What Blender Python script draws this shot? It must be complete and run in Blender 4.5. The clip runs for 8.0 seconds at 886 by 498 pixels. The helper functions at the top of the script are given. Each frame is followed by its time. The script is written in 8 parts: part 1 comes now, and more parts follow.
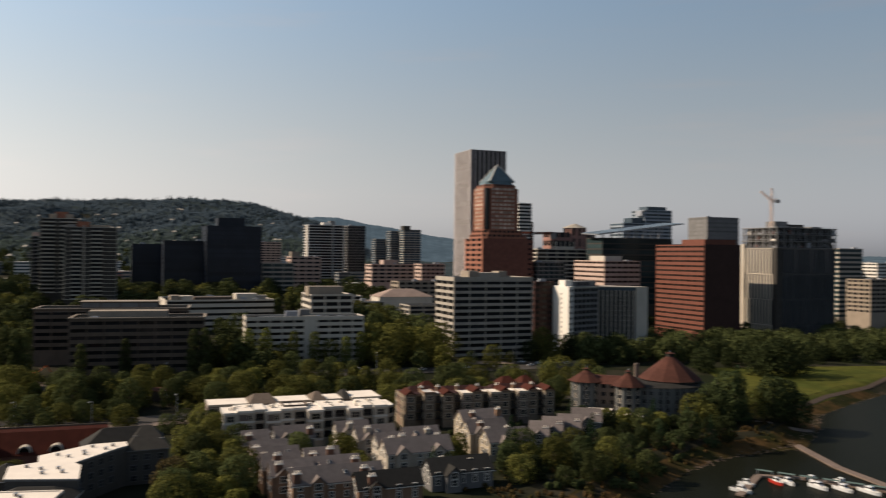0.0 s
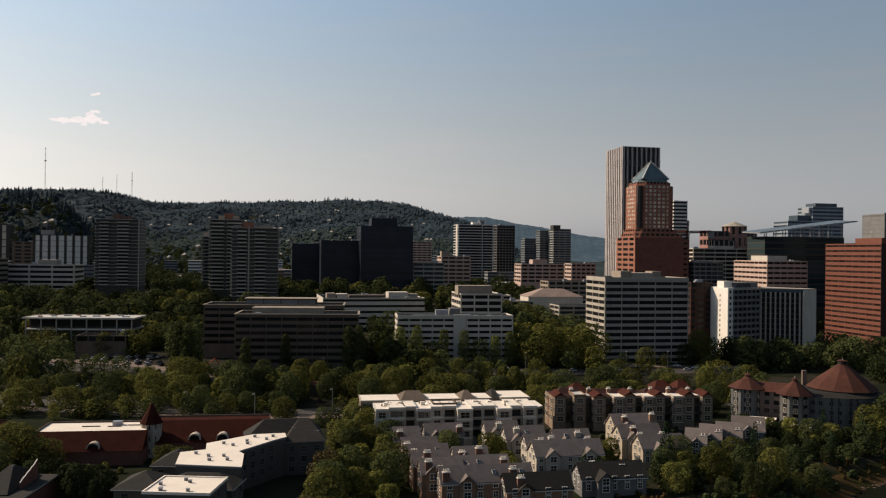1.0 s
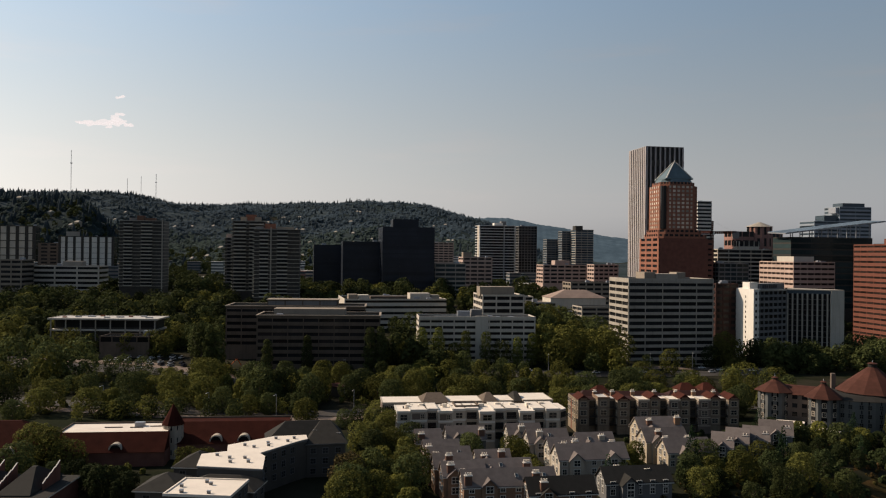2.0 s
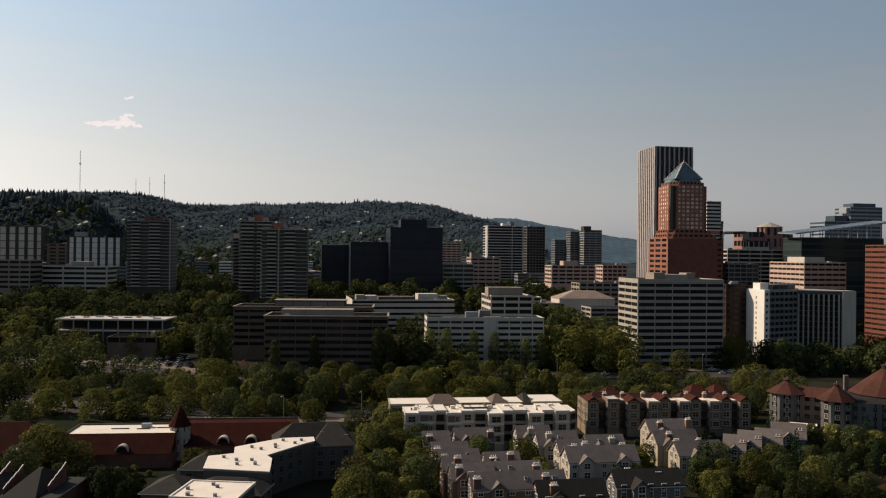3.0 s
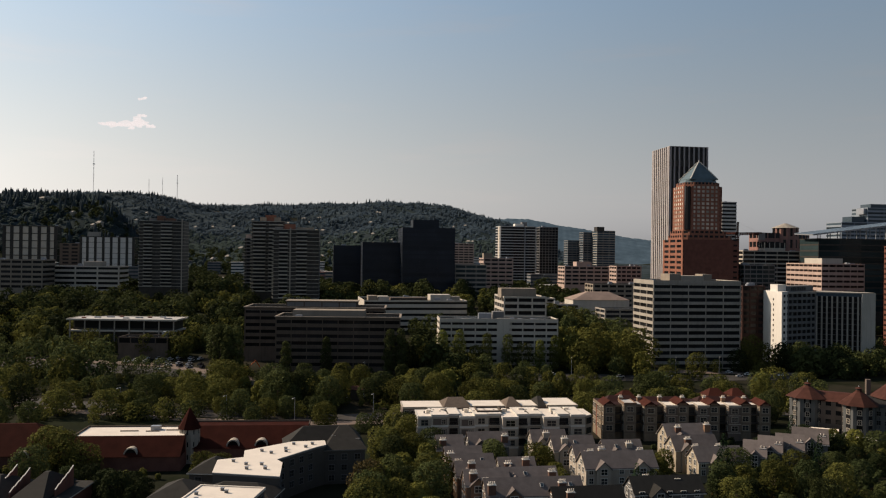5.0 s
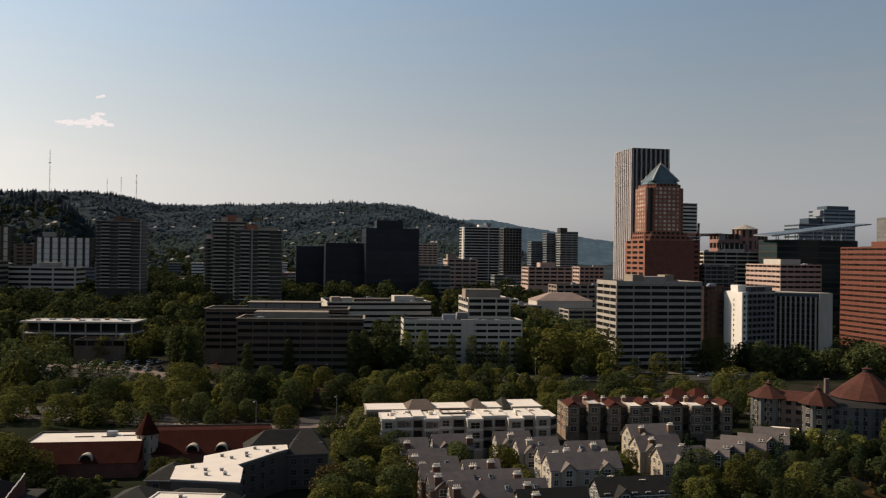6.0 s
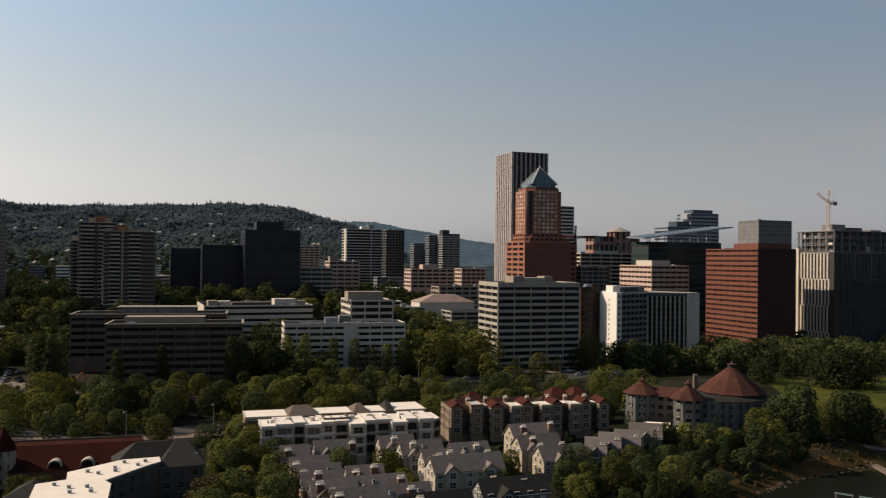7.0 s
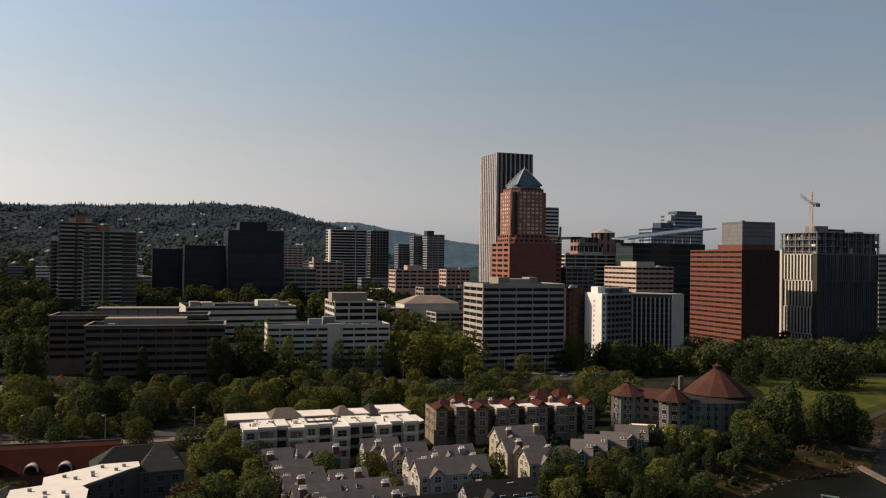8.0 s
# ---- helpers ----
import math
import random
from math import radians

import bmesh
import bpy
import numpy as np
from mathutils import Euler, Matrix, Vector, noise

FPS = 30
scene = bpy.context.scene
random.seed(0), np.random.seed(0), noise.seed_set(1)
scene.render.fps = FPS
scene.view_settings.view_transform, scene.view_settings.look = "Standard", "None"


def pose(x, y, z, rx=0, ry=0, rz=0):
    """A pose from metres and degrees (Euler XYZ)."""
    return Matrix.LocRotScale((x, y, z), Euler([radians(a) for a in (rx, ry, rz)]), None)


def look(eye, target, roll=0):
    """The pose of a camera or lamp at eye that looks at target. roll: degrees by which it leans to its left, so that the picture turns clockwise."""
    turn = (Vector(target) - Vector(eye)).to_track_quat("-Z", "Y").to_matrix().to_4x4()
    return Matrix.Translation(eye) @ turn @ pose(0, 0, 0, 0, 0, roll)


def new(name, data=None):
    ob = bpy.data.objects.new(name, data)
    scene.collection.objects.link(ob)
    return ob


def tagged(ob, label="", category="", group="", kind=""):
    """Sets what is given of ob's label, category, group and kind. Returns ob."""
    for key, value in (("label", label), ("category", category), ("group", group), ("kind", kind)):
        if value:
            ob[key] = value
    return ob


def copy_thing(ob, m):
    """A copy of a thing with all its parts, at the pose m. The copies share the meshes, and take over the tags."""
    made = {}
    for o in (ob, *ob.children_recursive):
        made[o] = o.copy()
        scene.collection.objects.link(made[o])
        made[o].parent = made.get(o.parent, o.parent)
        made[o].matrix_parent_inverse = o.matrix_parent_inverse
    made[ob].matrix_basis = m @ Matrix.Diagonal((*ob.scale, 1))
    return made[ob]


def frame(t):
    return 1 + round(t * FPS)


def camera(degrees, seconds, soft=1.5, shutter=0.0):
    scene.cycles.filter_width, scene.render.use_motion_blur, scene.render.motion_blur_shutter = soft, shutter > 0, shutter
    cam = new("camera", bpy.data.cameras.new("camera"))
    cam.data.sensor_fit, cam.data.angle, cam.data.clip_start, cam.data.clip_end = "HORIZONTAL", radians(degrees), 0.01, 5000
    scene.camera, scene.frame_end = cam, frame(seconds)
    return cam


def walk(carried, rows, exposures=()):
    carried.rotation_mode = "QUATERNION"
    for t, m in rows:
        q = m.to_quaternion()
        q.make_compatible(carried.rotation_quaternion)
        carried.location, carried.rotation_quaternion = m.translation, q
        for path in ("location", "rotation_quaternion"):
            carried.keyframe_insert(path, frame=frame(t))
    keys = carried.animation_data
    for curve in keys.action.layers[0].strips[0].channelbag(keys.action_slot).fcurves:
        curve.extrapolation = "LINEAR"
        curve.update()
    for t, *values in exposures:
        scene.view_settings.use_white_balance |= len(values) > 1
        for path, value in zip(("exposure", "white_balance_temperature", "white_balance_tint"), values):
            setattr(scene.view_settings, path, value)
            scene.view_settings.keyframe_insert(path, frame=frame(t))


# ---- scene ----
# the camera and its walk
cam = camera(56.39, 8.0, soft=1.15, shutter=0.25)
ROWS = [
    (0.0, 1.88, -19.55, 69.51, -1.70, 0.402, 0.65),
    (0.1, 1.90, -19.33, 69.51, 0.84, 0.37, 0.66),
    (0.2, 1.92, -19.11, 69.51, 2.83, 0.34, 0.67),
    (0.3, 1.94, -18.89, 69.50, 4.34, 0.31, 0.68),
    (0.4, 1.96, -18.66, 69.50, 5.40, 0.285, 0.69),
    (0.5, 1.97, -18.44, 69.50, 6.177, 0.266, 0.694),
    (0.7, 1.97, -17.98, 69.50, 7.28, 0.25, 0.70),
    (1.0, 1.95, -17.31, 69.49, 8.639, 0.248, 0.70),
    (1.5, 1.80, -16.17, 69.48, 9.671, 0.275, 0.66),
    (2.2, 1.40, -14.57, 69.48, 10.27, 0.305, 0.655),
    (3.0, 0.86, -12.71, 69.48, 10.669, 0.322, 0.66),
    (3.5, 0.49, -11.58, 69.49, 10.889, 0.326, 0.68),
    (4.0, 0.11, -10.44, 69.49, 11.094, 0.330, 0.70),
    (4.8, -0.50, -8.52, 69.495, 11.40, 0.345, 0.76),
    (5.3, -0.86, -7.32, 69.50, 11.60, 0.355, 0.80),
    (5.5, -1.01, -6.84, 69.50, 11.64, 0.362, 0.82),
    (5.6, -1.08, -6.59, 69.50, 11.42, 0.375, 0.82),
    (5.8, -1.22, -6.08, 69.50, 10.25, 0.405, 0.80),
    (6.0, -1.36, -5.58, 69.50, 8.966, 0.440, 0.785),
    (6.2, -1.48, -5.05, 69.50, 7.66, 0.485, 0.77),
    (6.5, -1.66, -4.24, 69.50, 5.378, 0.558, 0.75),
    (6.8, -1.80, -3.38, 69.50, 2.66, 0.635, 0.69),
    (7.0, -1.89, -2.81, 69.50, 0.833, 0.680, 0.665),
    (7.1, -1.92, -2.52, 69.50, 0.10, 0.70, 0.66),
    (7.2, -1.95, -2.23, 69.50, -0.28, 0.712, 0.66),
    (7.5, -2.02, -1.36, 69.50, -0.379, 0.736, 0.675),
    (8.0, -2.11, 0.07, 69.50, -0.244, 0.756, 0.73),
]
walk(cam, [(t, pose(x, y, z, 0, 0, yaw) @ pose(0, 0, 0, 90 + pitch) @ pose(0, 0, 0, 0, 0, roll)) for t, x, y, z, yaw, pitch, roll in ROWS],
     exposures=[(0.0, 0.33, 7400, 13), (1.0, 0.18, 7400, 13), (5.5, 0.11, 7400, 13), (8.0, 0.20, 7400, 13)])

# world and sun
SUN_TO = Vector((-0.815, 0.17, 0.55)).normalized()
world = bpy.data.worlds.new("world")
scene.world = world
world.use_nodes = True
wn = world.node_tree
sky = wn.nodes.new("ShaderNodeTexSky")
sky.sky_type, sky.sun_disc = "NISHITA", False
sky.sun_elevation = math.asin(SUN_TO.z)
sky.sun_rotation = math.atan2(SUN_TO.x, SUN_TO.y)
sky.altitude, sky.air_density, sky.dust_density, sky.ozone_density = 60, 1.0, 0.9, 2.4
wn.nodes["Background"].inputs["Strength"].default_value = 0.120
# summer haze: the sky pales to a warm white towards the horizon
up = wn.nodes.new("ShaderNodeTexCoord")
xyz = wn.nodes.new("ShaderNodeSeparateXYZ")
wn.links.new(up.outputs["Generated"], xyz.inputs[0])
pale = wn.nodes.new("ShaderNodeMapRange")
pale.interpolation_type = "SMOOTHSTEP"
pale.inputs["From Min"].default_value, pale.inputs["From Max"].default_value = -0.02, 0.40
pale.inputs["To Min"].default_value, pale.inputs["To Max"].default_value = 1.0, 0.22
wn.links.new(xyz.outputs["Z"], pale.inputs["Value"])
grey = wn.nodes.new("ShaderNodeRGBToBW")
wn.links.new(sky.outputs["Color"], grey.inputs[0])
warm = wn.nodes.new("ShaderNodeVectorMath")
warm.operation = "SCALE"
wn.links.new(grey.outputs[0], warm.inputs["Scale"])
haze = wn.nodes.new("ShaderNodeMix")
haze.data_type = "RGBA"
wn.links.new(pale.outputs[0], haze.inputs["Factor"])
clear = wn.nodes.new("ShaderNodeVectorMath")
clear.operation = "MULTIPLY"
clear.inputs[1].default_value = (0.86, 1.03, 1.04)
wn.links.new(sky.outputs["Color"], clear.inputs[0])
wn.links.new(clear.outputs[0], haze.inputs["A"])
wn.links.new(warm.outputs[0], haze.inputs["B"])
# the haze scatters forward: brighter towards the sun, and deeper overhead
toward = wn.nodes.new("ShaderNodeVectorMath")
toward.operation = "DOT_PRODUCT"
toward.inputs[1].default_value = SUN_TO
wn.links.new(up.outputs["Generated"], toward.inputs[0])
side = wn.nodes.new("ShaderNodeMapRange")
side.inputs["From Min"].default_value, side.inputs["From Max"].default_value = -0.4, 0.7
side.inputs["To Min"].default_value, side.inputs["To Max"].default_value = 0.57, 0.875
wn.links.new(toward.outputs["Value"], side.inputs["Value"])
turn_to = wn.nodes.new("ShaderNodeMapRange")
turn_to.inputs["From Min"].default_value, turn_to.inputs["From Max"].default_value = -0.25, 0.65
wn.links.new(toward.outputs["Value"], turn_to.inputs["Value"])
tone = wn.nodes.new("ShaderNodeMix")
tone.data_type = "RGBA"
tone.inputs["A"].default_value, tone.inputs["B"].default_value = (0.825, 0.92, 1.085, 1), (0.90, 0.925, 0.975, 1)
wn.links.new(turn_to.outputs[0], tone.inputs["Factor"])
wn.links.new(tone.outputs["Result"], warm.inputs[0])
high = wn.nodes.new("ShaderNodeMapRange")
high.inputs["From Min"].default_value, high.inputs["From Max"].default_value = 0.0, 0.3
high.inputs["To Min"].default_value, high.inputs["To Max"].default_value = 0.98, 1.28
wn.links.new(xyz.outputs["Z"], high.inputs["Value"])
gain = wn.nodes.new("ShaderNodeMath")
gain.operation = "MULTIPLY"
away = wn.nodes.new("ShaderNodeMapRange")
away.interpolation_type = "SMOOTHSTEP"
away.inputs["From Min"].default_value, away.inputs["From Max"].default_value = -1.0, -0.2
away.inputs["To Min"].default_value, away.inputs["To Max"].default_value = 0.48, 1.0
wn.links.new(toward.outputs["Value"], away.inputs["Value"])
dim = wn.nodes.new("ShaderNodeMath")
dim.operation = "MULTIPLY"
wn.links.new(side.outputs[0], dim.inputs[0])
wn.links.new(away.outputs[0], dim.inputs[1])
wn.links.new(dim.outputs[0], gain.inputs[0])
wn.links.new(high.outputs[0], gain.inputs[1])
# thin streaks of cirrus low over the city
streak = wn.nodes.new("ShaderNodeMapping")
streak.inputs["Scale"].default_value = (2.2, 2.2, 17)
wn.links.new(up.outputs["Generated"], streak.inputs["Vector"])
wisp = wn.nodes.new("ShaderNodeTexNoise")
wisp.inputs["Scale"].default_value, wisp.inputs["Detail"].default_value, wisp.inputs["Roughness"].default_value = 1.3, 5.0, 0.55
wn.links.new(streak.outputs[0], wisp.inputs["Vector"])
thin = wn.nodes.new("ShaderNodeMapRange")
thin.interpolation_type = "SMOOTHSTEP"
thin.inputs["From Min"].default_value, thin.inputs["From Max"].default_value = 0.50, 0.80
thin.inputs["To Min"].default_value, thin.inputs["To Max"].default_value = 0.0, 0.30
wn.links.new(wisp.outputs["Fac"], thin.inputs["Value"])
veil = wn.nodes.new("ShaderNodeVectorMath")
veil.operation = "SCALE"
veil.inputs[0].default_value = (1.10, 1.04, 1.08)
wn.links.new(grey.outputs[0], veil.inputs["Scale"])
cirrus = wn.nodes.new("ShaderNodeMix")
cirrus.data_type = "RGBA"
wn.links.new(thin.outputs[0], cirrus.inputs["Factor"])
wn.links.new(haze.outputs["Result"], cirrus.inputs["A"])
wn.links.new(veil.outputs[0], cirrus.inputs["B"])
air = wn.nodes.new("ShaderNodeVectorMath")
air.operation = "SCALE"
wn.links.new(cirrus.outputs["Result"], air.inputs[0])
wn.links.new(gain.outputs[0], air.inputs["Scale"])
wn.links.new(air.outputs[0], wn.nodes["Background"].inputs["Color"])
sun = new("sun", bpy.data.lights.new("sun", "SUN"))
sun.data.energy, sun.data.angle, sun.data.color = 5.0, radians(0.6), (1.0, 0.89, 0.77)
sun.matrix_world = look((0, 0, 300), Vector((0, 0, 300)) - SUN_TO)


# materials
def mat(name, color, rough=0.8, metal=0.0, var=0.25, scale=0.4, bump=0.0, bscale=3.0, rand=0.0, spec=0.12, stain=0.0, island=0.0):
    m = bpy.data.materials.new(name)
    m.use_nodes = True
    nt = m.node_tree
    b = nt.nodes["Principled BSDF"]
    b.inputs["Roughness"].default_value = rough
    b.inputs["Metallic"].default_value = metal
    b.inputs["Specular IOR Level"].default_value = spec
    geo = nt.nodes.new("ShaderNodeNewGeometry")
    n1 = nt.nodes.new("ShaderNodeTexNoise")
    n1.inputs["Scale"].default_value, n1.inputs["Detail"].default_value = scale, 5.0
    nt.links.new(geo.outputs["Position"], n1.inputs["Vector"])
    n2 = nt.nodes.new("ShaderNodeTexNoise")
    n2.inputs["Scale"].default_value, n2.inputs["Detail"].default_value = scale * 9, 3.0
    nt.links.new(geo.outputs["Position"], n2.inputs["Vector"])
    mix = nt.nodes.new("ShaderNodeMath")
    mix.operation = "MULTIPLY_ADD"
    nt.links.new(n2.outputs["Fac"], mix.inputs[0])
    mix.inputs[1].default_value = 0.4
    nt.links.new(n1.outputs["Fac"], mix.inputs[2])
    rng = nt.nodes.new("ShaderNodeMapRange")
    rng.inputs["From Min"].default_value, rng.inputs["From Max"].default_value = 0.4, 1.0
    rng.inputs["To Min"].default_value, rng.inputs["To Max"].default_value = 1 - var, 1 + var
    nt.links.new(mix.outputs[0], rng.inputs["Value"])
    value = rng.outputs[0]
    for amount, node, out in ((rand, "ShaderNodeObjectInfo", "Random"), (island, "ShaderNodeNewGeometry", "Random Per Island")):
        if amount:
            src = nt.nodes.new(node)
            r2 = nt.nodes.new("ShaderNodeMapRange")
            r2.inputs["To Min"].default_value, r2.inputs["To Max"].default_value = 1 - amount, 1 + amount
            nt.links.new(src.outputs[out], r2.inputs["Value"])
            mul = nt.nodes.new("ShaderNodeMath")
            mul.operation = "MULTIPLY"
            nt.links.new(value, mul.inputs[0])
            nt.links.new(r2.outputs[0], mul.inputs[1])
            value = mul.outputs[0]
    vm = nt.nodes.new("ShaderNodeVectorMath")
    vm.operation = "SCALE"
    vm.inputs[0].default_value = color
    nt.links.new(value, vm.inputs["Scale"])
    col = vm.outputs[0]
    if stain:
        n3 = nt.nodes.new("ShaderNodeTexNoise")
        n3.inputs["Scale"].default_value, n3.inputs["Detail"].default_value = 1.0, 6.0
        mp = nt.nodes.new("ShaderNodeMapping")
        mp.inputs["Scale"].default_value = (0.9, 0.9, 0.06)
        nt.links.new(geo.outputs["Position"], mp.inputs["Vector"])
        nt.links.new(mp.outputs[0], n3.inputs["Vector"])
        r3 = nt.nodes.new("ShaderNodeMapRange")
        r3.inputs["From Min"].default_value, r3.inputs["From Max"].default_value = 0.5, 0.75
        r3.inputs["To Min"].default_value, r3.inputs["To Max"].default_value = 1.0, 1 - stain
        nt.links.new(n3.outputs["Fac"], r3.inputs["Value"])
        v2 = nt.nodes.new("ShaderNodeVectorMath")
        v2.operation = "SCALE"
        nt.links.new(col, v2.inputs[0])
        nt.links.new(r3.outputs[0], v2.inputs["Scale"])
        col = v2.outputs[0]
    nt.links.new(col, b.inputs["Base Color"])
    if bump:
        n4 = nt.nodes.new("ShaderNodeTexNoise")
        n4.inputs["Scale"].default_value, n4.inputs["Detail"].default_value = bscale, 4.0
        nt.links.new(geo.outputs["Position"], n4.inputs["Vector"])
        bp = nt.nodes.new("ShaderNodeBump")
        bp.inputs["Strength"].default_value, bp.inputs["Distance"].default_value = 0.6, bump
        nt.links.new(n4.outputs["Fac"], bp.inputs["Height"])
        nt.links.new(bp.outputs[0], b.inputs["Normal"])
    return m


def two_tone(name, c1, c2, scale, lo=0.42, hi=0.58, rough=0.95, island=0.0, bump=0.0):
    """A ground-like material that wanders between two colours."""
    m = mat(name, (1, 1, 1), rough, var=0.3, scale=scale * 4, island=island, bump=bump, bscale=scale * 20, spec=0.02)
    nt = m.node_tree
    b = nt.nodes["Principled BSDF"]
    was = b.inputs["Base Color"].links[0].from_socket
    n = nt.nodes.new("ShaderNodeTexNoise")
    n.inputs["Scale"].default_value, n.inputs["Detail"].default_value = scale, 6.0
    geo = nt.nodes.new("ShaderNodeNewGeometry")
    nt.links.new(geo.outputs["Position"], n.inputs["Vector"])
    ramp = nt.nodes.new("ShaderNodeValToRGB")
    e = ramp.color_ramp.elements
    e[0].position, e[0].color = lo, (*c1, 1)
    e[1].position, e[1].color = hi, (*c2, 1)
    nt.links.new(n.outputs["Fac"], ramp.inputs["Fac"])
    mul = nt.nodes.new("ShaderNodeVectorMath")
    mul.operation = "MULTIPLY"
    nt.links.new(was, mul.inputs[0])
    nt.links.new(ramp.outputs["Color"], mul.inputs[1])
    nt.links.new(mul.outputs[0], b.inputs["Base Color"])
    return m


def leaf_mat(name, color, rand=0.45, island=0.4, trans=0.22):
    m = mat(name, color, 0.95, var=0.35, scale=0.9, rand=rand, island=island, spec=0.03)
    nt = m.node_tree
    b = nt.nodes["Principled BSDF"]
    tr = nt.nodes.new("ShaderNodeBsdfTranslucent")
    nt.links.new(b.inputs["Base Color"].links[0].from_socket, tr.inputs["Color"])
    ms = nt.nodes.new("ShaderNodeMixShader")
    ms.inputs[0].default_value = trans
    nt.links.new(b.outputs[0], ms.inputs[1])
    nt.links.new(tr.outputs[0], ms.inputs[2])
    nt.links.new(ms.outputs[0], nt.nodes["Material Output"].inputs["Surface"])
    return m


def glass(name, color, rough=0.1, rand=0.5, spec=0.4):
    return mat(name, color, rough, var=0.2, scale=0.1, rand=rand, spec=spec)


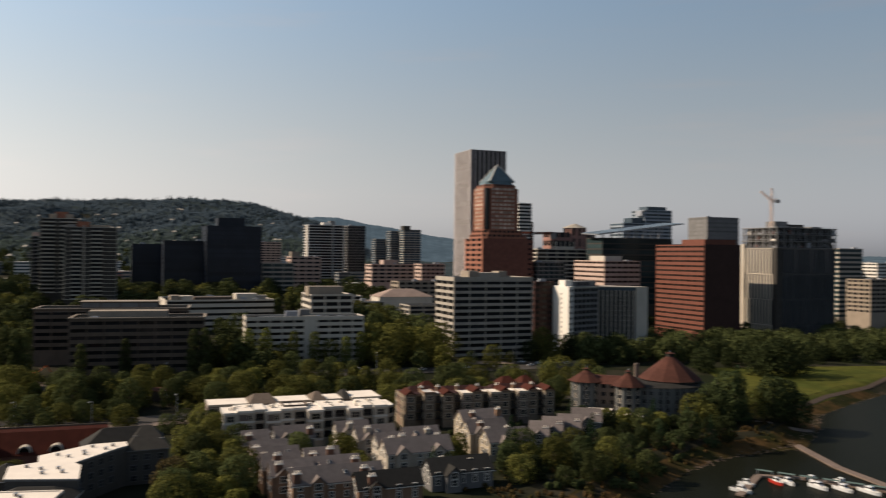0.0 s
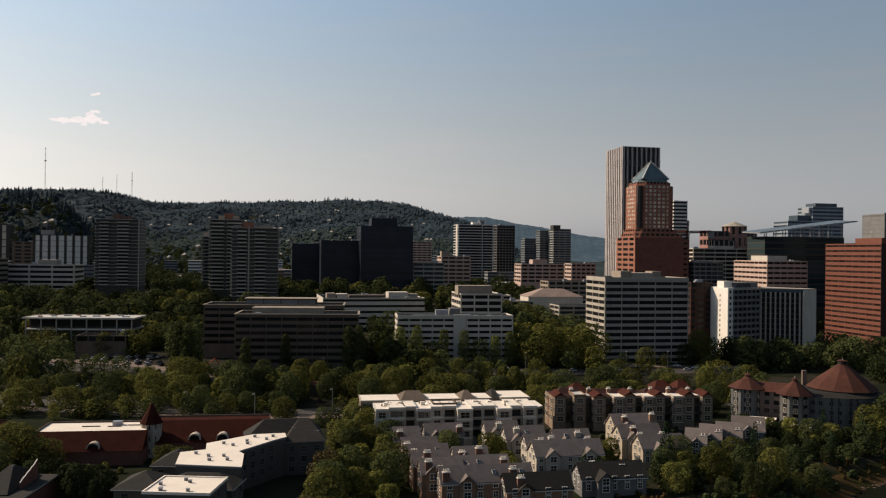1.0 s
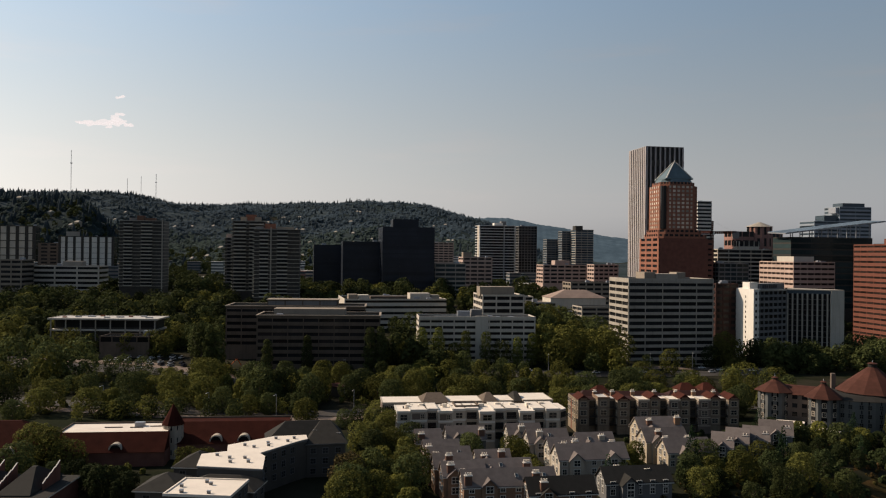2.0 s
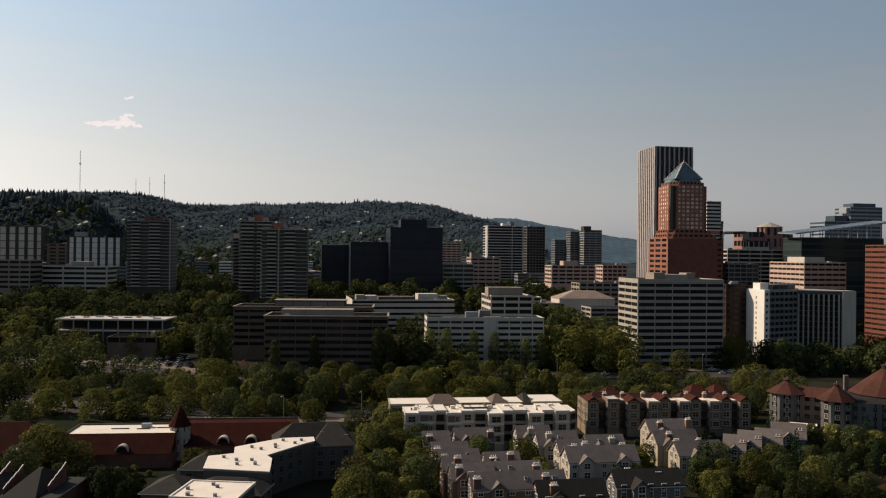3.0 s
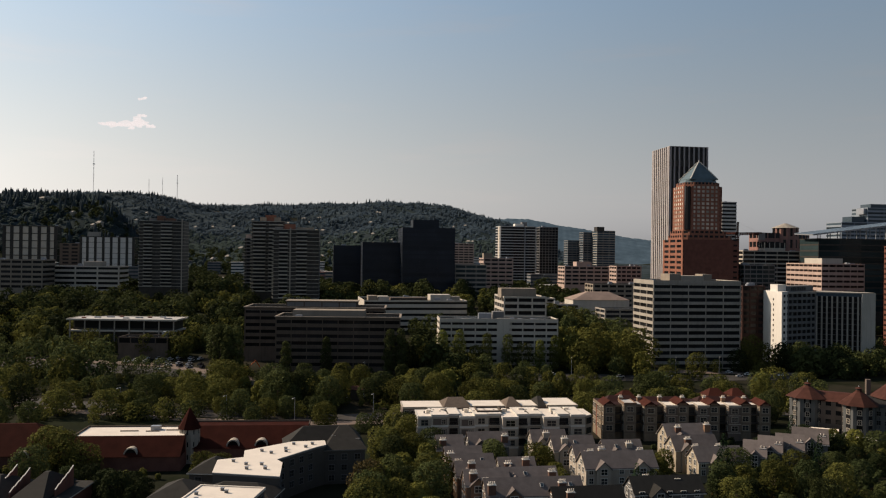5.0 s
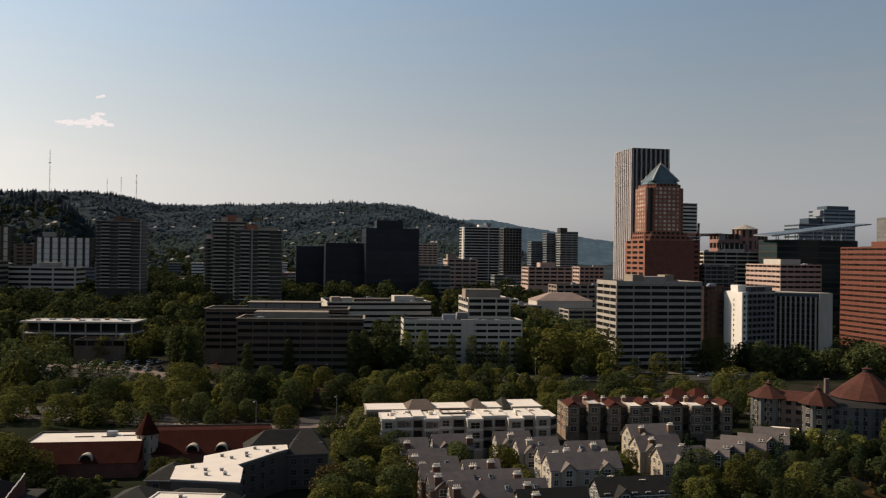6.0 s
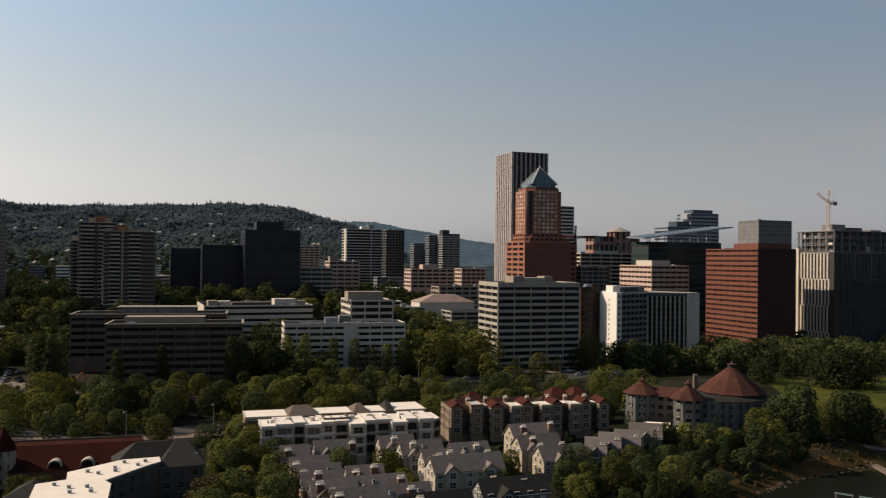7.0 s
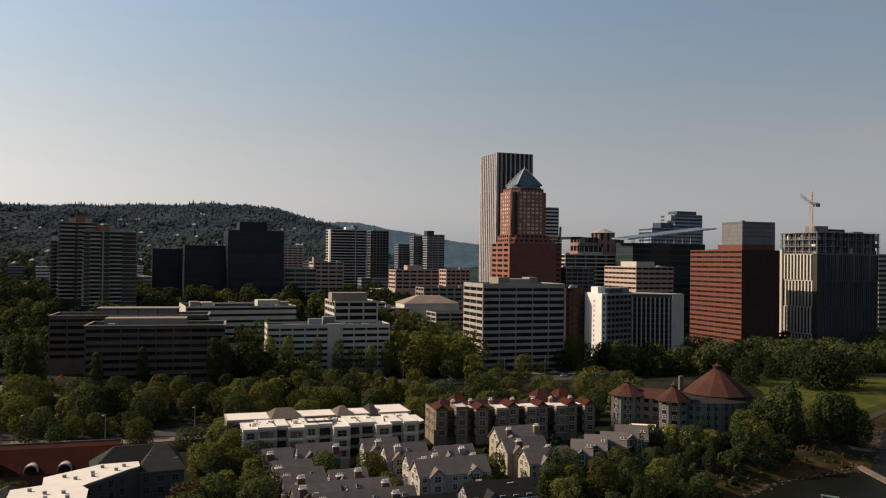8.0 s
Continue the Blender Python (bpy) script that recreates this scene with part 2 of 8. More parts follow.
M = dict(
    concrete=mat("pale_concrete", (0.31, 0.275, 0.23), 0.85, scale=0.15, var=0.15, stain=0.2),
    palegrey=mat("pale_grey_panel", (0.42, 0.42, 0.41), 0.75, scale=0.1, var=0.10, stain=0.15),
    white=mat("white_panel", (0.46, 0.41, 0.345), 0.75, scale=0.1, var=0.10, stain=0.15),
    bright=mat("white_stucco", (0.62, 0.58, 0.52), 0.8, scale=0.1, var=0.08, stain=0.10),
    grey=mat("grey_concrete", (0.16, 0.155, 0.15), 0.85, scale=0.15, var=0.2, stain=0.25),
    tan=mat("tan_panel", (0.25, 0.205, 0.16), 0.85, scale=0.15, var=0.15, stain=0.15),
    pink=mat("pink_granite", (0.40, 0.29, 0.24), 0.7, scale=0.2, var=0.15),
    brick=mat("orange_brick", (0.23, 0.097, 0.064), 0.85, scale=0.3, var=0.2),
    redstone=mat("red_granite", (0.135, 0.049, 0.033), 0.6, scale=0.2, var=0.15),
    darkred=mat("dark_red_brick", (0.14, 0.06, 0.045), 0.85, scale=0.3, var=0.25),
    brown=mat("brown_concrete", (0.105, 0.080, 0.062), 0.9, scale=0.2, var=0.2, stain=0.2),
    black=mat("black_metal", (0.013, 0.017, 0.024), 0.4, var=0.2, scale=0.1, spec=0.2),
    blackpanel=mat("black_glass_panel", (0.012, 0.016, 0.024), 0.3, var=0.3, scale=0.1, rand=0.3, spec=0.2),
    mullion=mat("dark_bronze_metal", (0.05, 0.045, 0.04), 0.5, metal=0.3),
    steel=mat("grey_steel", (0.30, 0.31, 0.33), 0.45, metal=0.6, var=0.15),
    copper=mat("green_copper", (0.095, 0.130, 0.140), 0.45, metal=0.2, var=0.2, scale=0.3),
    glass=glass("dark_glass", (0.013, 0.013, 0.014), spec=0.16),
    greyband=mat("grey_window_band", (0.13, 0.125, 0.12), 0.4, var=0.2, scale=0.2, rand=0.2),
    balcony=mat("grey_green_balcony_panel", (0.19, 0.185, 0.155), 0.8, var=0.15, scale=0.3, rand=0.15),
    balconypale=mat("pale_balcony_panel", (0.33, 0.31, 0.265), 0.8, var=0.15, scale=0.3, rand=0.15),
    finwhite=mat("off_white_fin_panel", (0.50, 0.44, 0.36), 0.7, var=0.08, scale=0.3, rand=0.08),
    glassblue=glass("blue_glass", (0.035, 0.05, 0.062), 0.12, spec=0.25),
    glassgreen=glass("green_glass", (0.02, 0.032, 0.034), 0.12, spec=0.22),
    glasscool=glass("grey_blue_glass", (0.020, 0.024, 0.028), 0.1, spec=0.6),
    fingrey=mat("dull_grey_fin", (0.075, 0.078, 0.08), 0.6, var=0.15, scale=0.3, rand=0.2),
    glassmatt=glass("brown_tinted_glass", (0.018, 0.012, 0.010), 0.3, spec=0.06),
    bluepanel=mat("blue_grey_panel", (0.21, 0.24, 0.27), 0.4, var=0.12, scale=0.1, spec=0.3),
    # the panes' bright reflection is put into this pale base colour
    glassgold=glass("gold_reflection_glass", (0.40, 0.34, 0.27), 0.15, spec=0.6),
    roofwhite=mat("white_membrane_roof", (0.66, 0.585, 0.50), 0.8, var=0.10, scale=0.2, stain=0.0, bump=0.02),
    roofpink=mat("faded_pink_gravel_roof", (0.26, 0.19, 0.155), 0.95, var=0.2, scale=0.2),
    redgranite=mat("polished_red_granite", (0.26, 0.14, 0.115), 0.6, var=0.15, scale=0.3),
    housepane=glass("house_window_glass", (0.022, 0.022, 0.022), 0.15, rand=0.6, spec=0.3),
    roofgrey=mat("grey_gravel_roof", (0.22, 0.21, 0.20), 0.95, var=0.25, scale=0.2),
    roofpale=mat("pale_gravel_roof", (0.42, 0.40, 0.37), 0.95, var=0.2, scale=0.2),
    roofred=mat("red_metal_roof", (0.052, 0.017, 0.012), 0.8, var=0.25, scale=0.3, spec=0.03),
    rooftile=mat("red_clay_tile", (0.062, 0.024, 0.017), 0.9, var=0.25, scale=0.5, rand=0.15),
    shingle=mat("grey_asphalt_shingle", (0.135, 0.112, 0.102), 0.9, var=0.2, scale=0.6, rand=0.15),
    shingledark=mat("dark_asphalt_shingle", (0.027, 0.025, 0.022), 0.9, var=0.2, scale=0.6, rand=0.15),
    siding=mat("white_clapboard", (0.36, 0.31, 0.25), 0.8, var=0.1, scale=0.4, stain=0.1),
    sidingtan=mat("cream_clapboard", (0.33, 0.272, 0.198), 0.8, var=0.1, scale=0.4, stain=0.1),
    sidinggrey=mat("grey_clapboard", (0.115, 0.112, 0.11), 0.8, var=0.12, scale=0.4),
    sidingdark=mat("dark_taupe_clapboard", (0.075, 0.066, 0.058), 0.85, var=0.15, scale=0.4),
    aluminium=mat("pale_aluminium_rib", (0.35, 0.315, 0.30), 0.55, var=0.12, scale=0.1, stain=0.1),
    roofhall=mat("dark_red_painted_metal_roof", (0.036, 0.010, 0.007), 0.85, var=0.3, scale=0.3, spec=0.02),
    bluegrey=mat("blue_grey_clapboard", (0.098, 0.100, 0.096), 0.85, var=0.12, scale=0.4),
    taupe=mat("brown_grey_clapboard", (0.12, 0.092, 0.075), 0.85, var=0.15, scale=0.4),
    brickwarm=mat("warm_brown_brick", (0.19, 0.115, 0.075), 0.85, var=0.2, scale=0.4),
    trim=mat("white_trim", (0.50, 0.47, 0.42), 0.6, var=0.05),
    asphalt=mat("asphalt", (0.05, 0.045, 0.041), 0.9, var=0.3, scale=0.1),
    pave=mat("concrete_paving", (0.15, 0.112, 0.09), 0.9, var=0.2, scale=0.2),
    lawn=two_tone("park_grass", (0.046, 0.053, 0.012), (0.062, 0.062, 0.014), 0.04),
    earth=two_tone("dry_bank_earth", (0.018, 0.019, 0.007), (0.058, 0.034, 0.014), 0.06),
    # darker tone of the red granite, with front shade in the colour
    shadered=mat("shade_dark_red_stone", (0.045, 0.022, 0.018), 0.5, scale=0.2, var=0.2),
    # red metal roof again, darkened to carry the shaded slope
    roofdark=mat("dark_red_shade_metal_roof", (0.030, 0.011, 0.009), 0.75, var=0.3, scale=0.4),
    brickdark=mat("brown_chimney_brick", (0.12, 0.066, 0.048), 0.9, var=0.25, scale=0.8),
    brickgrey=mat("weathered_brown_brick", (0.18, 0.138, 0.098), 0.9, var=0.25, scale=0.5, stain=0.2),
    rock=mat("shore_rock", (0.082, 0.058, 0.042), 0.95, var=0.3, scale=0.6, island=0.4),
    bark=mat("bark", (0.08, 0.06, 0.045), 0.95, var=0.3, scale=2),
    leaf=leaf_mat("broad_leaves", (0.086, 0.085, 0.023), island=0.25, trans=0.32),
    leafdark=leaf_mat("dark_leaves", (0.051, 0.060, 0.022), island=0.25, trans=0.28),
    leafyellow=leaf_mat("yellow_green_leaves", (0.115, 0.112, 0.028), rand=0.3, island=0.22),
    leafred=leaf_mat("copper_leaves", (0.055, 0.042, 0.018)),
    leafpop=leaf_mat("poplar_leaves", (0.092, 0.100, 0.026), island=0.22, trans=0.34),
    # deep green, darkened further so the leaf colour carries shade
    leafdeep=leaf_mat("shade_deep_green_leaves", (0.028, 0.036, 0.014), island=0.25, trans=0.15),
    needle=leaf_mat("conifer_needles", (0.025, 0.045, 0.020), trans=0.1),
    # hill greens with distance haze mixed into the base colour
    hill=leaf_mat("haze_blue_forest", (0.068, 0.096, 0.118), rand=0.0, island=0.06, trans=0.5),
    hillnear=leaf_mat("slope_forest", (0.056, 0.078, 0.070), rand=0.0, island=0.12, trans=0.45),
    hillfir=leaf_mat("haze_blue_conifers", (0.066, 0.086, 0.096), rand=0.0, island=0.1, trans=0.55),
    orange=mat("orange_paint", (0.55, 0.13, 0.04), 0.5, var=0.1),
    yellow=mat("crane_white_paint", (0.60, 0.45, 0.36), 0.6, var=0.1),
    carwhite=mat("white_car_paint", (0.55, 0.55, 0.54), 0.3, var=0.03),
    carblack=mat("dark_car_paint", (0.03, 0.03, 0.04), 0.25, var=0.05),
    carred=mat("red_car_paint", (0.35, 0.03, 0.02), 0.3, var=0.05),
    carsilver=mat("silver_car_paint", (0.45, 0.46, 0.48), 0.3, metal=0.5, var=0.05),
    rubber=mat("black_rubber", (0.02, 0.02, 0.02), 0.9),
    canvas=mat("cream_canvas", (0.75, 0.66, 0.55), 0.9, var=0.08),
)


# mesh helpers
def box(bm, x0, y0, z0, x1, y1, z1):
    v = [bm.verts.new(p) for p in ((x0, y0, z0), (x1, y0, z0), (x1, y1, z0), (x0, y1, z0), (x0, y0, z1), (x1, y0, z1), (x1, y1, z1), (x0, y1, z1))]
    for f in ((3, 2, 1, 0), (4, 5, 6, 7), (0, 1, 5, 4), (1, 2, 6, 5), (2, 3, 7, 6), (3, 0, 4, 7)):
        bm.faces.new([v[i] for i in f])


def prism(bm, pts, z0, z1, top=None):
    """An upright prism on a plan; top: another plan of as many points for its upper end."""
    a = [bm.verts.new((p[0], p[1], z0)) for p in pts]
    b = [bm.verts.new((p[0], p[1], z1)) for p in (top or pts)]
    bm.faces.new(a[::-1])
    bm.faces.new(b)
    for i in range(len(a)):
        j = (i + 1) % len(a)
        bm.faces.new((a[i], a[j], b[j], b[i]))


def ngon(cx, cy, r, n, turn=0.0):
    return [(cx + r * math.cos(turn + math.tau * i / n), cy + r * math.sin(turn + math.tau * i / n)) for i in range(n)]


def cone(bm, cx, cy, r, n, z0, z1, turn=0.0, r1=0.02):
    prism(bm, ngon(cx, cy, r, n, turn), z0, z1, ngon(cx, cy, r1, n, turn))


def mesh(name, bm, material):
    me = bpy.data.meshes.new(name)
    bm.to_mesh(me)
    bm.free()
    me.materials.append(material)
    return me


def part(name, bm, material, parent, label="", at=None):
    me = bm if isinstance(bm, bpy.types.Mesh) else mesh(name, bm, material)
    ob = new(name, me)
    ob.parent = parent
    if at:
        ob.matrix_basis = pose(*at)
    return tagged(ob, label)


def boxpart(name, parent, material, *b, label=""):
    bm = bmesh.new()
    box(bm, *b)
    return part(name, bm, material, parent, label)


def boxmesh(name, material, *b):
    bm = bmesh.new()
    box(bm, *b)
    return mesh(name, bm, material)


def thing(name, label, category, m, group="", kind=""):
    ob = new(name)
    ob.matrix_basis = m
    return tagged(ob, label, category, group, kind)


# ---- the lie of the land
SHORE = ((20, -200), (40, 150), (70, 224), (96, 257), (113, 272), (148, 288), (172, 323), (188, 356), (249, 410), (330, 480), (420, 620), (700, 1100), (1500, 2600))


def shore_distance(x, y):
    """Metres inland from the river's edge; below nought over the water."""
    best = np.full(np.shape(x), 1e9)
    side = np.zeros(np.shape(x))
    for (x0, y0), (x1, y1) in zip(SHORE, SHORE[1:]):
        dx, dy = x1 - x0, y1 - y0
        s = np.clip(((x - x0) * dx + (y - y0) * dy) / (dx * dx + dy * dy), 0, 1)
        d = np.hypot(x - x0 - s * dx, y - y0 - s * dy)
        left = np.where(dx * (y - y0) - dy * (x - x0) > 0, 1.0, -1.0)
        side = np.where(d < best, left, side)
        best = np.minimum(best, d)
    return best * side


def smooth(a, b, v):
    s = np.clip((v - a) / (b - a), 0.0, 1.0)
    return s * s * (3 - 2 * s)


def waves(x, y, size, seed):
    """A cheap rolling field of sines, -1 to 1."""
    r = np.random.RandomState(seed)
    out = 0
    for k in range(6):
        a, p, s = r.uniform(0, 6.28), r.uniform(0, 6.28), size * r.uniform(0.5, 1.6)
        out = out + np.sin((x * np.cos(a) + y * np.sin(a)) / s * 6.28 + p)
    return out / 6


def land(x, y):
    x, y = np.asarray(x, float), np.asarray(y, float)
    steep = 0.085 * (1 - smooth(-100, 110, x))
    z = 2.5 + np.clip(y - 350, 0, 330) * steep
    R, az = np.hypot(x, y), np.degrees(np.arctan2(x, y))
    crest = 34 + 172 / (1 + np.exp((az + 5.5) / 1.8)) - 8 * np.exp(-((az + 25) / 4.0) ** 2) + 23 * np.exp(-((az + 33.5) / 3.6) ** 2) + 10 * np.exp(-((az + 16.5) / 3.5) ** 2)
    crest = crest + 7 * waves(x, y, 420, 3) + 5 * waves(x, y, 150, 4)
    rise = smooth(1150, 2600, R + 120 * waves(x, y, 700, 5))
    front = (y > 0) * 1.0
    z = z + front * rise * np.maximum(crest - z, 0)
    z = z + front * 16 * smooth(1300, 1900, R) * waves(x, y, 260, 7) * (az < 0)
    # a nearer wooded knoll before the hills
    z = np.maximum(z, front * (2.5 + 150 * smooth(-29.0, -34.5, az) * np.exp(-((R - 1620) / 300) ** 2) + 6 * waves(x, y, 130, 8) * smooth(1200, 1500, R)))
    d = shore_distance(x, y)
    bank = smooth(0, 16, d)
    z = np.where(R < 2600, -2.2 + (z + 2.2) * bank - 3.0 * smooth(0, 12, -d), z)
    return z


def land_z(x, y):
    return float(land(x, y))


FOOT = []  # plans of the buildings, to keep trees out


def keep_out(x, y, a, wr, wl, margin=1.5):
    FOOT.append((x, y, math.cos(radians(a)), math.sin(radians(a)), wr, wl, margin))


def blocked(x, y, extra=0.0):
    for cx, cy, c, s, wr, wl, m in FOOT:
        u, v = (x - cx) * c + (y - cy) * s, -(x - cx) * s + (y - cy) * c
        m = m + extra
        if -m < u < wr + m and -m < v < wl + m:
            return True
    return False


def sheet(name, xs, ys, zfun, material, lift=0.0):
    X, Y = np.meshgrid(xs, ys)
    Z = zfun(X, Y) + lift
    n, k = X.shape[1], X.shape[0]
    verts = np.stack([X.ravel(), Y.ravel(), Z.ravel()], 1).tolist()
    faces = [(j * n + i, j * n + i + 1, (j + 1) * n + i + 1, (j + 1) * n + i) for j in range(k - 1) for i in range(n - 1)]
    me = bpy.data.meshes.new(name)
    me.from_pydata(verts, [], faces)
    me.materials.append(material)
    for p in me.polygons:
        p.use_smooth = True
    return new(name, me)


gx = np.unique(np.concatenate([np.arange(-4300, -700, 60), np.arange(-700, -300, 14), np.arange(-300, 330, 5), np.arange(330, 800, 20), np.arange(800, 3400, 80)]))
gy = np.unique(np.concatenate([np.arange(-800, 100, 60), np.arange(100, 520, 5), np.arange(520, 1200, 16), np.arange(1200, 3200, 40), np.arange(3200, 4700, 100)]))
M["cityground"] = two_tone("city_ground", (0.012, 0.015, 0.007), (0.026, 0.023, 0.016), 0.02)
tagged(sheet("ground", gx, gy, land, M["cityground"]), "gently rising city ground of grass, earth and paving", "ground", kind="structure")
water = mat("river_water", (0.008, 0.009, 0.006), 0.25, var=0.1, scale=0.02, bump=0.12, bscale=0.9, spec=0.06)
water.node_tree.nodes["Principled BSDF"].inputs["IOR"].default_value = 1.11
tagged(sheet("water", np.linspace(20, 1500, 4), np.linspace(-700, 2400, 4), lambda x, y: 0 * x - 2.0, water), "dark calm river water in the cove", "water", kind="structure")


def ribbon(name, pts, width, material, lift, label, category):
    """A strip of road or path laid along a line over the land."""
    line = []
    for (x0, y0), (x1, y1) in zip(pts, pts[1:]):
        n = max(2, int(math.hypot(x1 - x0, y1 - y0) / 6))
        line += [(x0 + (x1 - x0) * i / n, y0 + (y1 - y0) * i / n) for i in range(n)]
    line.append(pts[-1])
    verts, faces = [], []
    for i, (x, y) in enumerate(line):
        (xa, ya), (xb, yb) = line[max(i - 1, 0)], line[min(i + 1, len(line) - 1)]
        l = math.hypot(xb - xa, yb - ya)
        nx, ny = -(yb - ya) / l * width / 2, (xb - xa) / l * width / 2
        for k in (-1, -0.33, 0.33, 1):
            px, py = x + nx * k, y + ny * k
            verts.append((px, py, land_z(px, py) + lift))
        if i:
            b = 4 * i
            faces += [(b - 4 + j, b - 3 + j, b + 1 + j, b + j) for j in range(3)]
    me = bpy.data.meshes.new(name)
    me.from_pydata(verts, [], faces)
    me.materials.append(material)
    return tagged(new(name, me), label, category, kind="structure")


# the far ridge that closes the view, its haze put into colour and glow
def ridge_z(x, y):
    R, az = np.hypot(x, y), np.degrees(np.arctan2(x, y))
    top = np.clip(308 - 11.6 * (az + 11), 84, 246) + 9 * waves(x, y, 900, 11) + 5 * waves(x, y, 300, 12) + 3 * waves(x, y, 60, 13) + 2.6 * waves(x, y, 24, 14)
    return top * smooth(3300, 4200, R) - 20 * (R < 3350)


pa, pr = np.meshgrid(np.radians(np.linspace(-30, 48, 1100)), np.linspace(3300, 4300, 14))
me = bpy.data.meshes.new("far_ridge")
me.from_pydata(np.stack([(pr * np.sin(pa)).ravel(), (pr * np.cos(pa)).ravel(), ridge_z(pr * np.sin(pa), pr * np.cos(pa)).ravel()], 1).tolist(), [],
               [(j * 1100 + i, j * 1100 + i + 1, (j + 1) * 1100 + i + 1, (j + 1) * 1100 + i) for j in range(13) for i in range(1099)])
far_blue = mat("haze_glow_woods", (0.035, 0.050, 0.060), 1.0, var=0.55, scale=0.02, spec=0.0)
# emission stands in for the haze; the woods give no light
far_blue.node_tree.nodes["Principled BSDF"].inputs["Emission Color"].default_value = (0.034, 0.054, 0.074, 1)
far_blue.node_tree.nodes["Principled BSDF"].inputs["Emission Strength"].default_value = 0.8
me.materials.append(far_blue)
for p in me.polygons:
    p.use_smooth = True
tagged(new("backdrop", me), "far wooded ridge, distance haze put into its blue and a glow", "hills", kind="structure")


# wooded hillside floor, its green cooled by the same painted haze
pa, pr = np.meshgrid(np.radians(np.linspace(-48, 4, 260)), np.linspace(1250, 2900, 110))
hx, hy = pr * np.sin(pa), pr * np.cos(pa)
me = bpy.data.meshes.new("hillside")
me.from_pydata(np.stack([hx.ravel(), hy.ravel(), (land(hx, hy) + 3.0 * smooth(1250, 1500, pr) - 0.5).ravel()], 1).tolist(), [],
               [(j * 260 + i, j * 260 + i + 1, (j + 1) * 260 + i + 1, (j + 1) * 260 + i) for j in range(109) for i in range(259)])
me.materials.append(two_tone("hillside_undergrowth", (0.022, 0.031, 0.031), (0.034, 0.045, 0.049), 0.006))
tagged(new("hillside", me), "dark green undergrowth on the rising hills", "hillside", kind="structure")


# ---- city buildings
def roof_units(root, wr, wl, z, seed, n=3, material=None):
    r = random.Random(seed)
    for _ in range(n):
        w, d, h = r.uniform(2, 5), r.uniform(2, 4), r.uniform(1.2, 2.6)
        if wr < w + 4 or wl < d + 4:
            continue
        x, y = r.uniform(1.5, wr - w - 1.5), r.uniform(1.5, wl - d - 1.5)
        bm = bmesh.new()
        box(bm, x, y, z, x + w, y + d, z + h)
        box(bm, x + 0.2, y + 0.2, z + h, x + w - 0.2, y + d - 0.2, z + h + 0.25)
        part("rooftop_unit", bm, material or M["steel"], root, "grey rooftop air unit")


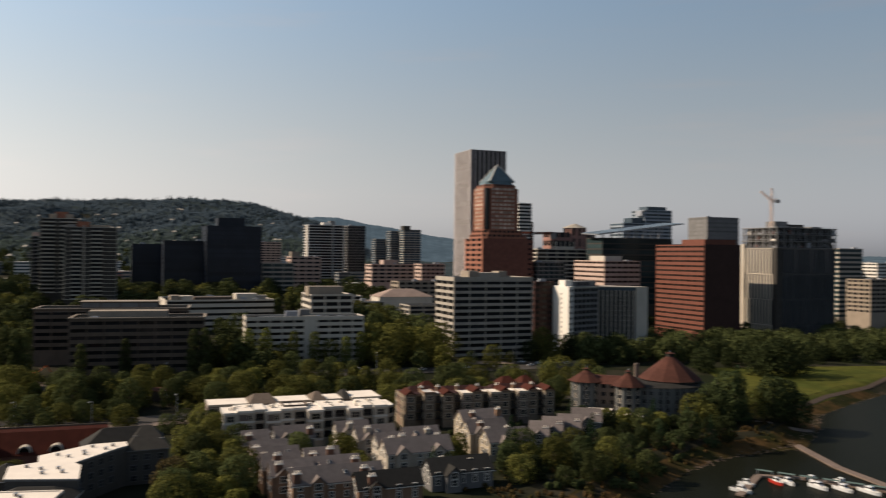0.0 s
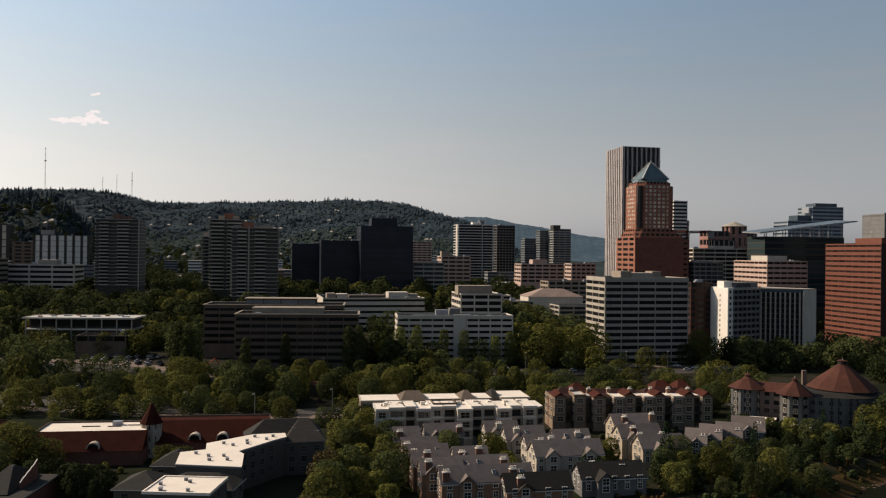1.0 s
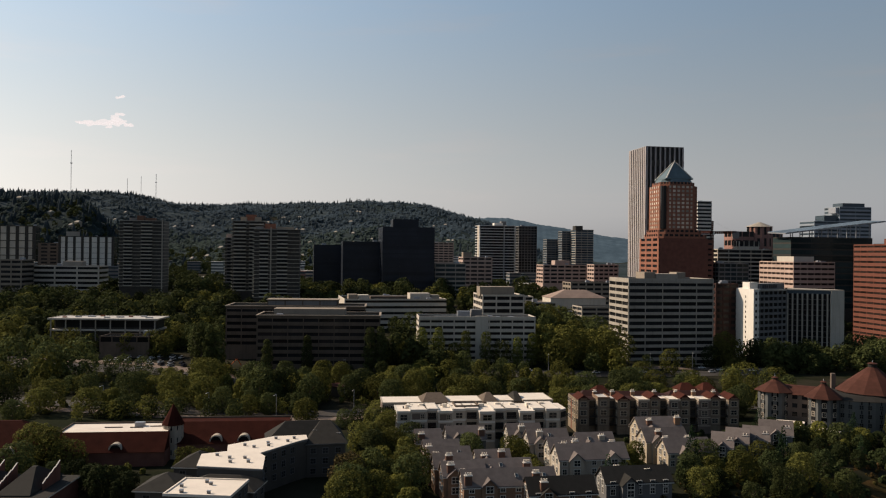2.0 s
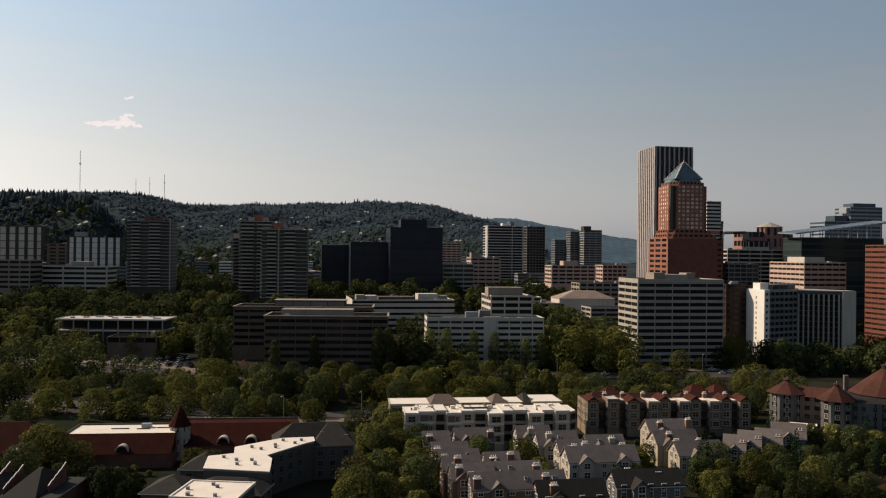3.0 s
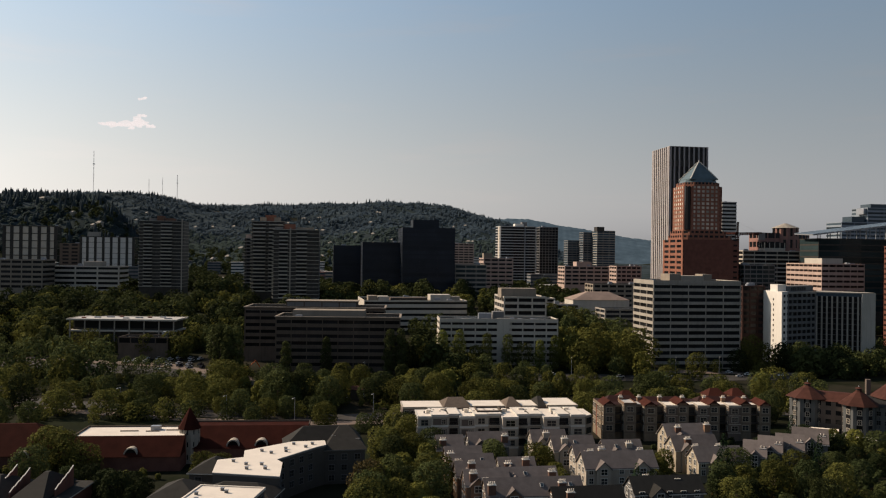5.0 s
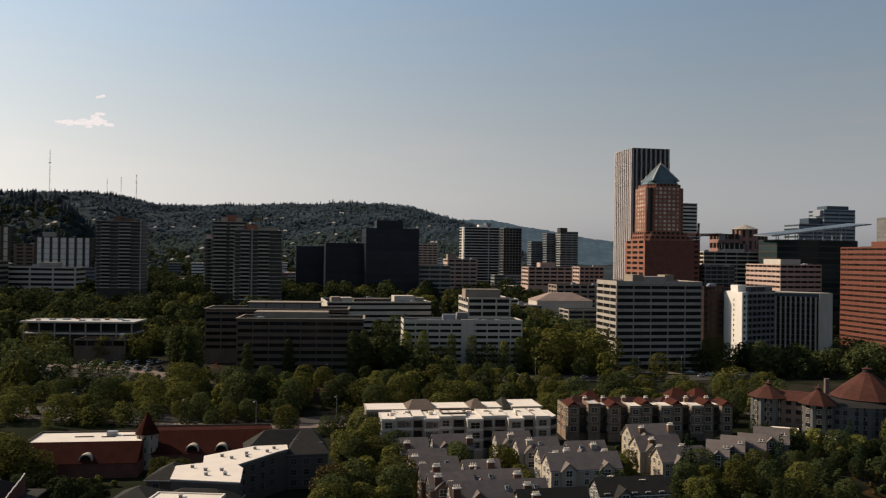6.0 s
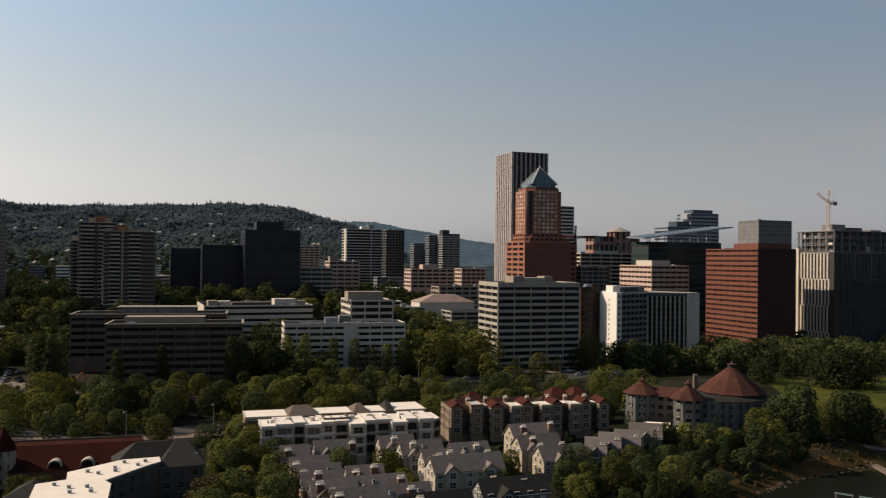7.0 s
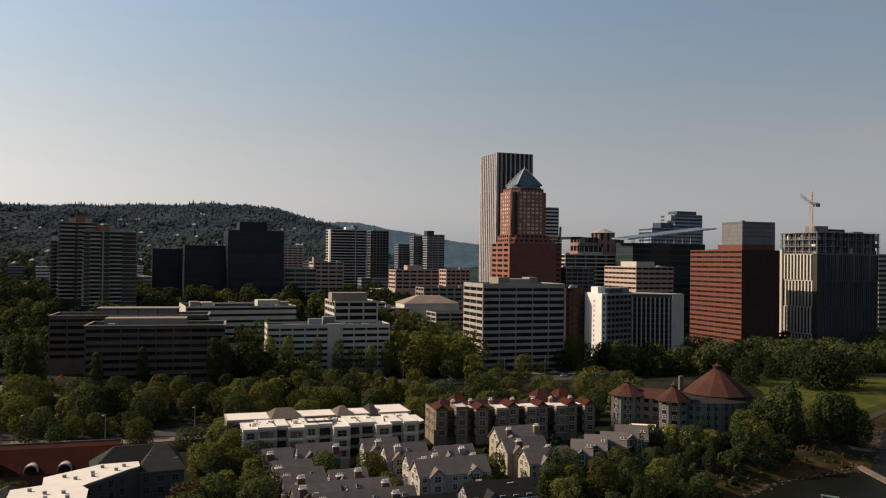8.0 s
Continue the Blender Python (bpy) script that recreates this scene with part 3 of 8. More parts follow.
def office(name, label, x, y, a, wr, wl, z1, floors, fh, bays, wall, pane, sp=0.45, pier=0.5, rec=0.35, proud=0.04, base=None, parapet=0.9,
           units=2, roof="roofgrey", seed=1, category="office building", group="", core="glass", penthouse=None, left_solid=False, z0=None, spmat=None, front=None, cornice=None, pier_front=None):
    """A slab-by-slab building: near corner at x, y; wr metres to the right along a, wl metres to the back; bays for the front and the side."""
    g = min(land_z(x, y), land_z(x + wr * math.cos(radians(a)), y + wr * math.sin(radians(a)))) - 2 if z0 is None else z0
    root = thing(name, label, category, pose(x, y, g, 0, 0, a), group)
    keep_out(x, y, a, wr, wl)
    H = z1 - g
    wall, pane, core = M[wall], M[pane], M[core]
    boxpart("core_wall", root, core, rec, rec, 0, wr - rec, wl - rec, H - 0.4)
    first = H - parapet - floors * fh
    if first > 0.5:
        boxpart("base_wall", root, M[base] if base else wall, -0.02, -0.02, 0, wr + 0.02, wl + 0.02, first)
    slab = boxmesh("spandrel", M[spmat] if spmat else wall, 0, 0, 0, wr, wl, sp * fh)
    for i in range(floors):
        part("spandrel", slab, None, root, at=(0, 0, first + i * fh))
    bm = bmesh.new()
    for q in ((0, 0, wr, 0.4), (0, wl - 0.4, wr, wl), (0, 0.4, 0.4, wl - 0.4), (wr - 0.4, 0.4, wr, wl - 0.4)):
        box(bm, q[0], q[1], H - parapet - 0.02, q[2], q[3], H)
    part("parapet", bm, wall, root)
    boxpart("roof", root, M[roof], 0.4, 0.4, H - parapet - 0.3, wr - 0.4, wl - 0.4, H - parapet + 0.05, label=M[roof].name.replace("_", " "))
    if cornice:
        bm = bmesh.new()
        for q in ((-0.5, -0.5, wr + 0.5, 0.6), (-0.5, wl - 0.6, wr + 0.5, wl + 0.5), (-0.5, 0.6, 0.6, wl - 0.6), (wr - 0.6, 0.6, wr + 0.5, wl - 0.6)):
            box(bm, q[0], q[1], H - 0.1, q[2], q[3], H + 0.35)
        part("cornice", bm, M[cornice], root)
    # a panel over the front whose dark colour carries its shade
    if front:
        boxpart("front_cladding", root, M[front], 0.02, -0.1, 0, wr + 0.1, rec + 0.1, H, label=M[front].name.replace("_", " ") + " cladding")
    br, bl = bays
    pz0, pz1 = max(first, 0), H - parapet
    if pier:
        for n, w, turn, side in ((br, wr, 0, 0), (bl, wl, 90, 1)):
            if front and not side:
                continue
            pw = pier if side or not pier_front else pier_front
            pm = boxmesh("pier", wall, -pw / 2, -proud, pz0, pw / 2, rec, pz1)
            for i in range(n + 1):
                u = min(max(i * w / n, pier / 2), w - pier / 2)
                part("pier", pm, None, root, at=(u, 0, 0) if not side else (0, u, 0, 0, 0, -90))
    for n, w, side in ((br, wr, 0), (bl, wl, 1)):
        if front and not side:
            continue
        if side and left_solid:
            boxpart("side_wall", root, wall, -0.03, 0.05, pz0, rec, wl - 0.05, pz1)
            continue
        bw = w / n - pier * 0.98
        wm = boxmesh("window", pane, -bw / 2, 0, 0, bw / 2, 0.1, (1 - sp) * fh)
        if y >= 690:
            row = boxmesh("window_band", pane, rec + 0.02, 0, 0, w - rec - 0.02, 0.1, (1 - sp) * fh)
            for i in range(floors):
                z = first + (i + sp) * fh
                part("window_band", row, None, root, at=(0, rec - 0.14, z) if not side else (rec - 0.14, wl, z, 0, 0, -90))
            continue
        for i in range(floors):
            for j in range(n):
                u = (j + 0.5) * w / n
                z = first + (i + sp) * fh
                part("window", wm, None, root, at=(u, rec - 0.14, z) if not side else (rec - 0.14, u, z, 0, 0, -90))
    if penthouse:
        for k, (px0, py0, px1, py1, ph, pm) in enumerate(penthouse):
            boxpart("penthouse", root, M[pm], px0, py0, H - parapet - 0.2, px1, py1, H + ph)
    if units:
        roof_units(root, wr, wl, H - parapet, seed, units)
    return root, H


# ---- downtown towers
# the tallest tower: ribbed pale aluminium
root, H = office("office_tower", "tall ribbed pale-aluminium office tower with dark crown windows", 56.8, 860, 20, 41.8, 44.1, 182.5, 8, 20.0, (8, 9), "aluminium", "glass",
                 sp=0.3, pier=2.3, pier_front=1.4, rec=1.2, proud=0.5, parapet=0.3, units=0, category="tower", seed=2, spmat="mullion")
# white banded tower behind it
office("office_tower", "white office tower with dark window bands", 117.0, 930, 20, 17, 20, 130.4, 16, 4.0, (2, 2), "bright", "glass", sp=0.5, pier=0, units=1, category="tower", seed=3)
# black glass block with its lower wings
office("office_tower", "black glass office block with a flat top", -178.5, 690, 20, 46.4, 40, 92.3, 15, 3.9, (3, 2), "black", "blackpanel", sp=0.3, pier=0.25, rec=0.15, category="tower",
       penthouse=[(10, 8, 33, 28, 7.2, "black")], units=0, seed=4, core="black", roof="roofgrey")
office("office_building", "low black glass wing of an office block", -217.6, 700, 20, 35.8, 30, 79.3, 11, 3.9, (2, 1), "black", "blackpanel", sp=0.3, pier=0.25, rec=0.15, units=1, seed=5, core="black")
office("office_building", "low black glass office building", -256.9, 735, 20, 29, 30, 76.4, 9, 3.9, (2, 1), "black", "blackpanel", sp=0.3, pier=0.25, rec=0.15, units=1, seed=6, core="black")
# striped office on the avenue
office("office_building", "long white concrete office building with dark ribbon windows", 23.9, 488, 20, 54.5, 31, 55.9, 13, 3.88, (5, 3), "concrete", "glass", sp=0.45, pier=0.45, rec=0.7, proud=-0.12,
       penthouse=[(13, 7, 20, 20, 3.6, "tan"), (20.2, 6, 34, 18, 2.6, "concrete"), (34.2, 8, 40, 18, 3.6, "tan")], parapet=2.5, seed=7, roof="roofpale")
root, H = office("office_building", "low white concrete office building with ribbon windows", -91.2, 431, 16, 65.3, 19, 34.6, 7, 3.37, (10, 3), "white", "glass", sp=0.55, pier=0.6, rec=0.6, proud=-0.1, parapet=1.9,
       seed=8, roof="roofpale", units=4)
boxpart("stair_wall", root, M["white"], 31.5, -0.25, 0, 38.5, 1.2, H + 0.3, label="blank concrete stair wall")
boxpart("rooftop_unit", root, M["steel"], 22, 5, H - 0.6, 29, 9, H + 2.6)
boxpart("rooftop_unit", root, M["grey"], 30, 6, H - 0.6, 36, 12, H + 3.4)
office("office_building", "broad pale office building with black ribbon windows", -160.9, 520, 22, 70, 50, 38.1, 5, 4.0, (1, 1), "white", "glass", sp=0.58, pier=0, rec=0.6, left_solid=True,
       penthouse=[(46, 8, 60, 20, 3.4, "white"), (61, 10, 67, 16, 2.2, "concrete"), (3, 4, 9, 14, 2.8, "tan"), (10, 4, 17, 14, 2.4, "white"), (19, 10, 44, 20, 1.2, "brown")], seed=9, roof="roofgrey", units=5)
office("office_building", "small white office building with a blank penthouse", -67.6, 520, 18, 28, 34, 42.8, 4, 4.2, (3, 4), "white", "glass", sp=0.4, pier=0.8, rec=0.8, proud=0.0,
       penthouse=[(-1.0, 4, 22, 16, 5.0, "tan")], seed=10, roof="roofpale", units=1)
brown_long, brown_top = office("office_building", "long brown concrete office building behind poplars", -200, 421, 14, 78, 26, 38.5, 6, 3.7, (9, 3), "brown", "glass", sp=0.52, pier=0.5, rec=0.6, parapet=1.4, cornice="tan",
       penthouse=[(22, 7, 62, 20, 3.2, "brown")], seed=11, roof="roofgrey", units=0)
for k in range(4):
    boxpart("screen_panel", brown_long, M["grey"], 22.6 + 9.9 * k, 6.75, brown_top + 0.3, 31.7 + 9.9 * k, 7.02, brown_top + 2.7, label="pale grey metal screen panel")
boxpart("penthouse_roof", brown_long, M["tan"], 21.4, 6.2, brown_top + 3.18, 62.6, 20.6, brown_top + 3.55)
office("office_building", "long brown concrete office building with ribbon windows", -166.4, 385, 14, 63, 26, 36.6, 7, 3.6, (8, 3), "brown", "glass", sp=0.52, pier=0.4, rec=0.5, parapet=1.5, cornice="tan",
       penthouse=[(8, 9, 44, 20, 2.6, "brown"), (7.4, 8.4, 44.6, 20.6, 2.95, "tan")], seed=12, roof="roofgrey", units=2)
# buildings in the middle distance
office("office_building", "pale green-grey office building with banded windows", -137, 720, 20, 28.5, 30, 60.5, 8, 4.0, (3, 3), "concrete", "glassgreen", sp=0.4, pier=0.5, seed=13)
office("office_building", "tan plain office block with a stair tower", -123.7, 800, 20, 30, 24, 66.0, 7, 4.0, (4, 3), "pink", "glass", sp=0.55, pier=1.0, penthouse=[(0.5, 2, 9, 10, 5, "tan")], seed=14)
office("apartment_building", "pink-beige slab apartment building", -210.9, 1100, 20, 28, 20, 84.3, 8, 3.4, (4, 1), "pink", "glass", sp=0.5, pier=1.0, seed=15, category="apartment building")
office("apartment_tower", "dark grey glass apartment tower", -90.7, 1060, 20, 24.5, 22, 106.2, 17, 3.5, (6, 1), "grey", "glass", sp=0.2, pier=0.55, seed=17, category="tower", units=1)
office("apartment_tower", "dark glass tower with stepped top", -65.9, 1280, 20, 21.5, 20, 93.4, 12, 3.6, (3, 1), "grey", "glassblue", sp=0.35, pier=0.6, seed=18, category="tower", units=0)
office("apartment_tower", "blue-grey glass apartment tower", -41.8, 1260, 20, 21, 20, 105.4, 15, 3.6, (3, 1), "grey", "glassblue", sp=0.35, pier=0.6, seed=19, category="tower", units=0)
office("apartment_tower", "dark blue glass tower with pale floor bands", -20.9, 1240, 20, 28, 22, 107.5, 16, 3.6, (3, 1), "concrete", "glassblue", sp=0.28, pier=0.4, seed=20, category="tower", units=0,
       penthouse=[(-0.2, -0.2, 11, 14, 5.5, "mullion")])
# round the big hotel and the right half
office("office_building", "cream and pink granite office building with a stepped top", 162.5, 690, 20, 37, 50, 66.0, 6, 4.1, (6, 8), "pink", "glassmatt", sp=0.58, pier=0.4, rec=0.4, seed=22,
       penthouse=[(4, 6, 22, 30, 4.2, "white")], roof="roofpale")
office("office_building", "green glass terraced office building", 118, 780, 20, 30, 20, 63.5, 7, 4.0, (5, 3), "grey", "glassgreen", sp=0.3, pier=0.5, seed=23)
office("office_building", "white gridded office building with open terraces", 122, 815, 20, 58, 24, 76.8, 8, 4.0, (5, 2), "white", "glass", sp=0.35, pier=0.5, seed=24)
office("office_tower", "dark glass federal tower under a tilted roof canopy", 185.2, 800, 20, 84.6, 30, 88.5, 12, 5.6, (4, 1), "mullion", "glassgreen", sp=0.25, pier=0.25, rec=0.2, seed=25, category="tower", units=0)
office("office_tower", "blue-grey glass tower with stepped shoulders", 300, 1062, 20, 43, 30, 132.0, 18, 4.6, (2, 1), "bluepanel", "glassblue", sp=0.5, pier=0.5, rec=0.25, seed=26, category="tower", units=0, penthouse=[(6, 3, 36, 22, 4.5, "glassblue"), (-4, 2, 5, 16, -8, "steel")])
office("office_tower", "blue-grey glass shoulder of a stepped tower", 268, 1050, 20, 34, 30, 114.0, 15, 4.6, (2, 1), "bluepanel", "glassblue", sp=0.5, pier=0.5, rec=0.25, seed=27, category="tower", units=0, penthouse=[(16, 4, 33, 22, 7, "glassblue")])
# same granite all round; the front's shade is a darker panel
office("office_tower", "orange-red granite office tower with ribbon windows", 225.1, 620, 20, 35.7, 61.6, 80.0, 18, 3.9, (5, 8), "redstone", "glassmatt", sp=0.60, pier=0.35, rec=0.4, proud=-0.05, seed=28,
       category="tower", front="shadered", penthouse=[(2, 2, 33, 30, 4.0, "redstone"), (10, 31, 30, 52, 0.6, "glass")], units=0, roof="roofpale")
office("office_tower", "grey concrete tower with fine bands", 276.7, 760, 20, 37.8, 28.3, 108.6, 20, 4.0, (2, 2), "grey", "greyband", sp=0.6, pier=0.4, rec=0.2, seed=29, category="tower", units=1)
# far left
office("apartment_building", "pale slab apartment building with grouped windows", -668, 800, 20, 58, 18, 95.2, 8, 8.2, (6, 2), "mullion", "finwhite", sp=0.10, pier=3.6, rec=0.5, seed=30, category="apartment building")
office("apartment_building", "white slab apartment building with vertical dark strips", -571.3, 800, 20, 58, 18, 83.8, 8, 5.9, (7, 2), "mullion", "bright", sp=0.06, pier=2.8, rec=0.3, seed=31, category="apartment building",
       penthouse=[(7, 4, 19, 12, 5, "concrete")])
office("office_building", "brown-grey brick hall between apartment slabs", -603, 810, 20, 22, 18, 76.0, 6, 4.0, (2, 2), "taupe", "glass", sp=0.5, pier=3.0, seed=32)
office("office_building", "white ribbon-window office building", -484, 640, 16, 57, 28, 54.7, 5, 4.4, (3, 2), "white", "glass", sp=0.5, pier=1.2, rec=0.6, seed=33, penthouse=[(24, 6, 40, 18, 4, "concrete")])
office("office_building", "brown office building with a pale roof", -525, 600, 16, 52, 28, 60.0, 6, 4.2, (6, 3), "tan", "glass", sp=0.5, pier=0.9, seed=34, roof="roofpale")
g = land_z(-300, 432) - 2
pavilion = thing("garage_building", "long low building under a thin pale flat roof on white columns", "building", pose(-316.3, 430, g, 0, 0, 12))
keep_out(-316.3, 430, 12, 63, 22)
boxpart("wall", pavilion, M["mullion"], 1.5, 3.0, 0, 61.5, 21.5, 27.4 - g)
boxpart("window_band", pavilion, M["glass"], 2.5, 2.9, 22.6 - g, 60.5, 3.1, 26.6 - g)
boxpart("floor_slab", pavilion, M["white"], 0, 0.2, 20.6 - g, 63, 21.8, 21.5 - g)
boxpart("roof", pavilion, M["roofpale"], -1.0, -1.0, 27.4 - g, 64, 22.8, 28.0 - g, label="thin pale flat roof")
bm = bmesh.new()
for q in ((-1.1, -1.1, 64.1, -0.5), (-1.1, 22.3, 64.1, 22.9), (-1.1, -0.5, -0.5, 22.3), (63.5, -0.5, 64.1, 22.3)):
    box(bm, q[0], q[1], 27.3 - g, q[2], q[3], 28.25 - g)
part("fascia", bm, M["white"], pavilion)
for k in range(8):
    boxpart("column", pavilion, M["concrete"], 0.3 + 8.8 * k, 0.0, 0, 0.9 + 8.8 * k, 0.6, 27.4 - g)
for k in range(9):
    boxpart("rooftop_unit", pavilion, M["steel"] if k % 3 else M["brick"], 5 + 6.2 * k, 6 + 3.7 * (k % 4), 28.0 - g, 7.2 + 6.2 * k + (k % 3), 7.6 + 3.7 * (k % 4), 28.7 - g)
office("shop_building", "low shop building with a flat grey roof", -272, 412, 12, 28, 16, 20.4, 1, 4.0, (4, 2), "brown", "glass", sp=0.3, pier=0.6, seed=36, roof="roofpink", units=1, category="building", parapet=0.5)


# ---- buildings on free plans
def inset(plan, d):
    """A plan drawn in by d metres (plans run anticlockwise)."""
    out = []
    n = len(plan)
    for i in range(n):
        p0, p1, p2 = Vector(plan[i - 1]), Vector(plan[i]), Vector(plan[(i + 1) % n])
        a, b = (p1 - p0).normalized(), (p2 - p1).normalized()
        na, nb = Vector((-a.y, a.x)), Vector((-b.y, b.x))
        k = max(0.35, 1 + na.dot(nb))
        out.append(tuple(p1 + (na + nb) * (d / k)))
    return out


def prism_part(name, parent, material, plan, z0, z1, top=None, label=""):
    bm = bmesh.new()
    prism(bm, plan, z0, z1, top)
    return part(name, bm, material, parent, label)


def stage(root, plan, z0, floors, fh, sp, wall, pane, bay=4.0, pier=0.6, rec=0.35, proud=0.05, edges=None, core="glass", blind=(), panes=None, rows=False):
    """Storeys of a building on a free plan: slabs, piers and windows, edge by edge."""
    prism_part("core_wall", root, M[core], inset(plan, rec), z0, z0 + floors * fh)
    bm = bmesh.new()
    prism(bm, plan, 0, sp * fh)
    slab = mesh("spandrel", bm, M[wall])
    for i in range(floors):
        part("spandrel", slab, None, root, at=(0, 0, z0 + i * fh))
    n = len(plan)
    for e in (range(n) if edges is None else edges):
        p, q = Vector(plan[e]), Vector(plan[(e + 1) % n])
        L = (q - p).length
        turn = math.degrees(math.atan2(q.y - p.y, q.x - p.x))
        if e in blind:
            ob = boxpart("blind_wall", root, M[wall], 0.05, -0.05, z0, L - 0.05, rec, z0 + floors * fh - 0.02)
            ob.matrix_basis = pose(p.x, p.y, 0, 0, 0, turn)
            continue
        k = max(1, round(L / bay))
        d = (q - p) / L
        inner = Vector((-d.y, d.x)) * (rec - 0.14)
        pm = boxmesh("pier", M[wall], -pier / 2, -proud, z0 + 0.01, pier / 2, rec, z0 + floors * fh - 0.01) if pier else None
        wm = boxmesh("window", M[(panes or {}).get(e, pane)], -(L / k - pier * 0.96) / 2, 0, 0, (L / k - pier * 0.96) / 2, 0.1, (1 - sp) * fh)
        if rows:
            row = boxmesh("window_band", M[(panes or {}).get(e, pane)], rec, 0, 0, L - rec, 0.1, (1 - sp) * fh)
            for i in range(floors):
                part("window_band", row, None, root, at=(p.x + inner.x, p.y + inner.y, z0 + (i + sp) * fh, 0, 0, turn))
        for j in range(k + 1):
            if pier:
                c = p + d * min(max(L * j / k, pier / 2), L - pier / 2)
                part("pier", pm, None, root, at=(c.x, c.y, 0, 0, 0, turn))
            if j < k and not rows:
                c = p + d * (L * (j + 0.5) / k) + inner
                for i in range(floors):
                    part("window", wm, None, root, at=(c.x, c.y, z0 + (i + sp) * fh, 0, 0, turn))


def rect(x0, y0, x1, y1, c=0.0):
    return [(x0, y0), (x1, y0), (x1, y1), (x0, y1)] if not c else [(x0 + c, y0), (x1 - c, y0), (x1, y0 + c), (x1, y1 - c), (x1 - c, y1), (x0 + c, y1), (x0, y1 - c), (x0, y0 + c)]


# the brick tower with a copper pyramid
g = land_z(70, 770) - 2
brick_tower = thing("brick_tower", "stepped orange-brick tower with a blue-green copper pyramid roof", "tower", pose(62.4, 760, g, 0, 0, 20))
keep_out(62.4, 760, 20, 53, 43)
stage(brick_tower, rect(0, 0, 53.4, 42.8), 0.0, 17, (85.5 - g) / 17, 0.5, "brick", "glass", 15.0, 3.2, 0.5, edges=(3,))
# the brick front's shade, put into a dark red panel
boxpart("front_cladding", brick_tower, M["darkred"], 1.0, -0.12, 0, 53.5, 0.6, 85.4 - g, label="dark red front panel, shade put into its colour")
band = boxmesh("window_band", M["glass"], 37, -0.2, 0, 52, -0.1, 1.8)
for i in range(8):
    part("window_band", band, None, brick_tower, at=(0, 0, 4 + i * (85.5 - g) / 17))
for i in range(9):
    boxpart("window_band", brick_tower, M["glass"], 48.4, -0.2, 4 + (8 + i) * (85.5 - g) / 17, 52, -0.1, 5.8 + (8 + i) * (85.5 - g) / 17)
stage(brick_tower, rect(2.0, 2.5, 50, 40.5, 4), 85.5 - g, 1, 4.0, 0.5, "brick", "glass", 5.0, 1.4, 0.4, edges=(0, 1, 7, 6))
stage(brick_tower, rect(3.4, 4, 46, 39.5, 5), 89.5 - g, 1, 4.0, 0.5, "brick", "glass", 5.0, 1.4, 0.4, edges=(0, 1, 7, 6))
stage(brick_tower, rect(4.8, 4.5, 42, 38, 5.5), 93.5 - g, 11, 3.7, 0.42, "brick", "glassgold", 4.2, 1.6, 0.35, edges=(0, 1, 7, 6), panes={7: "glass", 1: "glass"})
prism_part("corner_glazing", brick_tower, M["glass"], ngon(7.6, 7.2, 2.9, 8, 0.39), 94.5 - g, 133.6 - g, label="dark glazed corner strip")
stage(brick_tower, rect(6.5, 6, 40.5, 36.5, 6.5), 134.2 - g, 1, 3.6, 0.5, "brick", "glass", 3.5, 1.2, 0.3, edges=(0, 1, 7, 6))
prism_part("cornice", brick_tower, M["copper"], rect(8.2, 7, 39.2, 35, 7), 137.8 - g, 140.4 - g, rect(9.4, 8, 38.2, 34, 7))
prism_part("roof_ledge", brick_tower, M["copper"], rect(10.4, 8.4, 37.2, 33.4), 140.4 - g, 141.4 - g)
prism_part("pyramid_roof", brick_tower, M["copper"], rect(11.2, 9, 36.6, 32.6), 141.4 - g, 157.0 - g, rect(23.4, 19.7, 25.2, 21.3), "blue-green copper pyramid roof")
bm = bmesh.new()
for p in rect(10.9, 8.7, 36.9, 32.9):
    prism(bm, ngon(p[0], p[1], 0.65, 5), 141.4 - g, 157.4 - g, ngon(24.3 + (p[0] - 24.3) * 0.08, 20.5 + (p[1] - 20.5) * 0.08, 0.5, 5))
part("roof_rib", bm, M["trim"], brick_tower, "pale metal roof ribs")
prism_part("finial", brick_tower, M["trim"], ngon(24.3, 20.5, 0.9, 8), 156.8 - g, 159.5 - g, ngon(24.3, 20.5, 0.2, 8))

# the white apartment tower with curved balcony bands
g = land_z(-120, 1010) - 2
bow = [(0, 0), (2, -0.8)] + [(29 * k / 6 + 2, -0.8 - 1.4 * math.sin(math.pi * k / 6)) for k in range(1, 6)] + [(31, -0.8), (32, 1.2)] + [(39 - 7 * math.cos(a), 1.2 - 4.0 * math.sin(a)) for a in [math.pi * k / 7 for k in range(1, 7)]] + [(46, 1.2), (46, 26), (0, 26)]
pale_tower = thing("apartment_tower", "white apartment tower with curved balcony bands and dark glass", "tower", pose(-134.2, 1000, g, 0, 0, 20))
keep_out(-134.2, 1000, 20, 46, 26)
ph = (104.0 - g) / 22
prism_part("core_wall", pale_tower, M["glass"], inset(bow, 1.1), 0, 104 - g)
bm = bmesh.new()
prism(bm, bow, 0, 0.27 * ph)
slab = mesh("balcony_band", bm, M["palegrey"])
for k in range(23):
    part("balcony_band", slab, None, pale_tower, at=(0, 0, k * ph))
for u in (0.2, 10.2, 20.8, 31.2, 45.2):
    boxpart("pier", pale_tower, M["palegrey"], u, -0.4, 0, u + 0.7, 1.4, 104 - g)
boxpart("side_wall", pale_tower, M["white"], -0.05, 4, 0, 0.5, 12, 104 - g)
boxpart("penthouse", pale_tower, M["bright"], 20, 6, 104 - g, 31, 15, 108.2 - g)
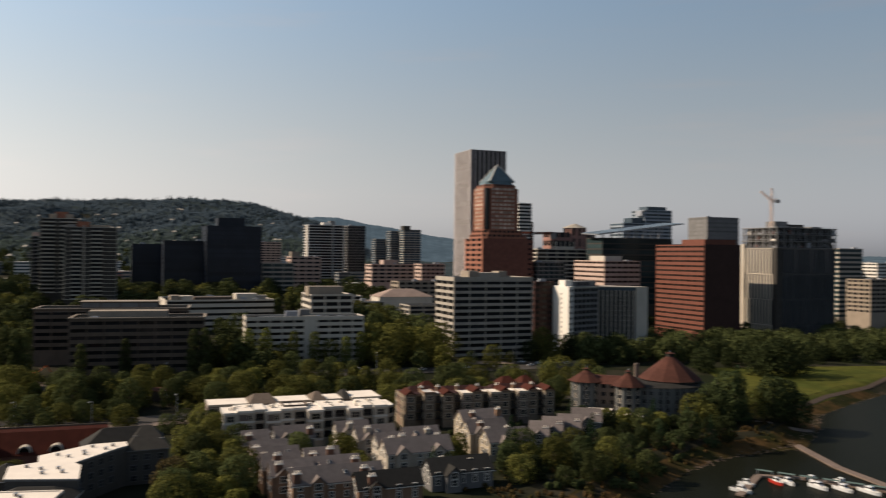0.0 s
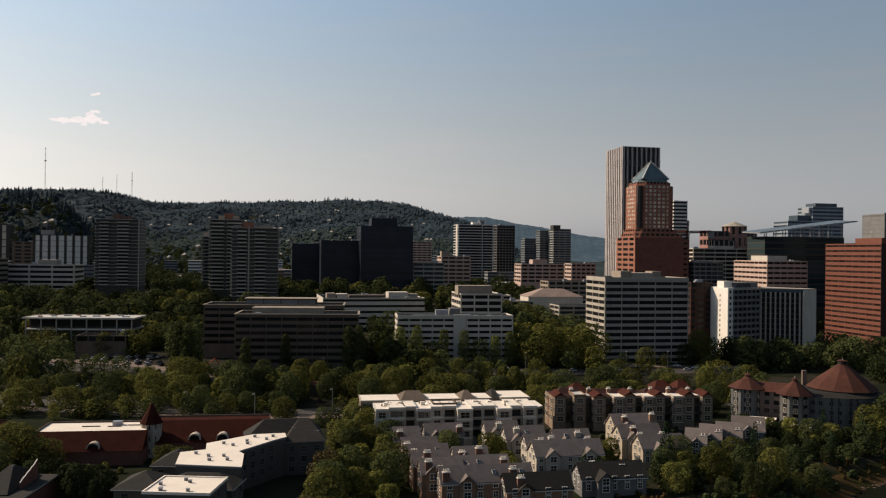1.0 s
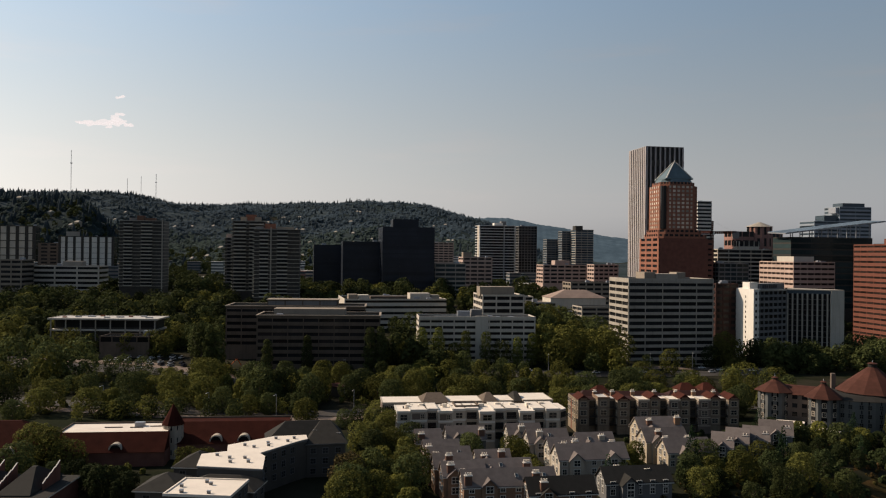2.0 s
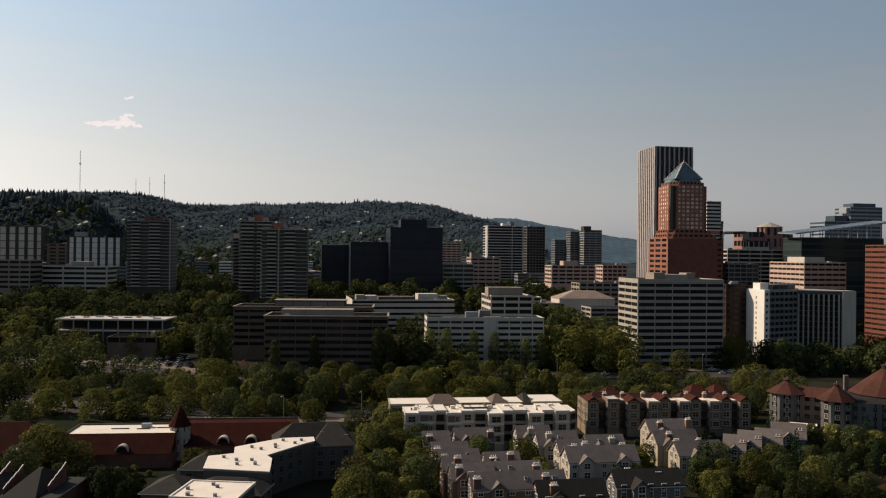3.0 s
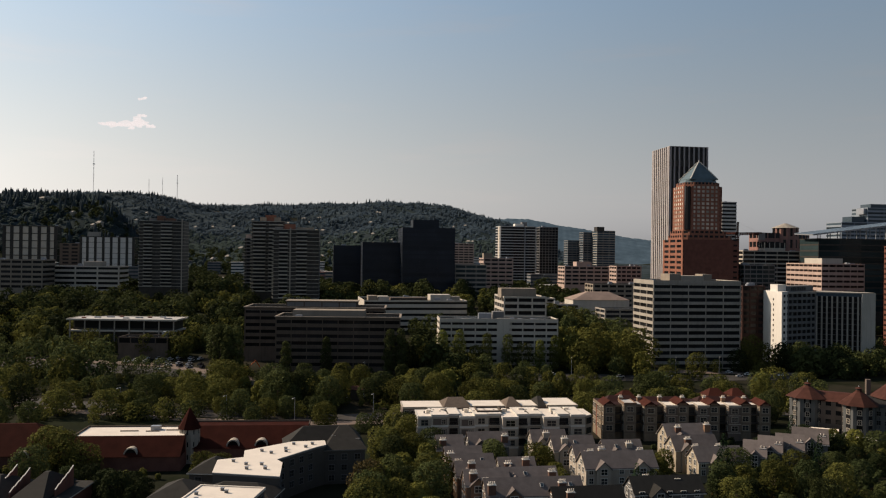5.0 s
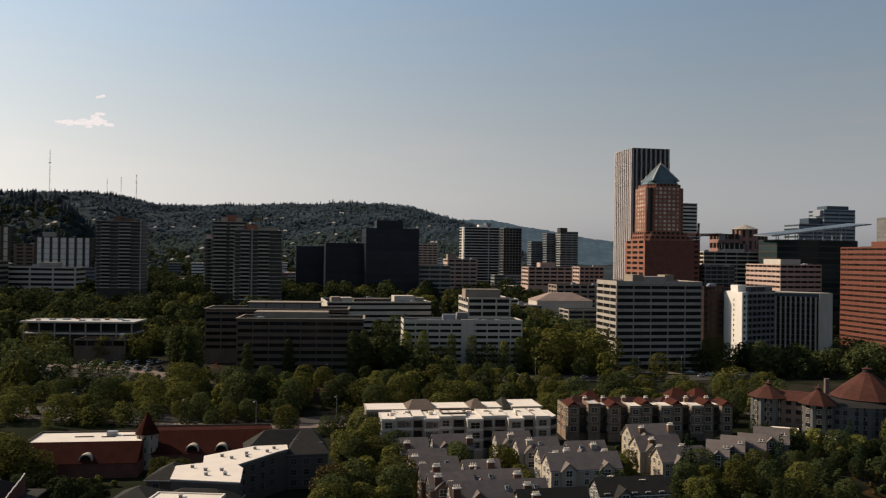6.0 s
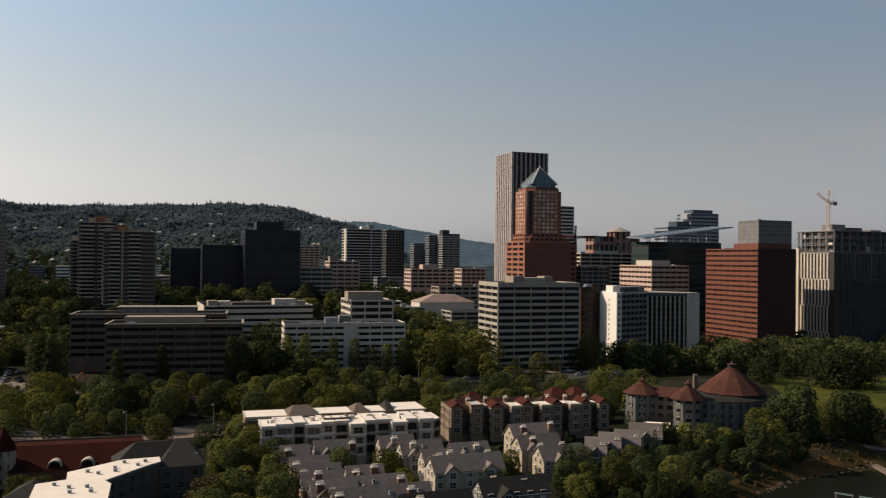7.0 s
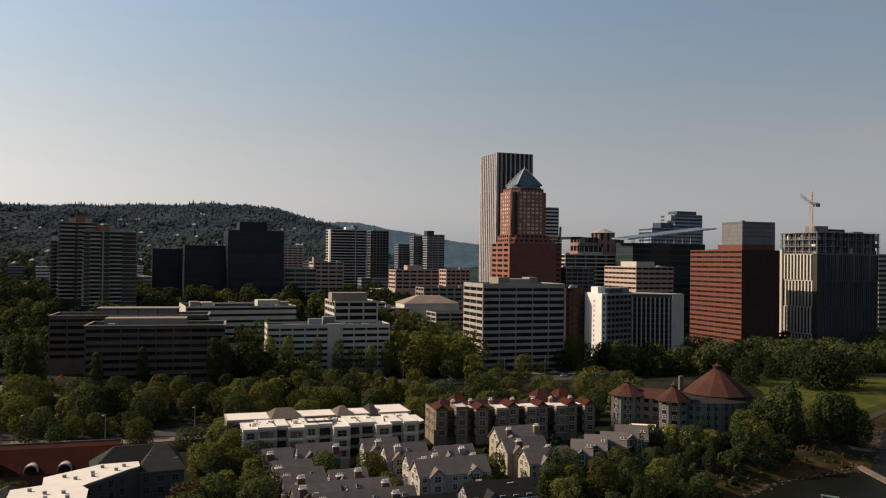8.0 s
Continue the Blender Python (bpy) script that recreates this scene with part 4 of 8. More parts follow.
boxpart("penthouse", pale_tower, M["grey"], 29.5, 8, 104 - g, 36, 16, 110.4 - g)

# the hotel with a blank sunlit end and white fins
g = land_z(120, 555) - 2
hotel = thing("hotel_building", "white concrete hotel with vertical fins and a blank end wall", "hotel", pose(0, 0, g))
hz = 48.2 - g
west = [(105.4, 545), (109.2, 549), (113, 560), (103, 573.5), (95.9, 570)]
stage(hotel, west, 0, 12, (hz - 1.5) / 12, 0.55, "bright", "glass", 4.0, 1.6, 0.3, edges=(0, 4), blind=(4,))
lw, c0 = Vector((-9.5, 25)).normalized(), Vector((105.4, 545))
slot = boxmesh("slot_window", M["glass"], -0.5, -0.12, 0, 0.5, 0.1, 1.5)
for i in range(9):
    p = c0 + lw * 9.5
    part("slot_window", slot, None, hotel, at=(p.x, p.y, hz - 5.6 - i * 3.3, 0, 0, math.degrees(math.atan2(-lw.y, -lw.x))))
prism_part("parapet", hotel, M["bright"], west, hz - 1.5, hz + 0.4)
wing1 = [(110.2, 551), (130.9, 568.4), (126, 588), (104, 562)]
stage(hotel, wing1, 0, 12, (hz - 1.2) / 12, 0.42, "grey", "glass", 4.6, 0.6, 0.9, edges=(0,))
prism_part("parapet", hotel, M["concrete"], wing1, hz - 1.2, hz)
wing2 = [(130.5, 568.6), (157.2, 563.4), (166.4, 568), (163, 577), (137, 594)]
prism_part("core_wall", hotel, M["glass"], inset(wing2, 0.9), 6, hz - 1.0)
for (xa, ya), (xb, yb), n in ((wing2[0], wing2[1], 9),):
    run = Vector((xb - xa, yb - ya))
    turn = math.degrees(math.atan2(run.y, run.x))
    rib = boxmesh("rib", M["concrete"], -0.5, -0.25, 6.2, 0.5, 1.0, hz - 2.6)
    ledge = boxmesh("floor_ledge", M["grey"], -run.length / n / 2 + 0.6, 0.45, 0, run.length / n / 2 - 0.6, 0.95, 0.22)
    for k in range(n):
        q = Vector((xa, ya)) + run * ((k + 0.25) / n)
        part("rib", rib, None, hotel, at=(q.x, q.y, 0, 0, 0, turn))
        q = Vector((xa, ya)) + run * min((k + 0.75) / n, 1.0)
        for f in range(1, 11):
            part("floor_ledge", ledge, None, hotel, at=(q.x, q.y, 6 + f * (hz - 9) / 11, 0, 0, turn))
end = boxpart("end_wall", hotel, M["white"], 0, -0.1, 0, 10.3, 1.0, hz - 0.4, label="plain white end wall")
end.matrix_basis = pose(157.2, 563.4, 0, 0, 0, math.degrees(math.atan2(4.6, 9.2)))
prism_part("podium", hotel, M["concrete"], [(112, 545), (160, 553), (166, 566), (137, 594), (104, 566)], 0, 6.2)
prism_part("parapet", hotel, M["glassblue"], inset(wing2, 0.25), hz - 2.8, hz - 0.6)
prism_part("roof_edge", hotel, M["concrete"], wing2, hz - 0.6, hz)
prism_part("roof_block", hotel, M["bright"], [(104, 552), (109.5, 554.5), (107, 562), (101, 560)], hz, hz + 4.6)
prism_part("roof_block", hotel, M["grey"], [(110.5, 555), (131, 578), (127, 584), (105, 563)], hz, hz + 3.6)
bm = bmesh.new()
d = (Vector((131, 578)) - Vector((110.5, 555))).normalized()
for i in range(7):
    p = Vector((110.5, 555)) + d * (4 + i * 2.6)
    q = p + d * (1.8 if i != 2 else 1.2)
    o = Vector((d.y, -d.x)) * 0.25
    prism(bm, [(p.x, p.y), (p.x + o.x, p.y + o.y), (q.x + o.x, q.y + o.y), (q.x, q.y)], hz + 0.7, hz + 2.7 + 0.3 * (i % 2))
part("sign", bm, M["black"], hotel, "dark rooftop sign of plain bars")
keep_out(104, 545, 10, 62, 46)

# the courthouse, still open at the top
g = land_z(290, 600) - 2
court = thing("courthouse_tower", "unfinished glass courthouse tower with white fins and open top floors", "tower", pose(295.6, 650, g * 1.10 - 6.95, 0, 0, 20) @ Matrix.Diagonal((1.10, 1.10, 1.10, 1)))
keep_out(295.6, 650, 20, 65, 40)
boxpart("core_wall", court, M["glasscool"], 0.5, 0.5, 0, 58.4, 35.5, 76.8)
sfin = boxmesh("fin_panel", M["finwhite"], -0.12, 0, 0, 0.3, 1.15, 18.3)
sband = boxmesh("floor_band", M["finwhite"], -0.05, 4.2, 0, 0.5, 32, 0.55)
for k in range(4):
    part("floor_band", sband, None, court, at=(0, 0, 18.6 + k * 19.2))
    for i in range(9):
        part("fin_panel", sfin, None, court, at=(0.15, 4.6 + i * 3.2 + (1.2 if k % 2 else 0), 0.2 + k * 19.2))
fins = [boxmesh("fin", M["fingrey"], -0.10 - 0.14 * (k % 2), -0.12, 0, 0.10, 0.3, 18.0) for k in range(2)]
for i in range(14):
    for k in range(4):
        for m in ((0, 1) if (i * 5 + k * 3) % 4 else (0,)):
            part("fin", fins[(i + k + m) % 2], None, court, at=(5.4 + i * 3.85 + 1.7 * m + 0.9 * (k % 2), 0, 0.4 + k * 19.2))
boxpart("hoist_strip", court, M["finwhite"], -1.0, 33.6, 0, 1.4, 36.6, 80, label="pale unglazed hoist strip")
boxpart("corner_strip", court, M["mullion"], -0.3, -0.3, 0, 5.2, 4.0, 77.5, label="dark unfinished corner strip")
slab = boxmesh("floor_slab", M["grey"], -0.5, -0.5, 0, 59.4, 36.5, 0.5)
col = boxmesh("column", M["grey"], -0.45, -0.45, 0, 0.45, 0.45, 4.6)
for i in range(4):
    part("floor_slab", slab, None, court, at=(0, 0, 76.9 + 5.0 * i))
    if i < 3:
        for k in range(9):
            part("column", col, None, court, at=(0.6 + 7.2 * k, 0.6, 77.3 + 5.0 * i))
            if k < 6:
                part("column", col, None, court, at=(0.6, 0.6 + 6.9 * k, 77.3 + 5.0 * i))
# dark block added so no sky shows through the open floors
boxpart("core_wall", court, M["mullion"], 2.2, 2.2, 77, 57.2, 34, 92.2, label="dark block filling the open floors")
cr = random.Random(17)
for i in range(3):
    for n, side in ((13, 0), (9, 1)):
        for _ in range(n):
            u, w, h, m = cr.uniform(0.5, (58 if not side else 35)), cr.uniform(0.5, 3.4), cr.uniform(0.5, 4.0), cr.choice(("mullion", "mullion", "mullion", "grey", "steel", "canvas" if side else "grey", "darkred", "glass", "glass"))
            d0 = cr.uniform(0.1, 1.3)
            boxpart("stacked_material", court, M[m], *((u, d0, 77.4 + 5 * i, u + w, d0 + 0.6, 77.4 + 5 * i + h) if not side else (d0, u, 77.4 + 5 * i, d0 + 0.6, min(u + w, 36), 77.4 + 5 * i + h)))
bm = bmesh.new()
for k in range(24):
    box(bm, 0.2 + k * 2.55, -0.45, 77, 0.3 + k * 2.55, -0.35, 93.2)
    if k < 15:
        box(bm, -0.45, 0.2 + k * 2.5, 77, -0.35, 0.3 + k * 2.5, 93.2)
for z in (78.4, 83.4, 88.4, 93.1):
    box(bm, -0.45, -0.47, z, 59.3, -0.38, z + 0.12)
    box(bm, -0.47, -0.45, z, -0.38, 36.4, z + 0.12)
part("safety_rail", bm, M["steel"], court, "thin grey scaffold rails")
for q in ((10, 12, 92.2, 22, 22, 97.5), (24, 14, 92.2, 40, 26, 95.5), (44, 10, 92.2, 54, 24, 94.0)):
    boxpart("roof_shed", court, M["mullion"] if q[0] == 24 else M["grey"], *q)


def lattice(bm, p, q, w, step, bar=0.12):
    """A square lattice boom from p to q."""
    p, q = Vector(p), Vector(q)
    ax = (q - p).normalized()
    u = ax.orthogonal().normalized() * w / 2
    v = ax.cross(u)
    n = max(2, int((q - p).length / step))

    def rod(a, b):
        d = (b - a).normalized()
        s = d.orthogonal().normalized() * bar
        t = d.cross(s).normalized() * bar
        vs = [bm.verts.new(c + k) for c in (a, b) for k in (s, t, -s, -t)]
        for i in range(4):
            bm.faces.new((vs[i], vs[(i + 1) % 4], vs[4 + (i + 1) % 4], vs[4 + i]))
    corners = (u + v, u - v, -u - v, -u + v)
    for c in corners:
        rod(p + c, q + c)
    for i in range(n):
        a, b = p + (q - p) * i / n, p + (q - p) * (i + 1) / n
        for k in range(4):
            rod(a + corners[k], b + corners[(k + 1) % 4])


def crane(x, y, z0, z1, jib, back, material, label, peak=9.0, up=0.0, thick=1.0):
    root = thing("tower_crane", label, "crane", pose(x, y, z0))
    h = z1 - z0
    bm = bmesh.new()
    lattice(bm, (0, 0, -2), (0, 0, h), 2.0, 2.2, 0.16 * thick)
    part("mast", bm, material, root)
    bm = bmesh.new()
    lattice(bm, (0, 0, h), (jib[0], jib[1], h + up), 1.5, 2.0, 0.14 * thick)
    part("jib", bm, material, root)
    bm = bmesh.new()
    lattice(bm, (0, 0, h), (back[0], back[1], h + 0.5), 1.5, 2.0, 0.14 * thick)
    part("counter_jib", bm, material, root)
    boxpart("counterweight", root, M["grey"], back[0] - 1.2 * thick, back[1] - 1.2, h - 2.2 * thick, back[0] + 1.2 * thick, back[1] + 1.2, h + 0.6 * thick)
    bm = bmesh.new()
    lattice(bm, (0, 0, h), (0.4, 0, h + peak), 1.2, 1.8, 0.12 * thick)
    part("apex", bm, material, root)
    boxpart("cab", root, M["trim"], 0.6, -1.6, h - 2.0, 2.4, -0.2, h + 0.2)
    bm = bmesh.new()
    for e in ((jib[0] * 0.7, jib[1] * 0.7, h + up * 0.7 + 0.8), (back[0] * 0.9, back[1] * 0.9, h + 1)):
        p, q = Vector((0.4, 0, h + peak)), Vector(e)
        s = Vector((0, 0.12, 0)) * thick
        vs = [bm.verts.new(c) for c in (p + s, p - s, q - s, q + s)]
        bm.faces.new(vs)
    part("stay_cable", bm, M["steel"], root)
    return root


crane(298.1, 666.5, 94.8, 118.4, (-8.3, 2.2, 0), (5.0, -1.1, 0), M["yellow"], "pale orange luffing tower crane on the unfinished tower", 10.5, 7.7)
crane(114.5, 800, land_z(114, 800) - 1, 92.0, (-14, 38), (22, 3), M["roofred"], "dark red tower crane with a heavy counterweight", 11.0, 1.2, 2.4)

# tilted canopy of the federal tower
canopy = thing("roof_canopy", "silver tilted solar canopy over the dark tower", "canopy", pose(185.2, 800, 88.4, 0, 0, 20))
bm = bmesh.new()
prism(bm, [(-8, -4), (96, -4), (96, 26), (-8, 26)], 0, 1.0)
for v in bm.verts:
    v.co.z += 2.4 + (v.co.x + 8) * 0.125 + (v.co.y + 4) * 0.05
part("canopy_deck", bm, M["steel"], canopy)
for i in range(9):
    boxpart("prop", canopy, M["steel"], 2 + i * 10, 1, -0.2, 2.6 + i * 10, 1.6, 3.0 + (10 + i * 10) * 0.125)
    boxpart("prop", canopy, M["steel"], 2 + i * 10, 20, -0.2, 2.6 + i * 10, 20.6, 4.0 + (10 + i * 10) * 0.125)
for i in range(14):
    bm = bmesh.new()
    prism(bm, [(-8 + i * 7.4, -4.6), (-2.5 + i * 7.4, -4.6), (-2.5 + i * 7.4, 26.6), (-8 + i * 7.4, 26.6)], 1.1, 1.35)
    for v in bm.verts:
        v.co.z += 2.4 + (v.co.x + 8) * 0.125 + (v.co.y + 4) * 0.05
    part("solar_panel", bm, M["glassblue"], canopy)

# the domed brick building
g = land_z(188, 950) - 2
domed = thing("domed_building", "red granite building with a pale domed drum", "office building", pose(188, 962, g, 0, 0, 20))
stage(domed, ngon(0, 0, 14, 12, 0.2), 0, 8, (103 - g) / 8, 0.3, "redgranite", "glass", 8.0, 2.2, 0.5, edges=(6, 7, 8, 9, 10, 11), rows=True)
for i in range(4):
    prism_part("dome", domed, M["concrete"], ngon(0, 0, 15 - 3.4 * i, 16), 103 - g + 1.35 * i, 104.35 - g + 1.35 * i, ngon(0, 0, 12.5 - 3.6 * i, 16))
stage(domed, rect(-34, -8, -8, 16), 0, 10, (97.5 - g) / 10, 0.4, "redgranite", "glass", 9, 1.2, 0.4, edges=(0, 3), rows=True)
stage(domed, rect(-36, -20, -12, -8.5), 0, 9, (86.5 - g) / 9, 0.4, "white", "glass", 6, 0.8, 0.4, edges=(0, 3), rows=True)
stage(domed, rect(8, -6, 25, 12), 0, 9, (98.2 - g) / 9, 0.4, "redgranite", "glassblue", 4.5, 0.8, 0.4, edges=(0,), rows=True)


# residential towers with balconies
def balcony_tower(x, y, a, wr, wl, z1, floors, fh, columns, label, head, caps, stair=None):
    g = land_z(x, y) - 3
    root = thing("apartment_tower", label, "apartment tower", pose(x, y, g, 0, 0, a), "riverside apartment towers")
    keep_out(x, y, a, wr, wl)
    H = z1 - g
    boxpart("core_wall", root, M["mullion"], 0.4, 0.4, 0, wr - 0.4, wl - 0.4, H - 0.3)
    slab = boxmesh("floor_slab", M["balconypale"], -0.1, -0.1, 0, wr, wl, 0.4)
    for i in range(floors + 1):
        part("floor_slab", slab, None, root, at=(0, 0, H - 0.5 - i * fh))
    for u0, u1, rail in columns:
        rail = "balconypale" if rail == "tan" else rail
        bm = bmesh.new()
        box(bm, u0, -1.5, 0, u1, 0.1, 0.25)
        box(bm, u0, -1.5, 0.25, u1, -1.35, 0.95)
        box(bm, u0, -1.35, 0.25, u0 + 0.15, 0.1, 1.25)
        box(bm, u1 - 0.15, -1.35, 0.25, u1, 0.1, 1.25)
        bal = mesh("balcony", bm, M[rail])
        win = boxmesh("window", M["glass"], u0 + 0.3, 0.22, 0.5, u1 - 0.3, 0.3, fh - 0.1)
        for i in range(floors):
            part("balcony", bal, None, root, at=(0, 0, H - 0.4 - (i + 1) * fh))
            part("window", win, None, root, at=(0, 0, H - 0.5 - (i + 1) * fh))
    k = 2
    sw = boxmesh("side_window", M["glass"], 0.18, -1.3, 0.9, 0.3, 1.3, fh - 0.2)
    sb = boxmesh("side_balcony", M["balcony"], -1.2, -1.6, 0, 0.1, 1.6, 1.1)
    for i in range(floors):
        for j in range(k):
            part("side_window", sw, None, root, at=(0, (j + 0.5) * wl / k, H - 0.5 - (i + 1) * fh))
            if j % 2 == 0:
                part("side_balcony", sb, None, root, at=(0, (j + 0.5) * wl / k, H - 0.4 - (i + 1) * fh))
    for q in caps:
        boxpart("roof_cap", root, M[q[6]], q[0], q[1], H - 0.1 + q[2], q[3], q[4], H + q[5])
    if stair:
        boxpart("stair_shaft", root, M["concrete"], stair[0], -0.3, 0, stair[1], 1.0, H + 1.2)
    return root


balcony_tower(-277.5, 598, 18, 26, 24, 93.6, 19, 2.9, ((1.5, 11, "tan"), (13.5, 24.5, "tan")), "dark brown apartment tower with tan balconies and a red-capped roof", 0,
              ((6, 6, 0, 11, 10, 3.2, "tan"), (17, 6, 0, 22, 10, 3.2, "tan"), (10, 7, 0, 18, 14, 5.0, "brick")))
balcony_tower(-252, 581, 18, 35, 24, 86.8, 18, 2.9, ((4.5, 11, "balconypale"), (17.5, 25.5, "balconypale")), "dark brown apartment tower with stacked tan balconies", 0,
              ((8, 5, 0, 16, 12, 4.0, "brick"), (1, 3, 0, 7, 9, 1.8, "grey"), (17, 5, 0, 30, 12, 1.5, "tan")), (12.4, 13.4))
balcony_tower(-304, 642, 18, 10, 16, 81.0, 14, 2.9, ((2, 8, "grey"),), "narrow grey apartment tower behind its neighbour", 0, ((1, 3, 0, 8, 10, 3, "pink"),))
balcony_tower(-388.5, 620, 18, 36.6, 24, 94.4, 19, 2.9, ((4, 11, "tan"), (18, 27, "tan")), "dark brown apartment tower with twin balcony stacks", 0,
              ((7, 5, 0, 13, 12, 2.2, "grey"), (20, 5, 0, 28, 12, 2.2, "brickdark"), (13.5, 5, 0, 19, 12, 4.2, "brickdark")), (34.6, 35.6))

# low things between
office("hall_building", "low white hall with a pale flat roof", -48, 590, 20, 36, 26, 34.5, 2, 4.0, (4, 3), "white", "glass", sp=0.5, pier=1.0, roof="roofwhite", seed=61, category="hall", units=1)
hall = thing("auditorium", "white auditorium under a low pale pink gabled roof", "hall", pose(-27, 598, land_z(-20, 600) - 2, 0, 0, 18))
g = land_z(-20, 600) - 2
bm = bmesh.new()
prism(bm, [(0, 0), (42, 0), (42, 24), (0, 24)], 0, 37.6 - g)
part("wall", bm, M["white"], hall)
bm = bmesh.new()
prism(bm, [(-0.6, -0.6), (42.6, -0.6), (42.6, 24.6), (-0.6, 24.6)], 37.6 - g, 43.0 - g, [(13, 9), (30, 9), (30, 15), (13, 15)])
part("roof", bm, M["roofpink"], hall, "low pale pink gabled roof")
keep_out(-27, 598, 18, 42, 24)
office("garage_building", "open concrete parking garage with dark decks", -4, 560, 20, 32, 20, 34.0, 4, 3.2, (3, 2), "concrete", "black", sp=0.4, pier=0.8, rec=0.8, roof="roofpale", seed=62, category="garage", units=0)
office("office_building", "tan low office block with a blank top", -47, 850, 20, 55, 24, 58.8, 5, 4.0, (7, 3), "pink", "glass", sp=0.5, pier=1.2, seed=63, penthouse=[(14, 4, 30, 16, 4.5, "pink")])
office("office_building", "grey-beige stone office block with banded windows", 5, 830, 20, 26, 20, 60, 6, 4.0, (5, 3), "pink", "glass", sp=0.5, pier=1.0, seed=64)
office("office_building", "brown brick block behind the avenue", -15, 700, 20, 42, 22, 46, 5, 4.0, (6, 3), "tan", "glass", sp=0.5, pier=1.4, seed=65)
office("office_building", "dark brown brick block beside the striped offices", 84, 560, 20, 16, 22, 51.5, 8, 4.0, (3, 3), "shadered", "glass", sp=0.45, pier=1.0, seed=66)
office("office_building", "small white pavilion with a dark ribbon", -62, 640, 20, 20, 14, 36, 2, 4.0, (3, 2), "white", "glass", sp=0.5, pier=0.8, seed=67)
office("office_tower", "teal glass and white banded tower", 443, 835, 20, 34, 34, 81.0, 15, 4.9, (2, 2), "concrete", "glassgreen", sp=0.45, pier=0, seed=68, category="tower", units=1)
office("office_building", "cream office building with dark windows", 486, 900, 20, 22, 20, 62.5, 8, 3.8, (4, 3), "bright", "glass", sp=0.5, pier=1.2, seed=69)
office("office_building", "white office building with banded windows", 512, 885, 20, 40, 20, 66, 9, 3.8, (6, 3), "bright", "glass", sp=0.5, pier=0.8, seed=70)
office("office_building", "tan brick office building with square windows", 402, 700, 20, 38, 26, 52, 8, 3.8, (6, 4), "tan", "glass", sp=0.5, pier=1.2, seed=71)
office("office_building", "brown brick office building with square windows", 452, 740, 20, 34, 26, 48, 7, 3.8, (5, 4), "darkred", "glass", sp=0.5, pier=1.2, seed=72)

# many small far buildings between hills and city, too far to tell apart
r = random.Random(91)
FAR = [("concrete", 70), ("tan", 50), ("grey", 40), ("redgranite", 12), ("pink", 30), ("bright", 40)]
for key, n in FAR:
    bm, bands = bmesh.new(), bmesh.new()
    for _ in range(n):
        az, R = radians(r.choice((r.uniform(-21, 30), r.uniform(-21, 30), r.uniform(-21, 30), r.uniform(-42, 30)))), r.uniform(880, 1400)
        x, y = R * math.sin(az), R * math.cos(az)
        if blocked(x, y, 12):
            continue
        w, d, h, z = r.uniform(10, 34), r.uniform(10, 20), r.uniform(8, 26), land_z(x, y)
        c, s = math.cos(0.35), math.sin(0.35)
        def plan(k):
            return [(x + (u * c - v * s) * k, y + (u * s + v * c) * k) for u, v in ((-w / 2, -d / 2), (w / 2, -d / 2), (w / 2, d / 2), (-w / 2, d / 2))]
        fl = int(h / 4)
        for f in range(fl):
            prism(bm, plan(1.0), z + f * 4 - (4 if f == 0 else 0), z + f * 4 + 2.2)
            prism(bands, plan(0.97), z + f * 4 + 2.2, z + f * 4 + 4)
        prism(bm, plan(1.01), z + fl * 4, z + fl * 4 + 1)
    crowd = tagged(new("distant_buildings", mesh("distant_buildings", bm, M[key])), "crowd of small distant " + M[key].name.replace("_", " ") + " buildings", "buildings", kind="stuff")
    part("window_band", bands, M["glassblue"], crowd)

# houses dotted over the wooded hills
bm = bmesh.new()
for _ in range(110):
    az, R = radians(r.choice((-8, -11, -14, -17, -20, -22, -27, -33, -36)) + r.gauss(0, 2.2)), 1340 + 800 * r.random() ** 1.6
    x, y = R * math.sin(az), R * math.cos(az)
    z, w, h = land_z(x, y) + 3, r.uniform(3, 9), r.uniform(3, 6)
    prism(bm, [(x - w / 2, y - 5), (x + w / 2, y - 5), (x + w / 2, y + 5), (x - w / 2, y + 5)], z - 12, z + h, None)
    prism(bm, [(x - w / 2 - 1, y - 6), (x + w / 2 + 1, y - 6), (x + w / 2 + 1, y + 6), (x - w / 2 - 1, y + 6)], z + h, z + h + 3, [(x - w / 3, y), (x + w / 3, y), (x + w / 3, y + 0.2), (x - w / 3, y + 0.2)])
tagged(new("hillside_houses", mesh("hillside_houses", bm, M["concrete"])), "pale small houses among the trees of the hillside", "houses", kind="stuff")

# antenna masts on the ridge
for x, y, top, w in ((-1482, 2150, 360, 2.2), (-1215, 2150, 288, 1.8), (-1304, 2150, 277, 1.0), (-1261, 2150, 282, 1.0)):
    root = thing("antenna_mast", "slender grey lattice antenna mast on the wooded ridge", "antenna", pose(x, y, land_z(x, y) - 3), "antenna masts")
    bm = bmesh.new()
    lattice(bm, (0, 0, 0), (0, 0, top - land_z(x, y)), w * 0.6, 9, 0.12)
    part("mast", bm, M["steel"], root)
    boxpart("antenna", root, M["steel"], -w, -w, (top - land_z(x, y)) * 0.7, w, w, (top - land_z(x, y)) * 0.72)


